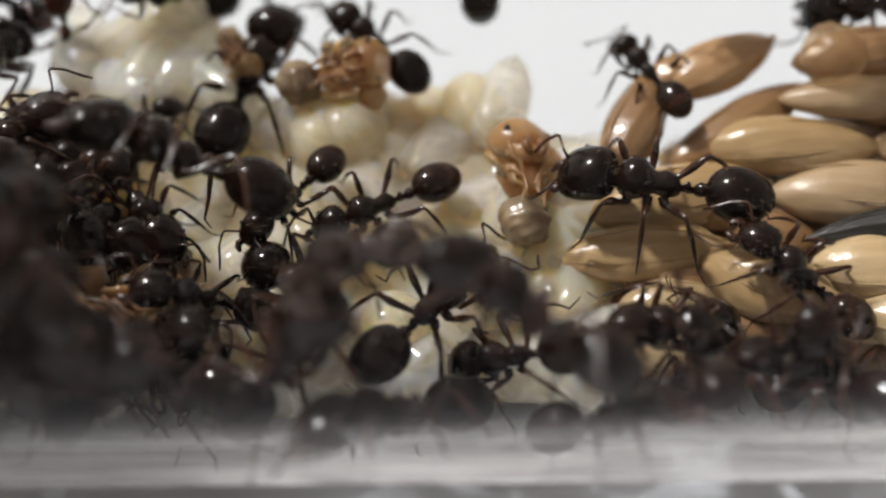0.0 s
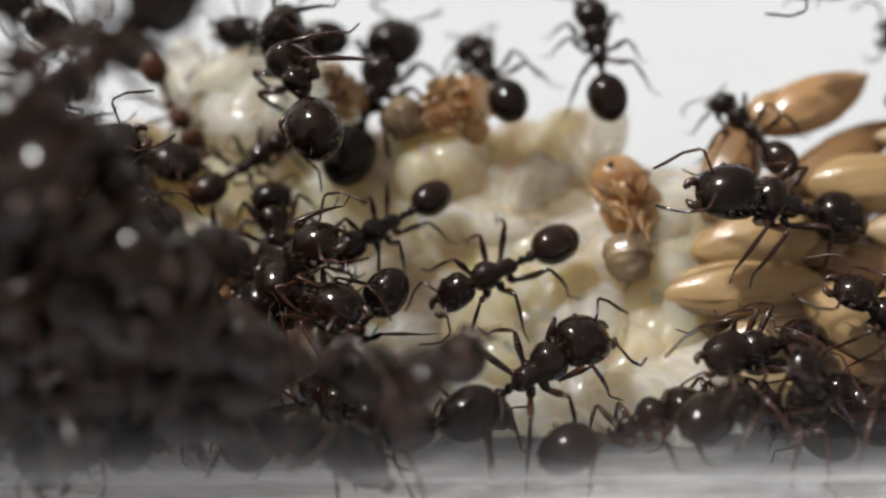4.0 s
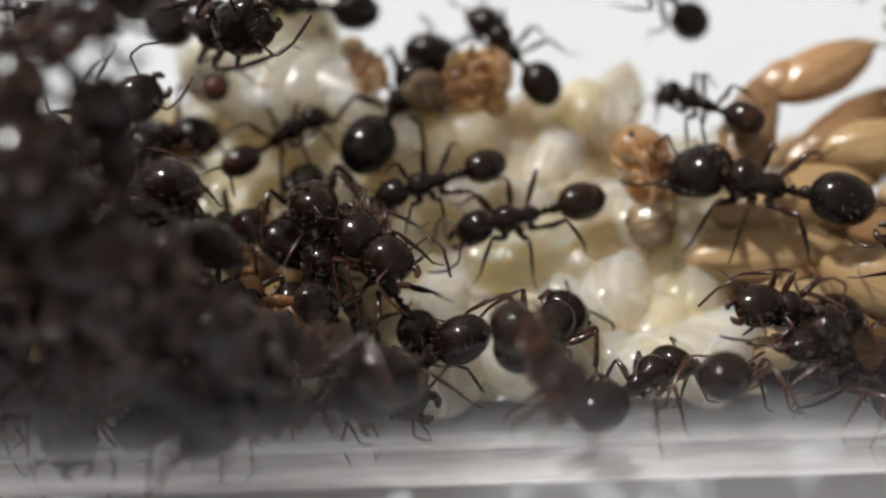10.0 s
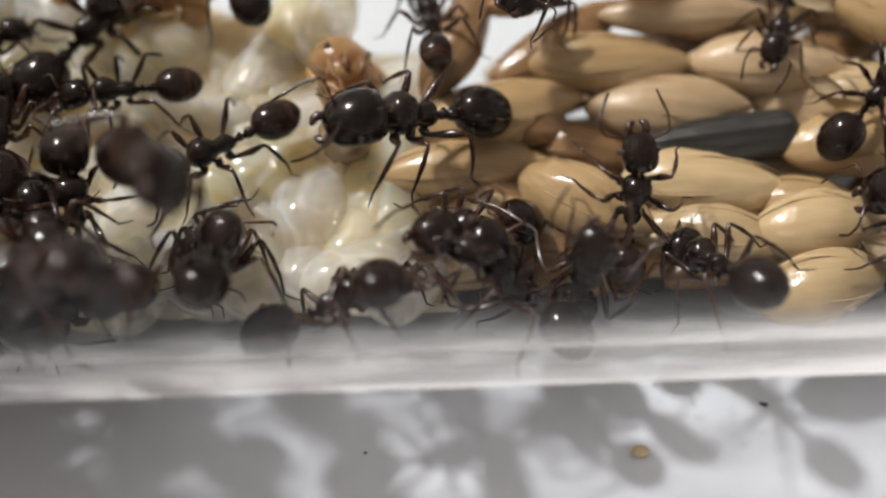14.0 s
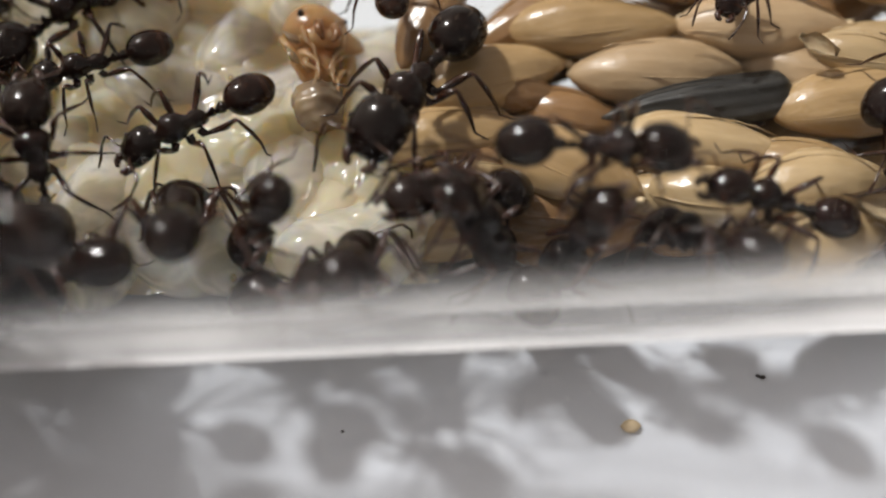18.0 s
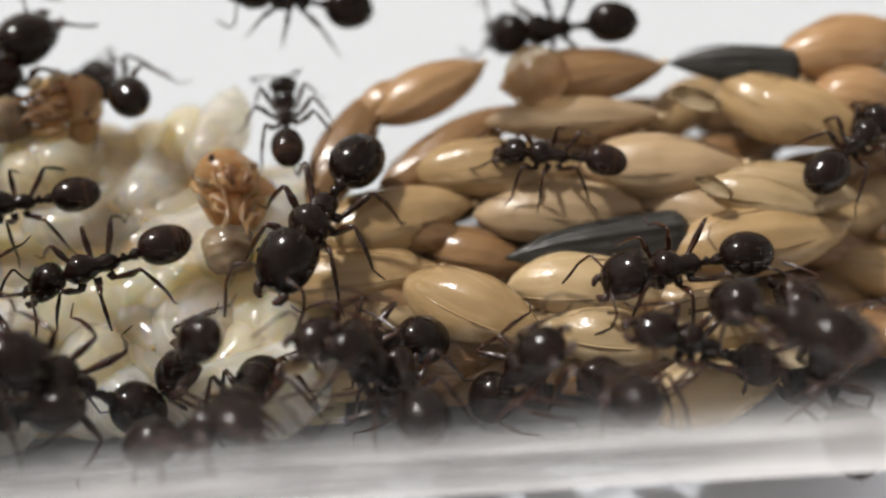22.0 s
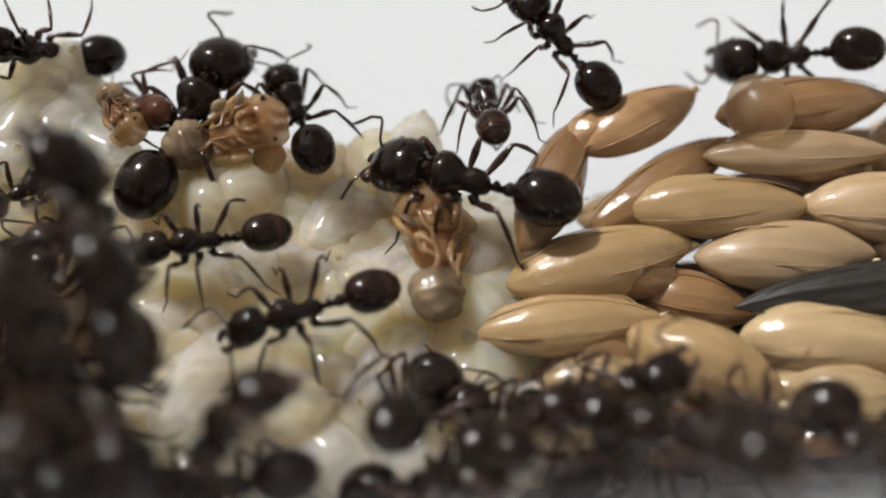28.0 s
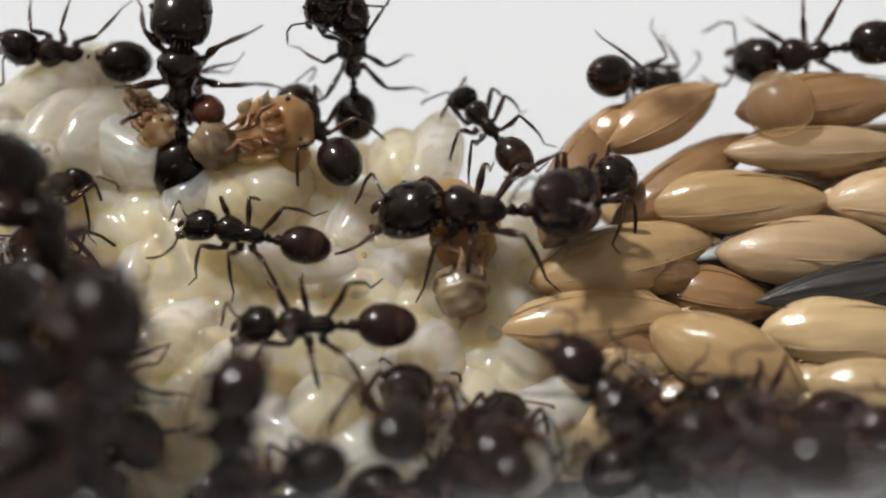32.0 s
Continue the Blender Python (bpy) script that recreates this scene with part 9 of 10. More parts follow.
    stride("X12", [(0, at_m(-21.15, -6.40, 13.51, -120, -14, 8)), (4, at_m(-20.27, -6.40, 13.51, -120, -17, 10)), (8, at_m(-22.36, -6.40, 13.51, -120, -18, 10)), (12, at_m(-21.72, -6.40, 13.51, -127, -36, 24)), (16, at_m(-22.40, -6.40, 13.51, -140, -51, 43)), (20, at_m(-22.29, -6.40, 13.51, -133, -45, 34)), (24, at_m(-22.30, -6.40, 13.51, -157, -59, 64)), (28, at_m(-22.13, -6.40, 13.51, -155, -58, 61)), (32, at_m(-22.29, -6.40, 13.51, 167, -60, 105))])
    stride("X13", [(0, at_m(-17.97, -4.04, 12.59, -141, 46, -42)), (4, at_m(-17.28, -4.04, 12.59, -145, 49, -47)), (8, at_m(-19.37, -4.04, 12.59, -162, 55, -68)), (12, at_m(-18.48, -4.04, 12.59, 176, 57, -94)), (16, at_m(-22.34, -4.04, 12.59, -168, 57, -75)), (20, at_m(-22.35, -4.04, 12.59, 161, 55, -113)), (24, at_m(-22.34, -4.04, 12.59, 168, 57, -105)), (28, at_m(-19.45, -4.04, 12.59, -167, 56, -75)), (32, at_m(-19.60, -4.04, 12.59, -160, 55, -66))])
    stride("X14", [(0, at_m(-18.59, -7.29, 10.35, 93, 4, -180)), (4, at_m(-17.98, -7.29, 10.35, 93, -6, 180)), (8, at_m(-19.87, -7.29, 10.35, 93, -21, 179)), (12, at_m(-18.88, -7.29, 10.35, 93, -14, 179)), (16, at_m(-22.27, -7.29, 10.35, 93, 1, -180)), (20, at_m(-22.27, -7.29, 10.35, 93, -0, 180)), (24, at_m(-22.28, -7.29, 10.35, 93, -3, 180)), (28, at_m(-19.82, -7.29, 10.35, 93, 0, -180)), (32, at_m(-19.76, -7.29, 10.35, 93, 7, -180))])
    stride("X15", [(0, at_m(-19.94, -3.84, 7.12, -40, 38, 36)), (4, at_m(-19.24, -3.84, 7.12, -40, 39, 37)), (8, at_m(-21.33, -3.84, 7.12, -45, 33, 29)), (12, at_m(-20.42, -3.84, 7.12, -45, 32, 28)), (16, at_m(-22.09, -3.84, 7.12, -43, 34, 31)), (20, at_m(-22.08, -3.84, 7.12, -51, 16, 13)), (24, at_m(-22.07, -3.84, 7.12, -52, 10, 8)), (28, at_m(-21.61, -3.84, 7.12, -52, -10, -7)), (32, at_m(-21.41, -3.84, 7.12, -53, 7, 5))])
    stride("X16", [(0, at_m(-14.40, -6.35, 6.40, -56, -28, -18)), (4, at_m(-13.56, -6.35, 6.40, -60, -13, -8)), (8, at_m(-15.74, -6.35, 6.40, -58, -20, -12)), (12, at_m(-15.05, -6.35, 6.40, -60, -10, -6)), (16, at_m(-20.28, -6.35, 6.40, -60, 4, 3)), (20, at_m(-20.41, -6.35, 6.40, -59, 15, 9)), (24, at_m(-20.50, -6.35, 6.40, -57, 24, 15)), (28, at_m(-16.16, -6.35, 6.40, -60, 11, 6)), (32, at_m(-16.33, -6.35, 6.40, -60, -3, -1))])
    stride("X17", [(0, at_m(-15.03, -3.82, 7.10, 17, -51, -112)), (4, at_m(-14.04, -3.82, 7.10, 23, -49, -119)), (8, at_m(-16.15, -3.82, 7.10, -4, -53, -85)), (12, at_m(-15.37, -3.82, 7.10, 20, -50, -116)), (16, at_m(-20.60, -3.82, 7.10, 6, -53, -98)), (20, at_m(-20.59, -3.82, 7.10, 8, -52, -99)), (24, at_m(-20.68, -3.82, 7.10, -2, -53, -88)), (28, at_m(-16.22, -3.82, 7.10, -10, -52, -77)), (32, at_m(-16.38, -3.82, 7.10, 16, -51, -110))])
    stride("X18", [(0, at_m(-13.08, -5.08, 13.20, 143, -48, 135)), (4, at_m(-12.36, -5.08, 13.20, 138, -45, 142)), (8, at_m(-14.24, -5.08, 13.20, 156, -54, 118)), (12, at_m(-13.36, -5.08, 13.20, 179, -58, 92)), (16, at_m(-18.52, -5.08, 13.20, 146, -50, 131)), (20, at_m(-18.55, -5.08, 13.20, 178, -58, 92)), (24, at_m(-18.52, -5.08, 13.20, 173, -58, 98)), (28, at_m(-14.17, -5.08, 13.20, 158, -55, 117)), (32, at_m(-14.32, -5.08, 13.20, 155, -54, 121))])
    stride("X19", [(0, at_m(-23.28, -4.26, 7.79, -59, -27, -16)), (4, at_m(-22.49, -4.26, 7.79, -61, -18, -10)), (8, at_m(-24.46, -4.26, 7.79, -61, -19, -10)), (12, at_m(-23.82, -4.26, 7.79, -55, -36, -22)), (16, at_m(-24.50, -4.26, 7.79, -50, -44, -30)), (20, at_m(-24.64, -4.26, 7.79, -38, -54, -46)), (24, at_m(-24.70, -4.26, 7.79, -55, -37, -23)), (28, at_m(-24.80, -4.26, 7.79, -60, -22, -12)), (32, at_m(-24.85, -4.26, 7.79, -57, -32, -19))])
    stride("X20", [(0, at_m(-20.60, -5.72, 11.82, 113, -38, 165)), (4, at_m(-19.98, -5.72, 11.82, 114, -43, 163)), (8, at_m(-21.94, -5.72, 11.82, 127, -60, 147)), (12, at_m(-21.02, -5.72, 11.82, 115, -44, 162)), (16, at_m(-22.03, -5.72, 11.82, 114, -42, 164)), (20, at_m(-22.03, -5.72, 11.82, 113, -38, 166)), (24, at_m(-22.02, -5.72, 11.82, 112, -35, 167)), (28, at_m(-21.76, -5.72, 11.82, 110, -28, 170)), (32, at_m(-21.89, -5.72, 11.82, 109, -23, 172))])
    stride("X21", [(0, at_m(-20.16, -6.60, 6.87, -64, 9, 4)), (4, at_m(-19.42, -6.60, 6.87, -60, 31, 17)), (8, at_m(-21.47, -6.60, 6.87, -60, 32, 17)), (12, at_m(-20.67, -6.60, 6.87, -59, 34, 18)), (16, at_m(-22.05, -6.60, 6.87, -55, 41, 24)), (20, at_m(-22.05, -6.60, 6.87, -56, 41, 24)), (24, at_m(-22.04, -6.60, 6.87, -55, 41, 25)), (28, at_m(-21.58, -6.60, 6.87, -62, 25, 13)), (32, at_m(-21.59, -6.60, 6.87, -64, 11, 5))])
    stride("X22", [(0, at_m(-12.51, -7.13, 11.58, -105, 32, -8)), (4, at_m(-11.57, -7.13, 11.58, -103, 22, -5)), (8, at_m(-13.60, -7.13, 11.58, -104, 29, -7)), (12, at_m(-12.98, -7.13, 11.58, -108, 47, -14)), (16, at_m(-18.38, -7.13, 11.58, -121, 65, -29)), (20, at_m(-18.18, -7.13, 11.58, -151, 76, -60)), (24, at_m(-18.29, -7.13, 11.58, 143, 74, -128)), (28, at_m(-13.93, -7.13, 11.58, 130, 70, -142)), (32, at_m(-14.04, -7.13, 11.58, -143, 74, -52))])
    stride("X23", [(0, at_m(-23.54, -4.76, 10.65, 115, -71, 156)), (4, at_m(-22.74, -4.76, 10.65, -178, -82, 88)), (8, at_m(-24.82, -4.76, 10.65, -109, -65, 17)), (12, at_m(-24.15, -4.76, 10.65, -132, -78, 41)), (16, at_m(-25.10, -4.76, 10.65, -149, -81, 59)), (20, at_m(-25.26, -4.76, 10.65, -171, -82, 81)), (24, at_m(-25.37, -4.76, 10.65, 122, -75, 149)), (28, at_m(-25.51, -4.76, 10.65, 109, -65, 163)), (32, at_m(-25.63, -4.76, 10.65, 114, -70, 158))])
    stride("X24", [(0, at_m(-13.00, -7.23, 8.99, 82, 4, 179)), (4, at_m(-12.06, -7.23, 8.99, 82, 7, 179)), (8, at_m(-13.91, -7.23, 8.99, 82, -7, -179)), (12, at_m(-13.02, -7.23, 8.99, 82, 12, 178)), (16, at_m(-18.45, -7.23, 8.99, 80, 33, 175)), (20, at_m(-18.42, -7.23, 8.99, 77, 50, 170)), (24, at_m(-18.27, -7.23, 8.99, 77, 52, 170)), (28, at_m(-13.78, -7.23, 8.99, 77, 52, 170)), (32, at_m(-13.62, -7.23, 8.99, 80, 34, 175))])
    stride("X25", [(0, at_m(-13.09, -4.79, 10.27, -94, -42, 3)), (4, at_m(-12.31, -4.79, 10.27, -94, -34, 2)), (8, at_m(-14.39, -4.79, 10.27, -93, -16, 1)), (12, at_m(-13.72, -4.79, 10.27, -93, -6, 0)), (16, at_m(-18.87, -4.79, 10.27, -93, -1, 0)), (20, at_m(-18.74, -4.79, 10.27, -93, 2, -0)), (24, at_m(-18.56, -4.79, 10.27, -93, 2, -0)), (28, at_m(-14.13, -4.79, 10.27, -93, 12, -1)), (32, at_m(-14.28, -4.79, 10.27, -94, 25, -1))])
    stride("X26", [(0, at_m(-14.45, -4.67, 8.89, 64, -59, -157)), (4, at_m(-13.84, -4.67, 8.89, 52, -68, -144)), (8, at_m(-15.73, -4.67, 8.89, -1, -77, -88)), (12, at_m(-14.76, -4.67, 8.89, 58, -64, -151)), (16, at_m(-20.02, -4.67, 8.89, 60, -62, -153)), (20, at_m(-20.19, -4.67, 8.89, 44, -71, -135)), (24, at_m(-20.38, -4.67, 8.89, 35, -74, -126)), (28, at_m(-15.79, -4.67, 8.89, -0, -77, -90)), (32, at_m(-15.75, -4.67, 8.89, 55, -66, -148))])
    stride("X27", [(0, at_m(-15.47, -4.67, 11.13, 160, -76, 110)), (4, at_m(-14.72, -4.67, 11.13, 177, -76, 93)), (8, at_m(-16.69, -4.67, 11.13, 130, -68, 142)), (12, at_m(-15.96, -4.67, 11.13, 110, -47, 165)), (16, at_m(-21.16, -4.67, 11.13, 105, -24, 174)), (20, at_m(-21.20, -4.67, 11.13, 106, -34, 171)), (24, at_m(-21.18, -4.67, 11.13, 106, -30, 172)), (28, at_m(-16.74, -4.67, 11.13, 104, -20, 175)), (32, at_m(-16.56, -4.67, 11.13, 107, -38, 169))])
    stride("X28", [(0, at_m(-23.49, -6.78, 12.70, 112, -11, 175)), (4, at_m(-22.71, -6.78, 12.70, 112, -3, 179)), (8, at_m(-24.78, -6.78, 12.70, 112, -10, 176)), (12, at_m(-24.18, -6.78, 12.70, 112, 3, -179)), (16, at_m(-24.86, -6.78, 12.70, 112, 14, -174)), (20, at_m(-24.95, -6.78, 12.70, 112, 6, -178)), (24, at_m(-25.01, -6.78, 12.70, 112, -14, 174)), (28, at_m(-24.82, -6.78, 12.70, 114, -23, 170)), (32, at_m(-24.86, -6.78, 12.70, 115, -30, 167))])
    stride("X29", [(0, at_m(-22.72, -4.19, 12.34, 122, -22, 167)), (4, at_m(-21.98, -4.19, 12.34, 120, -13, 173)), (8, at_m(-24.10, -4.19, 12.34, 121, -19, 169)), (12, at_m(-23.21, -4.19, 12.34, 126, -35, 157)), (16, at_m(-24.17, -4.19, 12.34, 122, -23, 166)), (20, at_m(-24.16, -4.19, 12.34, 120, -12, 173)), (24, at_m(-24.24, -4.19, 12.34, 123, -27, 163)), (28, at_m(-24.15, -4.19, 12.34, 130, -40, 152)), (32, at_m(-24.04, -4.19, 12.34, 122, -23, 166))])
    stride("X30", [(0, at_m(-19.56, -5.95, 9.20, 46, 79, 136)), (4, at_m(-18.65, -5.95, 9.20, 5, 82, 95)), (8, at_m(-20.55, -5.95, 9.20, 68, 69, 160)), (12, at_m(-19.77, -5.95, 9.20, 73, 63, 164)), (16, at_m(-22.16, -5.95, 9.20, 72, 64, 164)), (20, at_m(-22.15, -5.95, 9.20, 74, 61, 166)), (24, at_m(-22.14, -5.95, 9.20, 80, 42, 173)), (28, at_m(-20.77, -5.95, 9.20, 74, 60, 166)), (32, at_m(-20.62, -5.95, 9.20, 71, 66, 163))])
    stride("X31", [(0, at_m(-17.12, -3.94, 7.26, -55, -5, -4)), (4, at_m(-16.23, -3.94, 7.26, -55, -7, -5)), (8, at_m(-18.07, -3.94, 7.26, -54, -13, -10)), (12, at_m(-17.33, -3.94, 7.26, -55, 5, 3)), (16, at_m(-22.47, -3.94, 7.26, -55, -0, -0)), (20, at_m(-22.48, -3.94, 7.26, -55, -5, -4)), (24, at_m(-22.46, -3.94, 7.26, -55, 6, 4)), (28, at_m(-18.40, -3.94, 7.26, -55, 8, 5)), (32, at_m(-18.52, -3.94, 7.26, -53, 17, 12))])
    stride("X32", [(0, at_m(-21.66, -5.36, 7.31, 63, -3, -179)), (4, at_m(-20.92, -5.36, 7.31, 63, -13, -173)), (8, at_m(-22.93, -5.36, 7.31, 59, -28, -164)), (12, at_m(-22.13, -5.36, 7.31, 51, -44, -151)), (16, at_m(-22.88, -5.36, 7.31, 58, -32, -161)), (20, at_m(-22.73, -5.36, 7.31, 56, -37, -158)), (24, at_m(-22.62, -5.36, 7.31, 51, -45, -150)), (28, at_m(-22.65, -5.36, 7.31, 60, -26, -166)), (32, at_m(-22.66, -5.36, 7.31, 60, -25, -167))])
    stride("X33", [(0, at_m(-21.22, -4.80, 10.09, 91, -23, 180)), (4, at_m(-20.61, -4.80, 10.09, 91, -1, 180)), (8, at_m(-22.52, -4.80, 10.09, 91, 7, -180)), (12, at_m(-21.89, -4.80, 10.09, 91, -8, 180)), (16, at_m(-22.73, -4.80, 10.09, 91, -26, 179)), (20, at_m(-22.69, -4.80, 10.09, 92, -50, 179)), (24, at_m(-22.89, -4.80, 10.09, 93, -68, 177)), (28, at_m(-22.79, -4.80, 10.09, 95, -78, 175)), (32, at_m(-22.69, -4.80, 10.09, -128, -88, 38))])
    stride("X34", [(0, at_m(-14.73, -6.08, 14.03, -129, 29, -22)), (4, at_m(-13.89, -6.08, 14.03, -127, 22, -16)), (8, at_m(-16.04, -6.08, 14.03, -133, 35, -28)), (12, at_m(-15.33, -6.08, 14.03, -128, 26, -19)), (16, at_m(-20.56, -6.08, 14.03, -128, 26, -19)), (20, at_m(-20.62, -6.08, 14.03, -128, 25, -18)), (24, at_m(-20.52, -6.08, 14.03, -134, 37, -30)), (28, at_m(-16.03, -6.08, 14.03, -132, 34, -27)), (32, at_m(-16.08, -6.08, 14.03, -125, 17, -12))])
    stride("X35", [(0, at_m(-23.71, -7.28, 10.60, -95, 24, -2)), (4, at_m(-23.10, -7.28, 10.60, -95, -0, 0)), (8, at_m(-25.09, -7.28, 10.60, -95, -18, 2)), (12, at_m(-24.26, -7.28, 10.60, -96, -43, 4)), (16, at_m(-24.91, -7.28, 10.60, -95, -28, 3)), (20, at_m(-24.78, -7.28, 10.60, -95, -29, 3)), (24, at_m(-24.94, -7.28, 10.60, -95, -18, 2)), (28, at_m(-25.11, -7.28, 10.60, -95, -31, 3)), (32, at_m(-25.15, -7.28, 10.60, -95, -25, 2))])
    stride("X36", [(0, at_m(-13.28, -4.79, 6.38, 47, 28, 157)), (4, at_m(-12.46, -4.79, 6.38, 45, 32, 152)), (8, at_m(-14.48, -4.79, 6.38, 48, 25, 159)), (12, at_m(-13.73, -4.79, 6.38, 51, 17, 166)), (16, at_m(-18.83, -4.79, 6.38, 50, 19, 165)), (20, at_m(-18.74, -4.79, 6.38, 51, 18, 166)), (24, at_m(-18.72, -4.79, 6.38, 53, 1, 179)), (28, at_m(-14.42, -4.79, 6.38, 52, -11, -172)), (32, at_m(-14.60, -4.79, 6.38, 53, -7, -175))])
    stride("X37", [(0, at_m(-20.00, -4.02, 12.62, 123, 5, -177)), (4, at_m(-19.25, -4.02, 12.62, 124, -13, 172)), (8, at_m(-21.10, -4.02, 12.62, 124, -9, 174)), (12, at_m(-20.38, -4.02, 12.62, 125, -18, 168)), (16, at_m(-22.12, -4.02, 12.62, 123, -2, 179)), (20, at_m(-22.11, -4.02, 12.62, 126, -23, 164)), (24, at_m(-22.09, -4.02, 12.62, 124, -15, 170)), (28, at_m(-21.12, -4.02, 12.62, 123, 1, -179)), (32, at_m(-21.08, -4.02, 12.62, 123, -8, 175))])
    stride("X38", [(0, at_m(-16.92, -7.27, 9.34, -73, 72, 16)), (4, at_m(-16.13, -7.27, 9.34, -79, 60, 9)), (8, at_m(-18.29, -7.27, 9.34, -80, 58, 8)), (12, at_m(-17.64, -7.27, 9.34, -82, 47, 6)), (16, at_m(-22.46, -7.27, 9.34, -76, 68, 13)), (20, at_m(-22.47, -7.27, 9.34, -83, 44, 5)), (24, at_m(-22.45, -7.27, 9.34, -84, 32, 3)), (28, at_m(-18.50, -7.27, 9.34, -82, 48, 6)), (32, at_m(-18.36, -7.27, 9.34, -84, 37, 4))])
    stride("X39", [(0, at_m(-16.97, -5.86, 11.29, 126, 69, -146)), (4, at_m(-16.25, -5.86, 11.29, 115, 59, -158)), (8, at_m(-18.39, -5.86, 11.29, 109, 50, -165)), (12, at_m(-17.62, -5.86, 11.29, 116, 61, -157)), (16, at_m(-22.44, -5.86, 11.29, 132, 71, -140)), (20, at_m(-22.41, -5.86, 11.29, -149, 75, -58)), (24, at_m(-22.41, -5.86, 11.29, -112, 56, -19)), (28, at_m(-18.68, -5.86, 11.29, -105, 32, -8)), (32, at_m(-18.68, -5.86, 11.29, -110, 51, -16))])
    stride("X40", [(0, at_m(-16.33, -4.98, 13.35, -132, 34, -27)), (4, at_m(-15.66, -4.98, 13.35, -130, 29, -22)), (8, at_m(-17.67, -4.98, 13.35, -136, 39, -33)), (12, at_m(-16.72, -4.98, 13.35, -127, 21, -15)), (16, at_m(-22.09, -4.98, 13.35, -134, 36, -30)), (20, at_m(-22.06, -4.98, 13.35, -129, 27, -20)), (24, at_m(-21.97, -4.98, 13.35, -125, 14, -9)), (28, at_m(-17.45, -4.98, 13.35, -130, 30, -23)), (32, at_m(-17.45, -4.98, 13.35, -138, 41, -37))])
    stride("X41", [(0, at_m(-21.27, 2.17, 13.80, -25, 18, 207)), (4, at_m(-21.53, 2.26, 13.80, 3, -5, 188)), (8, at_m(-21.32, 2.37, 13.80, 6, 14, 195)), (12, at_m(-21.29, 2.50, 13.80, 11, -18, 176)), (16, at_m(-22.09, 2.57, 13.80, -18, 15, 172)), (20, at_m(-22.11, 2.81, 13.80, -7, -15, 186)), (24, at_m(-22.13, 3.04, 13.79, 23, 5, 204)), (28, at_m(-21.24, 2.98, 13.80, 11, -4, 181)), (32, at_m(-21.58, 3.25, 13.80, 16, 1, 164))])
    stride("X42", [(0, at_m(-14.98, -3.73, 16.28, -168, 29, -67)), (4, at_m(-14.25, -3.73, 16.28, -172, 30, -74)), (8, at_m(-16.16, -3.73, 16.28, 178, 31, -94)), (12, at_m(-15.21, -3.73, 16.28, -170, 29, -70)), (16, at_m(-20.47, -3.73, 16.28, -175, 30, -80)), (20, at_m(-20.46, -3.73, 16.28, -166, 28, -62)), (24, at_m(-20.48, -3.73, 16.28, -157, 21, -41)), (28, at_m(-15.80, -3.73, 16.28, -165, 27, -60)), (32, at_m(-15.78, -3.73, 16.28, -160, 24, -49))])
    stride("X43", [(0, at_m(-13.74, -3.58, 16.36, -157, -19, 38)), (4, at_m(-12.80, -3.58, 16.36, -157, -19, 38)), (8, at_m(-14.83, -3.58, 16.36, -156, -17, 33)), (12, at_m(-14.06, -3.58, 16.36, -162, -23, 50)), (16, at_m(-19.44, -3.58, 16.36, -156, -18, 35)), (20, at_m(-19.62, -3.58, 16.36, -165, -25, 58)), (24, at_m(-19.57, -3.58, 16.36, -170, -28, 70)), (28, at_m(-15.06, -3.58, 16.36, -171, -28, 71)), (32, at_m(-15.12, -3.58, 16.36, -160, -22, 45))])
    stride("X44", [(0, at_m(-16.29, 3.52, 5.60, 23, -2, 9)), (4, at_m(-16.13, 3.73, 5.60, -16, -11, -10)), (8, at_m(-16.22, 3.76, 5.60, -5, 10, 7)), (12, at_m(-16.55, 3.56, 5.60, -19, 5, 24)), (16, at_m(-20.87, 3.40, 5.60, 11, -14, 43)), (20, at_m(-21.01, 3.15, 5.60, -18, -2, 23)), (24, at_m(-21.22, 3.06, 5.60, -22, 12, -2)), (28, at_m(-16.93, 2.88, 5.60, -11, 0, 13)), (32, at_m(-16.83, 2.99, 5.60, 8, -1, 12))])
    stride("X45", [(0, at_m(-20.36, -4.80, 7.86, 15, -11, 188)), (4, at_m(-20.18, -4.56, 7.81, -19, -2, 179)), (8, at_m(-19.88, -4.29, 7.73, -9, -15, 190)), (12, at_m(-19.75, -4.56, 7.70, 24, 15, 179)), (16, at_m(-22.26, -4.46, 7.74, -17, 18, 178)), (20, at_m(-22.26, -4.21, 7.75, 1, -20, 181)), (24, at_m(-22.28, -4.26, 7.70, 18, -12, 192)), (28, at_m(-20.04, -4.33, 7.78, 7, 16, 183)), (32, at_m(-20.35, -4.23, 7.85, -4, 8, 165))])
    stride("X46", [(0, at_m(-17.80, -3.91, 7.68, -12, 17, 36)), (4, at_m(-17.88, -3.73, 7.75, 24, -2, 36)), (8, at_m(-18.13, -3.50, 7.96, 4, -13, 13)), (12, at_m(-17.86, -3.66, 7.73, -11, 7, 2)), (16, at_m(-22.15, -3.47, 7.55, -23, -4, -19)), (20, at_m(-22.23, -3.30, 7.62, 16, 11, -2)), (24, at_m(-22.42, -3.38, 7.78, -13, -17, 11)), (28, at_m(-17.96, -3.19, 7.82, 23, 12, -13)), (32, at_m(-18.19, -3.04, 8.01, -6, -18, -1))])
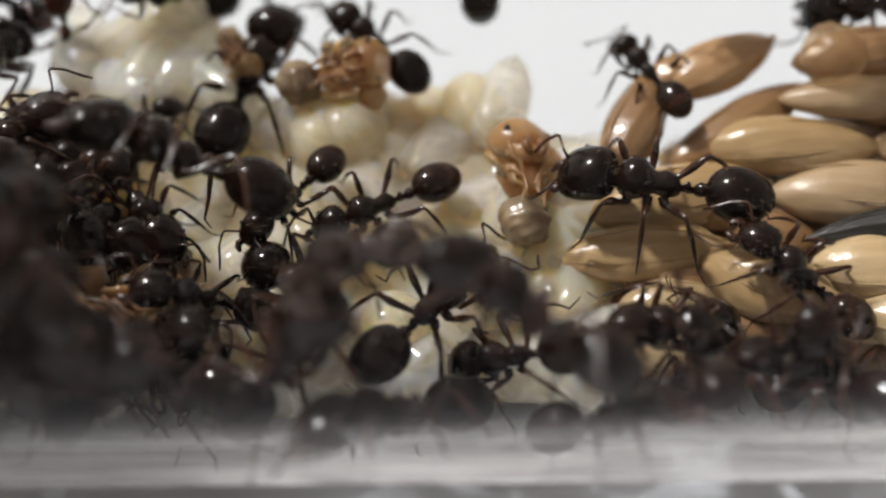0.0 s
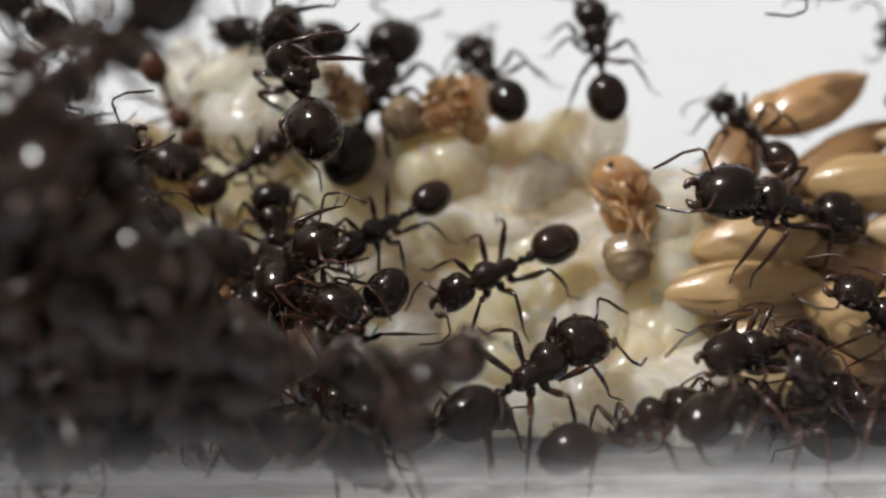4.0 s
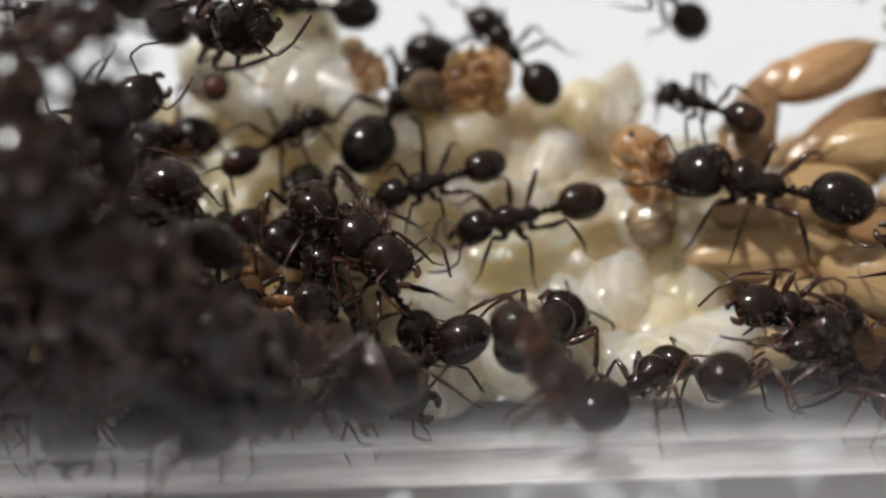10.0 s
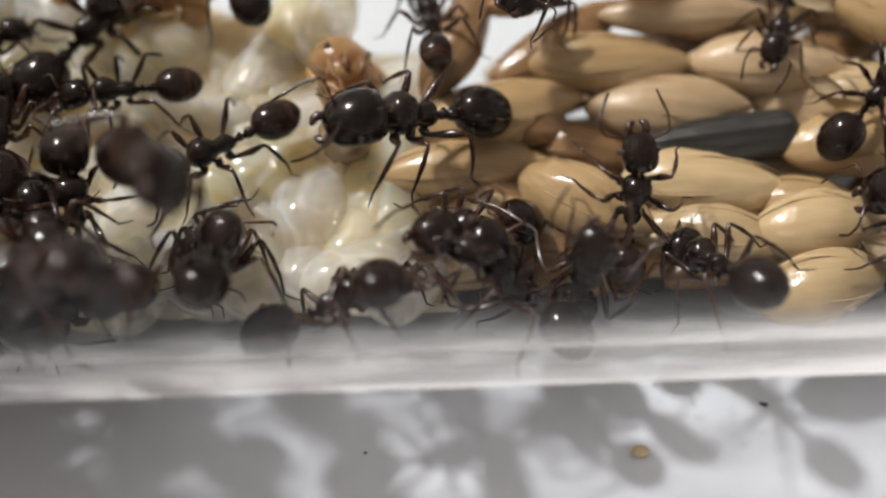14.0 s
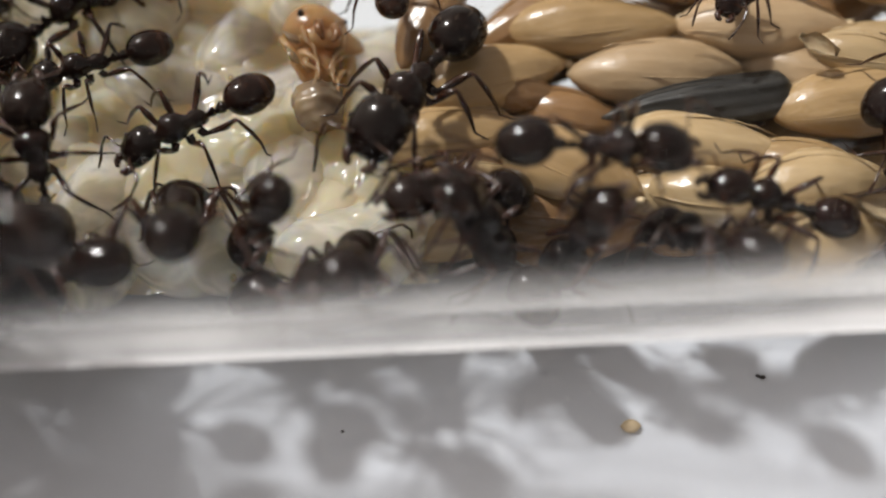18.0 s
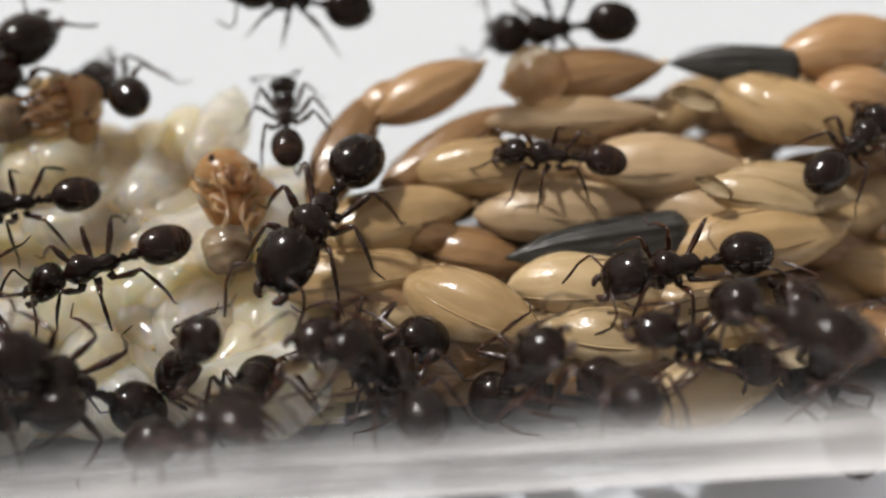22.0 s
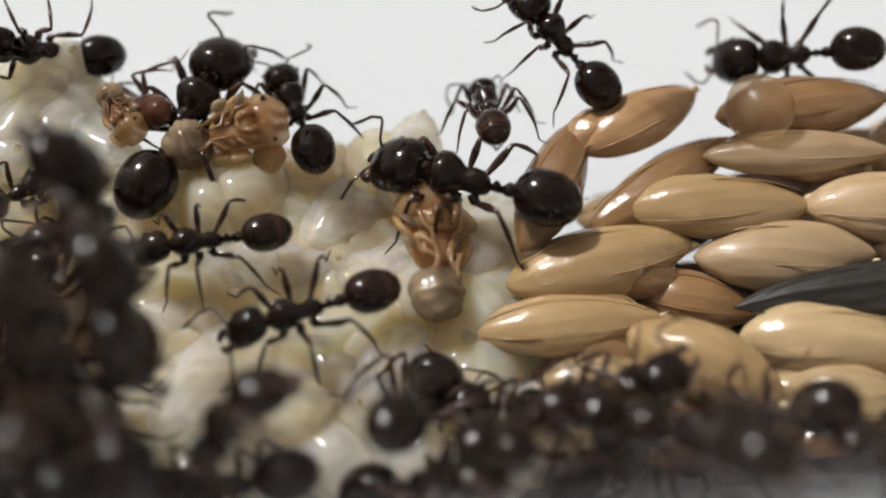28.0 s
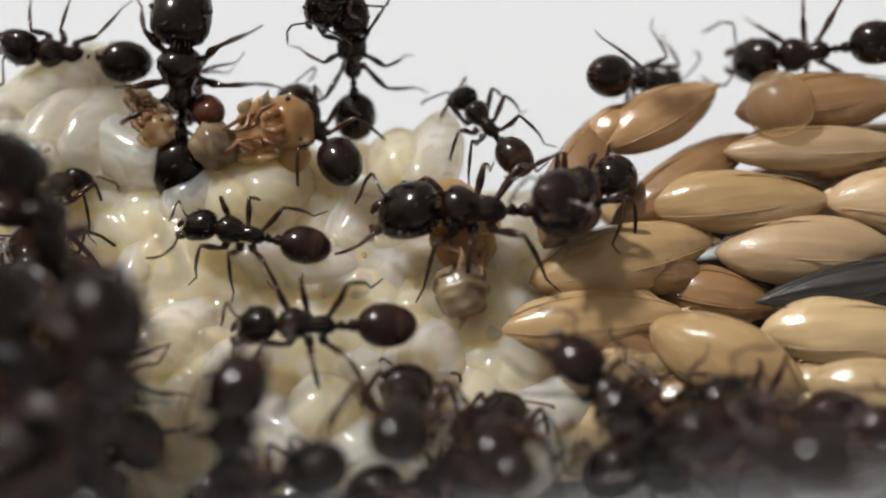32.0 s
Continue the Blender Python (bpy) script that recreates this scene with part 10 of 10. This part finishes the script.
    stride("X47", [(0, at_m(-18.38, 2.47, 6.77, -13, -10, 297)), (4, at_m(-18.26, 2.25, 6.67, -3, 6, 276)), (8, at_m(-18.35, 2.23, 6.75, -3, 7, 256)), (12, at_m(-18.30, 2.36, 6.71, 21, -20, 240)), (16, at_m(-22.44, 2.45, 6.88, -15, 2, 263)), (20, at_m(-22.44, 2.40, 6.87, 9, 6, 253)), (24, at_m(-22.48, 2.53, 6.60, 1, -2, 245)), (28, at_m(-18.24, 2.71, 6.65, -12, 7, 253)), (32, at_m(-18.58, 2.58, 6.94, -16, 16, 276))])
    stride("X48", [(0, at_m(-20.35, -5.58, 6.45, 6, -5, 100)), (4, at_m(-20.23, -5.55, 6.42, -7, 8, 110)), (8, at_m(-20.13, -5.28, 6.40, 15, 7, 90)), (12, at_m(-20.09, -5.08, 6.39, 14, 17, 66)), (16, at_m(-22.25, -5.26, 6.36, -0, 17, 46)), (20, at_m(-22.26, -5.47, 6.35, 7, 14, 41)), (24, at_m(-22.28, -5.76, 6.30, -13, 15, 58)), (28, at_m(-19.88, -6.00, 6.33, 2, 1, 34)), (32, at_m(-19.70, -5.82, 6.29, -2, 5, 27))])
    stride("X49", [(0, at_m(-12.99, 0.24, 5.60, 18, 2, 320)), (4, at_m(-12.70, -0.05, 5.60, 8, 8, 333)), (8, at_m(-13.03, -0.01, 5.60, -15, -3, 336)), (12, at_m(-13.25, 0.22, 5.60, -18, 1, 335)), (16, at_m(-17.61, 0.13, 5.60, 6, 12, 351)), (20, at_m(-17.65, 0.12, 5.60, 12, 17, 366)), (24, at_m(-17.84, 0.16, 5.60, -14, 16, 373)), (28, at_m(-13.11, -0.14, 5.60, 19, -8, 389)), (32, at_m(-13.09, 0.15, 5.60, 14, 8, 387))])
    stride("X50", [(0, at_m(-17.06, -6.01, 5.62, -3, -16, 312)), (4, at_m(-16.84, -5.81, 5.60, -16, -18, 299)), (8, at_m(-16.90, -5.53, 5.60, 25, -18, 281)), (12, at_m(-17.16, -5.63, 5.64, -9, -5, 279)), (16, at_m(-21.46, -5.60, 5.60, 6, -16, 269)), (20, at_m(-21.56, -5.61, 5.62, 24, 13, 285)), (24, at_m(-21.51, -5.68, 5.60, -22, 1, 283)), (28, at_m(-16.91, -5.58, 5.60, -5, -1, 265)), (32, at_m(-16.86, -5.84, 5.60, -6, -4, 276))])
    stride("X51", [(0, at_m(-21.30, -6.41, 11.42, 15, 14, 75)), (4, at_m(-21.62, -6.59, 11.42, 12, -0, 64)), (8, at_m(-21.97, -6.31, 11.42, 19, -19, 71)), (12, at_m(-22.09, -6.41, 11.42, 12, 12, 62)), (16, at_m(-22.13, -6.62, 11.42, 25, -10, 50)), (20, at_m(-22.33, -6.33, 11.42, 0, 5, 49)), (24, at_m(-22.24, -6.30, 11.42, -24, 2, 29)), (28, at_m(-22.05, -6.44, 11.42, 6, 11, 52)), (32, at_m(-21.97, -6.67, 11.42, 4, 5, 69))])
    stride("X52", [(0, at_m(-16.10, -1.58, 8.80, 8, 15, 187)), (4, at_m(-16.22, -1.55, 8.80, 4, -4, 163)), (8, at_m(-15.91, -1.41, 8.80, 15, 9, 175)), (12, at_m(-15.80, -1.21, 8.80, -14, 20, 158)), (16, at_m(-20.61, -1.19, 8.80, -11, 6, 146)), (20, at_m(-20.32, -1.27, 8.80, -16, 6, 158)), (24, at_m(-20.04, -1.23, 8.80, -14, 8, 160)), (28, at_m(-15.58, -1.39, 8.80, 20, 9, 136)), (32, at_m(-15.42, -1.17, 8.80, -10, 1, 135))])
    stride("X53", [(0, at_m(-15.05, 1.59, 5.60, -24, 9, 283)), (4, at_m(-15.38, 1.53, 5.60, -19, -4, 287)), (8, at_m(-15.62, 1.61, 5.60, -9, -4, 270)), (12, at_m(-15.94, 1.59, 5.60, 11, 2, 294)), (16, at_m(-20.30, 1.35, 5.60, 10, -11, 279)), (20, at_m(-20.36, 1.29, 5.60, 20, -16, 267)), (24, at_m(-20.29, 1.03, 5.60, -12, -1, 249)), (28, at_m(-15.81, 1.13, 5.60, -0, -19, 266)), (32, at_m(-16.06, 1.38, 5.60, 7, -19, 289))])
    stride("X54", [(0, at_m(-24.01, 2.94, 13.80, 2, -4, 73)), (4, at_m(-23.83, 2.85, 13.80, 5, -15, 84)), (8, at_m(-23.91, 2.72, 13.80, -9, 5, 65)), (12, at_m(-23.57, 2.84, 13.80, -23, -4, 83)), (16, at_m(-23.89, 3.06, 13.80, 23, 11, 79)), (20, at_m(-23.85, 3.25, 13.80, 20, 9, 75)), (24, at_m(-23.96, 3.11, 13.80, 20, -17, 64)), (28, at_m(-23.79, 3.01, 13.80, 12, 19, 56)), (32, at_m(-24.09, 3.31, 13.80, -19, -17, 80))])
    stride("X55", [(0, at_m(-18.74, -1.27, 7.08, 20, 2, 273)), (4, at_m(-18.68, -1.50, 7.03, 0, 16, 254)), (8, at_m(-18.70, -1.43, 7.04, 13, -6, 256)), (12, at_m(-18.98, -1.14, 7.28, 17, 8, 275)), (16, at_m(-22.41, -0.88, 7.03, -22, -17, 295)), (20, at_m(-22.40, -0.96, 7.12, -3, -7, 303)), (24, at_m(-22.43, -0.79, 6.92, 7, 17, 321)), (28, at_m(-18.39, -0.98, 6.78, 10, 19, 343)), (32, at_m(-18.11, -0.99, 6.54, -19, -7, 327))])
    stride("X56", [(0, at_m(-23.77, -6.74, 9.82, -20, -8, 129)), (4, at_m(-24.02, -6.94, 9.82, 12, -19, 133)), (8, at_m(-23.82, -6.72, 9.82, 21, -4, 121)), (12, at_m(-23.64, -6.57, 9.82, -6, -3, 115)), (16, at_m(-23.89, -6.80, 9.82, 14, -16, 125)), (20, at_m(-23.57, -6.55, 9.82, -2, -3, 138)), (24, at_m(-23.58, -6.33, 9.82, 21, -4, 139)), (28, at_m(-23.92, -6.40, 9.82, 16, 18, 139)), (32, at_m(-23.84, -6.55, 9.82, -16, 10, 142))])
    stride("Z1", [(0, at_m(-29.08, 3.14, 11.55, 21, -19, 266)), (8, at_m(-29.10, 3.14, 11.55, 23, -19, 284)), (16, at_m(-28.90, 3.14, 11.55, 23, -19, 269)), (24, at_m(-29.03, 3.14, 11.55, 24, -19, 270)), (32, at_m(-29.27, 3.14, 11.55, 21, -19, 259))])
    stride("Z2", [(0, at_m(-27.43, -4.70, 9.87, 19, -12, 1)), (8, at_m(-27.57, -4.70, 9.87, 25, -12, 20)), (16, at_m(-27.67, -4.70, 9.87, 25, -12, 38)), (24, at_m(-27.59, -4.70, 9.87, 32, -12, 27)), (32, at_m(-27.49, -4.70, 9.87, 39, -12, 45))])
    stride("Z3", [(0, at_m(-33.62, -5.65, 6.86, 9, -6, 1)), (8, at_m(-33.71, -5.65, 6.86, 9, -6, 14)), (16, at_m(-33.80, -5.65, 6.86, 12, -6, 13)), (24, at_m(-34.02, -5.65, 6.86, 4, -6, 32)), (32, at_m(-33.90, -5.65, 6.86, -3, -6, 46))])
    stride("Z4", [(0, at_m(-34.91, -5.89, 5.72, 13, 17, 71)), (8, at_m(-34.69, -5.89, 5.72, 10, 17, 65)), (16, at_m(-34.68, -5.89, 5.72, 4, 17, 76)), (24, at_m(-34.56, -5.89, 5.72, 10, 17, 87)), (32, at_m(-34.79, -5.89, 5.72, 3, 17, 105))])
    stride("Z5", [(0, at_m(-31.77, 5.51, 9.18, -16, -17, 114)), (8, at_m(-31.95, 5.51, 9.18, -8, -17, 122)), (16, at_m(-32.12, 5.51, 9.18, -0, -17, 104)), (24, at_m(-32.10, 5.51, 9.18, -5, -17, 100)), (32, at_m(-32.05, 5.51, 9.18, -5, -17, 113))])
    stride("Z6", [(0, at_m(-34.69, -0.08, 11.97, 22, 5, 263)), (8, at_m(-34.55, -0.08, 11.97, 21, 5, 248)), (16, at_m(-34.72, -0.08, 11.97, 18, 5, 261)), (24, at_m(-34.74, -0.08, 11.97, 24, 5, 281)), (32, at_m(-34.51, -0.08, 11.97, 24, 5, 280))])
    stride("Z7", [(0, at_m(-31.16, -4.60, 7.58, 6, -0, 346)), (8, at_m(-31.24, -4.60, 7.58, 3, -0, 329)), (16, at_m(-31.10, -4.60, 7.58, 0, -0, 344)), (24, at_m(-30.96, -4.60, 7.58, 4, -0, 355)), (32, at_m(-30.88, -4.60, 7.58, 1, -0, 365))])
    stride("Z8", [(0, at_m(-27.69, 2.48, 6.79, 4, -20, 234)), (8, at_m(-27.66, 2.48, 6.79, 7, -20, 224)), (16, at_m(-27.68, 2.48, 6.79, 9, -20, 237)), (24, at_m(-27.53, 2.48, 6.79, 11, -20, 230)), (32, at_m(-27.41, 2.48, 6.79, 9, -20, 244))])
    stride("Z9", [(0, at_m(-25.73, 5.93, 8.92, 17, 17, 60)), (8, at_m(-25.74, 5.93, 8.92, 20, 17, 67)), (16, at_m(-25.62, 5.93, 8.92, 25, 17, 54)), (24, at_m(-25.58, 5.93, 8.92, 24, 17, 61)), (32, at_m(-25.52, 5.93, 8.92, 26, 17, 72))])
    stride("Z10", [(0, at_m(-30.81, 1.95, 6.08, -23, -1, 227)), (8, at_m(-30.95, 1.95, 6.08, -29, -1, 209)), (16, at_m(-31.04, 1.95, 6.08, -34, -1, 197)), (24, at_m(-31.27, 1.95, 6.08, -36, -1, 195)), (32, at_m(-31.21, 1.95, 6.08, -40, -1, 199))])
    stride("Z11", [(0, at_m(-32.35, -1.17, 5.09, -23, 5, 135)), (8, at_m(-32.56, -1.17, 5.09, -26, 5, 136)), (16, at_m(-32.52, -1.17, 5.09, -21, 5, 155)), (24, at_m(-32.56, -1.17, 5.09, -18, 5, 167)), (32, at_m(-32.62, -1.17, 5.09, -17, 5, 153))])
    stride("Z12", [(0, at_m(-29.22, -1.94, 12.49, 3, 5, 39)), (8, at_m(-29.40, -1.94, 12.49, 10, 5, 44)), (16, at_m(-29.46, -1.94, 12.49, 5, 5, 41)), (24, at_m(-29.56, -1.94, 12.49, 3, 5, 60)), (32, at_m(-29.33, -1.94, 12.49, 5, 5, 77))])
    stride("Z13", [(0, at_m(-31.05, -2.35, 13.35, -1, -15, 103)), (8, at_m(-30.99, -2.35, 13.35, -4, -15, 101)), (16, at_m(-30.85, -2.35, 13.35, -12, -15, 114)), (24, at_m(-30.83, -2.35, 13.35, -5, -15, 105)), (32, at_m(-30.69, -2.35, 13.35, -9, -15, 95))])
    stride("Z14", [(0, at_m(-29.22, -0.33, 10.13, -19, 10, 268)), (8, at_m(-29.32, -0.33, 10.13, -22, 10, 269)), (16, at_m(-29.42, -0.33, 10.13, -22, 10, 270)), (24, at_m(-29.49, -0.33, 10.13, -21, 10, 280)), (32, at_m(-29.73, -0.33, 10.13, -22, 10, 270))])
    stride("Z15", [(0, at_m(-34.86, 3.62, 8.06, 7, -1, 255)), (8, at_m(-34.66, 3.62, 8.06, 5, -1, 250)), (16, at_m(-34.48, 3.62, 8.06, 2, -1, 238)), (24, at_m(-34.31, 3.62, 8.06, 7, -1, 221)), (32, at_m(-34.22, 3.62, 8.06, 4, -1, 218))])
    stride("Z16", [(0, at_m(-30.46, 0.64, 8.73, 4, 12, 55)), (8, at_m(-30.67, 0.64, 8.73, 9, 12, 44)), (16, at_m(-30.52, 0.64, 8.73, 2, 12, 51)), (24, at_m(-30.41, 0.64, 8.73, 10, 12, 70)), (32, at_m(-30.31, 0.64, 8.73, 15, 12, 52))])
    stride("Z17", [(0, at_m(-28.23, -4.75, 6.78, 6, -3, 54)), (8, at_m(-28.40, -4.75, 6.78, -2, -3, 59)), (16, at_m(-28.60, -4.75, 6.78, -9, -3, 54)), (24, at_m(-28.82, -4.75, 6.78, -5, -3, 57)), (32, at_m(-28.63, -4.75, 6.78, -6, -3, 42))])
    stride("Z18", [(0, at_m(-26.08, -1.64, 4.53, 7, 0, 54)), (8, at_m(-25.88, -1.64, 4.53, 9, 0, 57)), (16, at_m(-26.00, -1.64, 4.53, 5, 0, 59)), (24, at_m(-25.87, -1.64, 4.53, -1, 0, 59)), (32, at_m(-26.00, -1.64, 4.53, 2, 0, 54))])
    stride("Z19", [(0, at_m(-34.19, 2.18, 4.87, -13, 15, 214)), (8, at_m(-34.20, 2.18, 4.87, -8, 15, 207)), (16, at_m(-34.44, 2.18, 4.87, -15, 15, 216)), (24, at_m(-34.61, 2.18, 4.87, -13, 15, 234)), (32, at_m(-34.75, 2.18, 4.87, -5, 15, 218))])
    stride("Z20", [(0, at_m(-29.06, -1.89, 6.23, -8, -5, 221)), (8, at_m(-29.25, -1.89, 6.23, -5, -5, 234)), (16, at_m(-29.09, -1.89, 6.23, 0, -5, 232)), (24, at_m(-29.09, -1.89, 6.23, 2, -5, 235)), (32, at_m(-28.97, -1.89, 6.23, -5, -5, 231))])
    stride("Z21", [(0, at_m(-26.55, -0.25, 11.22, 19, 5, 169)), (8, at_m(-26.59, -0.25, 11.22, 13, 5, 168)), (16, at_m(-26.76, -0.25, 11.22, 11, 5, 154)), (24, at_m(-26.82, -0.25, 11.22, 6, 5, 169)), (32, at_m(-26.94, -0.25, 11.22, 0, 5, 161))])
    stride("Z22", [(0, at_m(-34.70, 5.52, 7.51, 9, -1, 248)), (8, at_m(-34.47, 5.52, 7.51, 11, -1, 232)), (16, at_m(-34.58, 5.52, 7.51, 15, -1, 239)), (24, at_m(-34.75, 5.52, 7.51, 7, -1, 227)), (32, at_m(-34.88, 5.52, 7.51, 6, -1, 210))])
    stride("Z23", [(0, at_m(-30.55, -2.82, 10.96, -13, 7, 59)), (8, at_m(-30.33, -2.82, 10.96, -14, 7, 65)), (16, at_m(-30.10, -2.82, 10.96, -21, 7, 45)), (24, at_m(-29.96, -2.82, 10.96, -28, 7, 41)), (32, at_m(-29.93, -2.82, 10.96, -28, 7, 61))])
    stride("Z24", [(0, at_m(-26.46, -0.11, 12.89, -22, -4, 88)), (8, at_m(-26.68, -0.11, 12.89, -24, -4, 78)), (16, at_m(-26.78, -0.11, 12.89, -31, -4, 60)), (24, at_m(-26.54, -0.11, 12.89, -31, -4, 47)), (32, at_m(-26.59, -0.11, 12.89, -38, -4, 48))])
    stride("Z25", [(0, at_m(-26.25, 1.28, 12.14, 2, -1, 6)), (8, at_m(-26.21, 1.28, 12.14, 4, -1, 1)), (16, at_m(-26.10, 1.28, 12.14, 1, -1, 18)), (24, at_m(-26.12, 1.28, 12.14, -4, -1, 31)), (32, at_m(-26.32, 1.28, 12.14, -10, -1, 23))])
    stride("Z26", [(0, at_m(-33.77, -5.43, 6.33, 4, -10, 154)), (8, at_m(-33.99, -5.43, 6.33, -3, -10, 162)), (16, at_m(-34.14, -5.43, 6.33, -5, -10, 154)), (24, at_m(-34.34, -5.43, 6.33, -8, -10, 151)), (32, at_m(-34.21, -5.43, 6.33, -2, -10, 153))])
    stride("Y1", [(0, at_m(17.00, -4.60, 4.40, 15, 15, 60)), (4, at_m(16.93, -4.66, 4.40, 20, -9, 48)), (8, at_m(16.96, -4.74, 4.40, 32, -25, 59)), (12, at_m(16.75, -4.60, 4.40, 21, 8, 58)), (16, at_m(16.87, -4.68, 4.40, 37, 13, 77)), (20, at_m(16.64, -4.85, 4.40, 31, -21, 92)), (24, at_m(16.69, -5.05, 4.40, 37, -9, 107)), (28, at_m(16.71, -5.01, 4.40, 27, 2, 122)), (32, at_m(16.59, -4.82, 4.40, 30, -11, 140))])
    stride("Y2", [(0, at_m(-9.50, -4.50, 4.50, 25, -23, 310)), (4, at_m(-9.30, -4.34, 4.50, 27, 3, 331)), (8, at_m(-9.50, -4.27, 4.50, 15, 8, 314)), (12, at_m(-9.53, -4.13, 4.50, 36, -12, 329)), (16, at_m(-9.75, -4.30, 4.50, 27, -14, 315)), (20, at_m(-9.71, -4.26, 4.50, 35, -7, 305)), (24, at_m(-9.76, -4.39, 4.50, 23, 12, 292)), (28, at_m(-9.54, -4.19, 4.50, 25, -11, 284)), (32, at_m(-9.79, -4.16, 4.50, 30, 16, 286))])
    stride("Y3", [(0, at_m(-11.00, -3.60, 5.00, 37, 24, 100)), (4, at_m(-10.98, -3.74, 5.00, 16, -18, 87)), (8, at_m(-11.18, -3.86, 5.00, 31, 17, 65)), (12, at_m(-11.29, -3.67, 5.00, 14, -11, 58)), (16, at_m(-11.35, -3.75, 5.00, 36, -10, 78)), (20, at_m(-11.29, -3.94, 5.00, 16, 14, 87)), (24, at_m(-11.16, -3.82, 5.00, 30, 18, 85)), (28, at_m(-11.08, -3.89, 5.00, 35, 7, 88)), (32, at_m(-11.07, -3.94, 5.00, 13, 12, 92))])


motions()
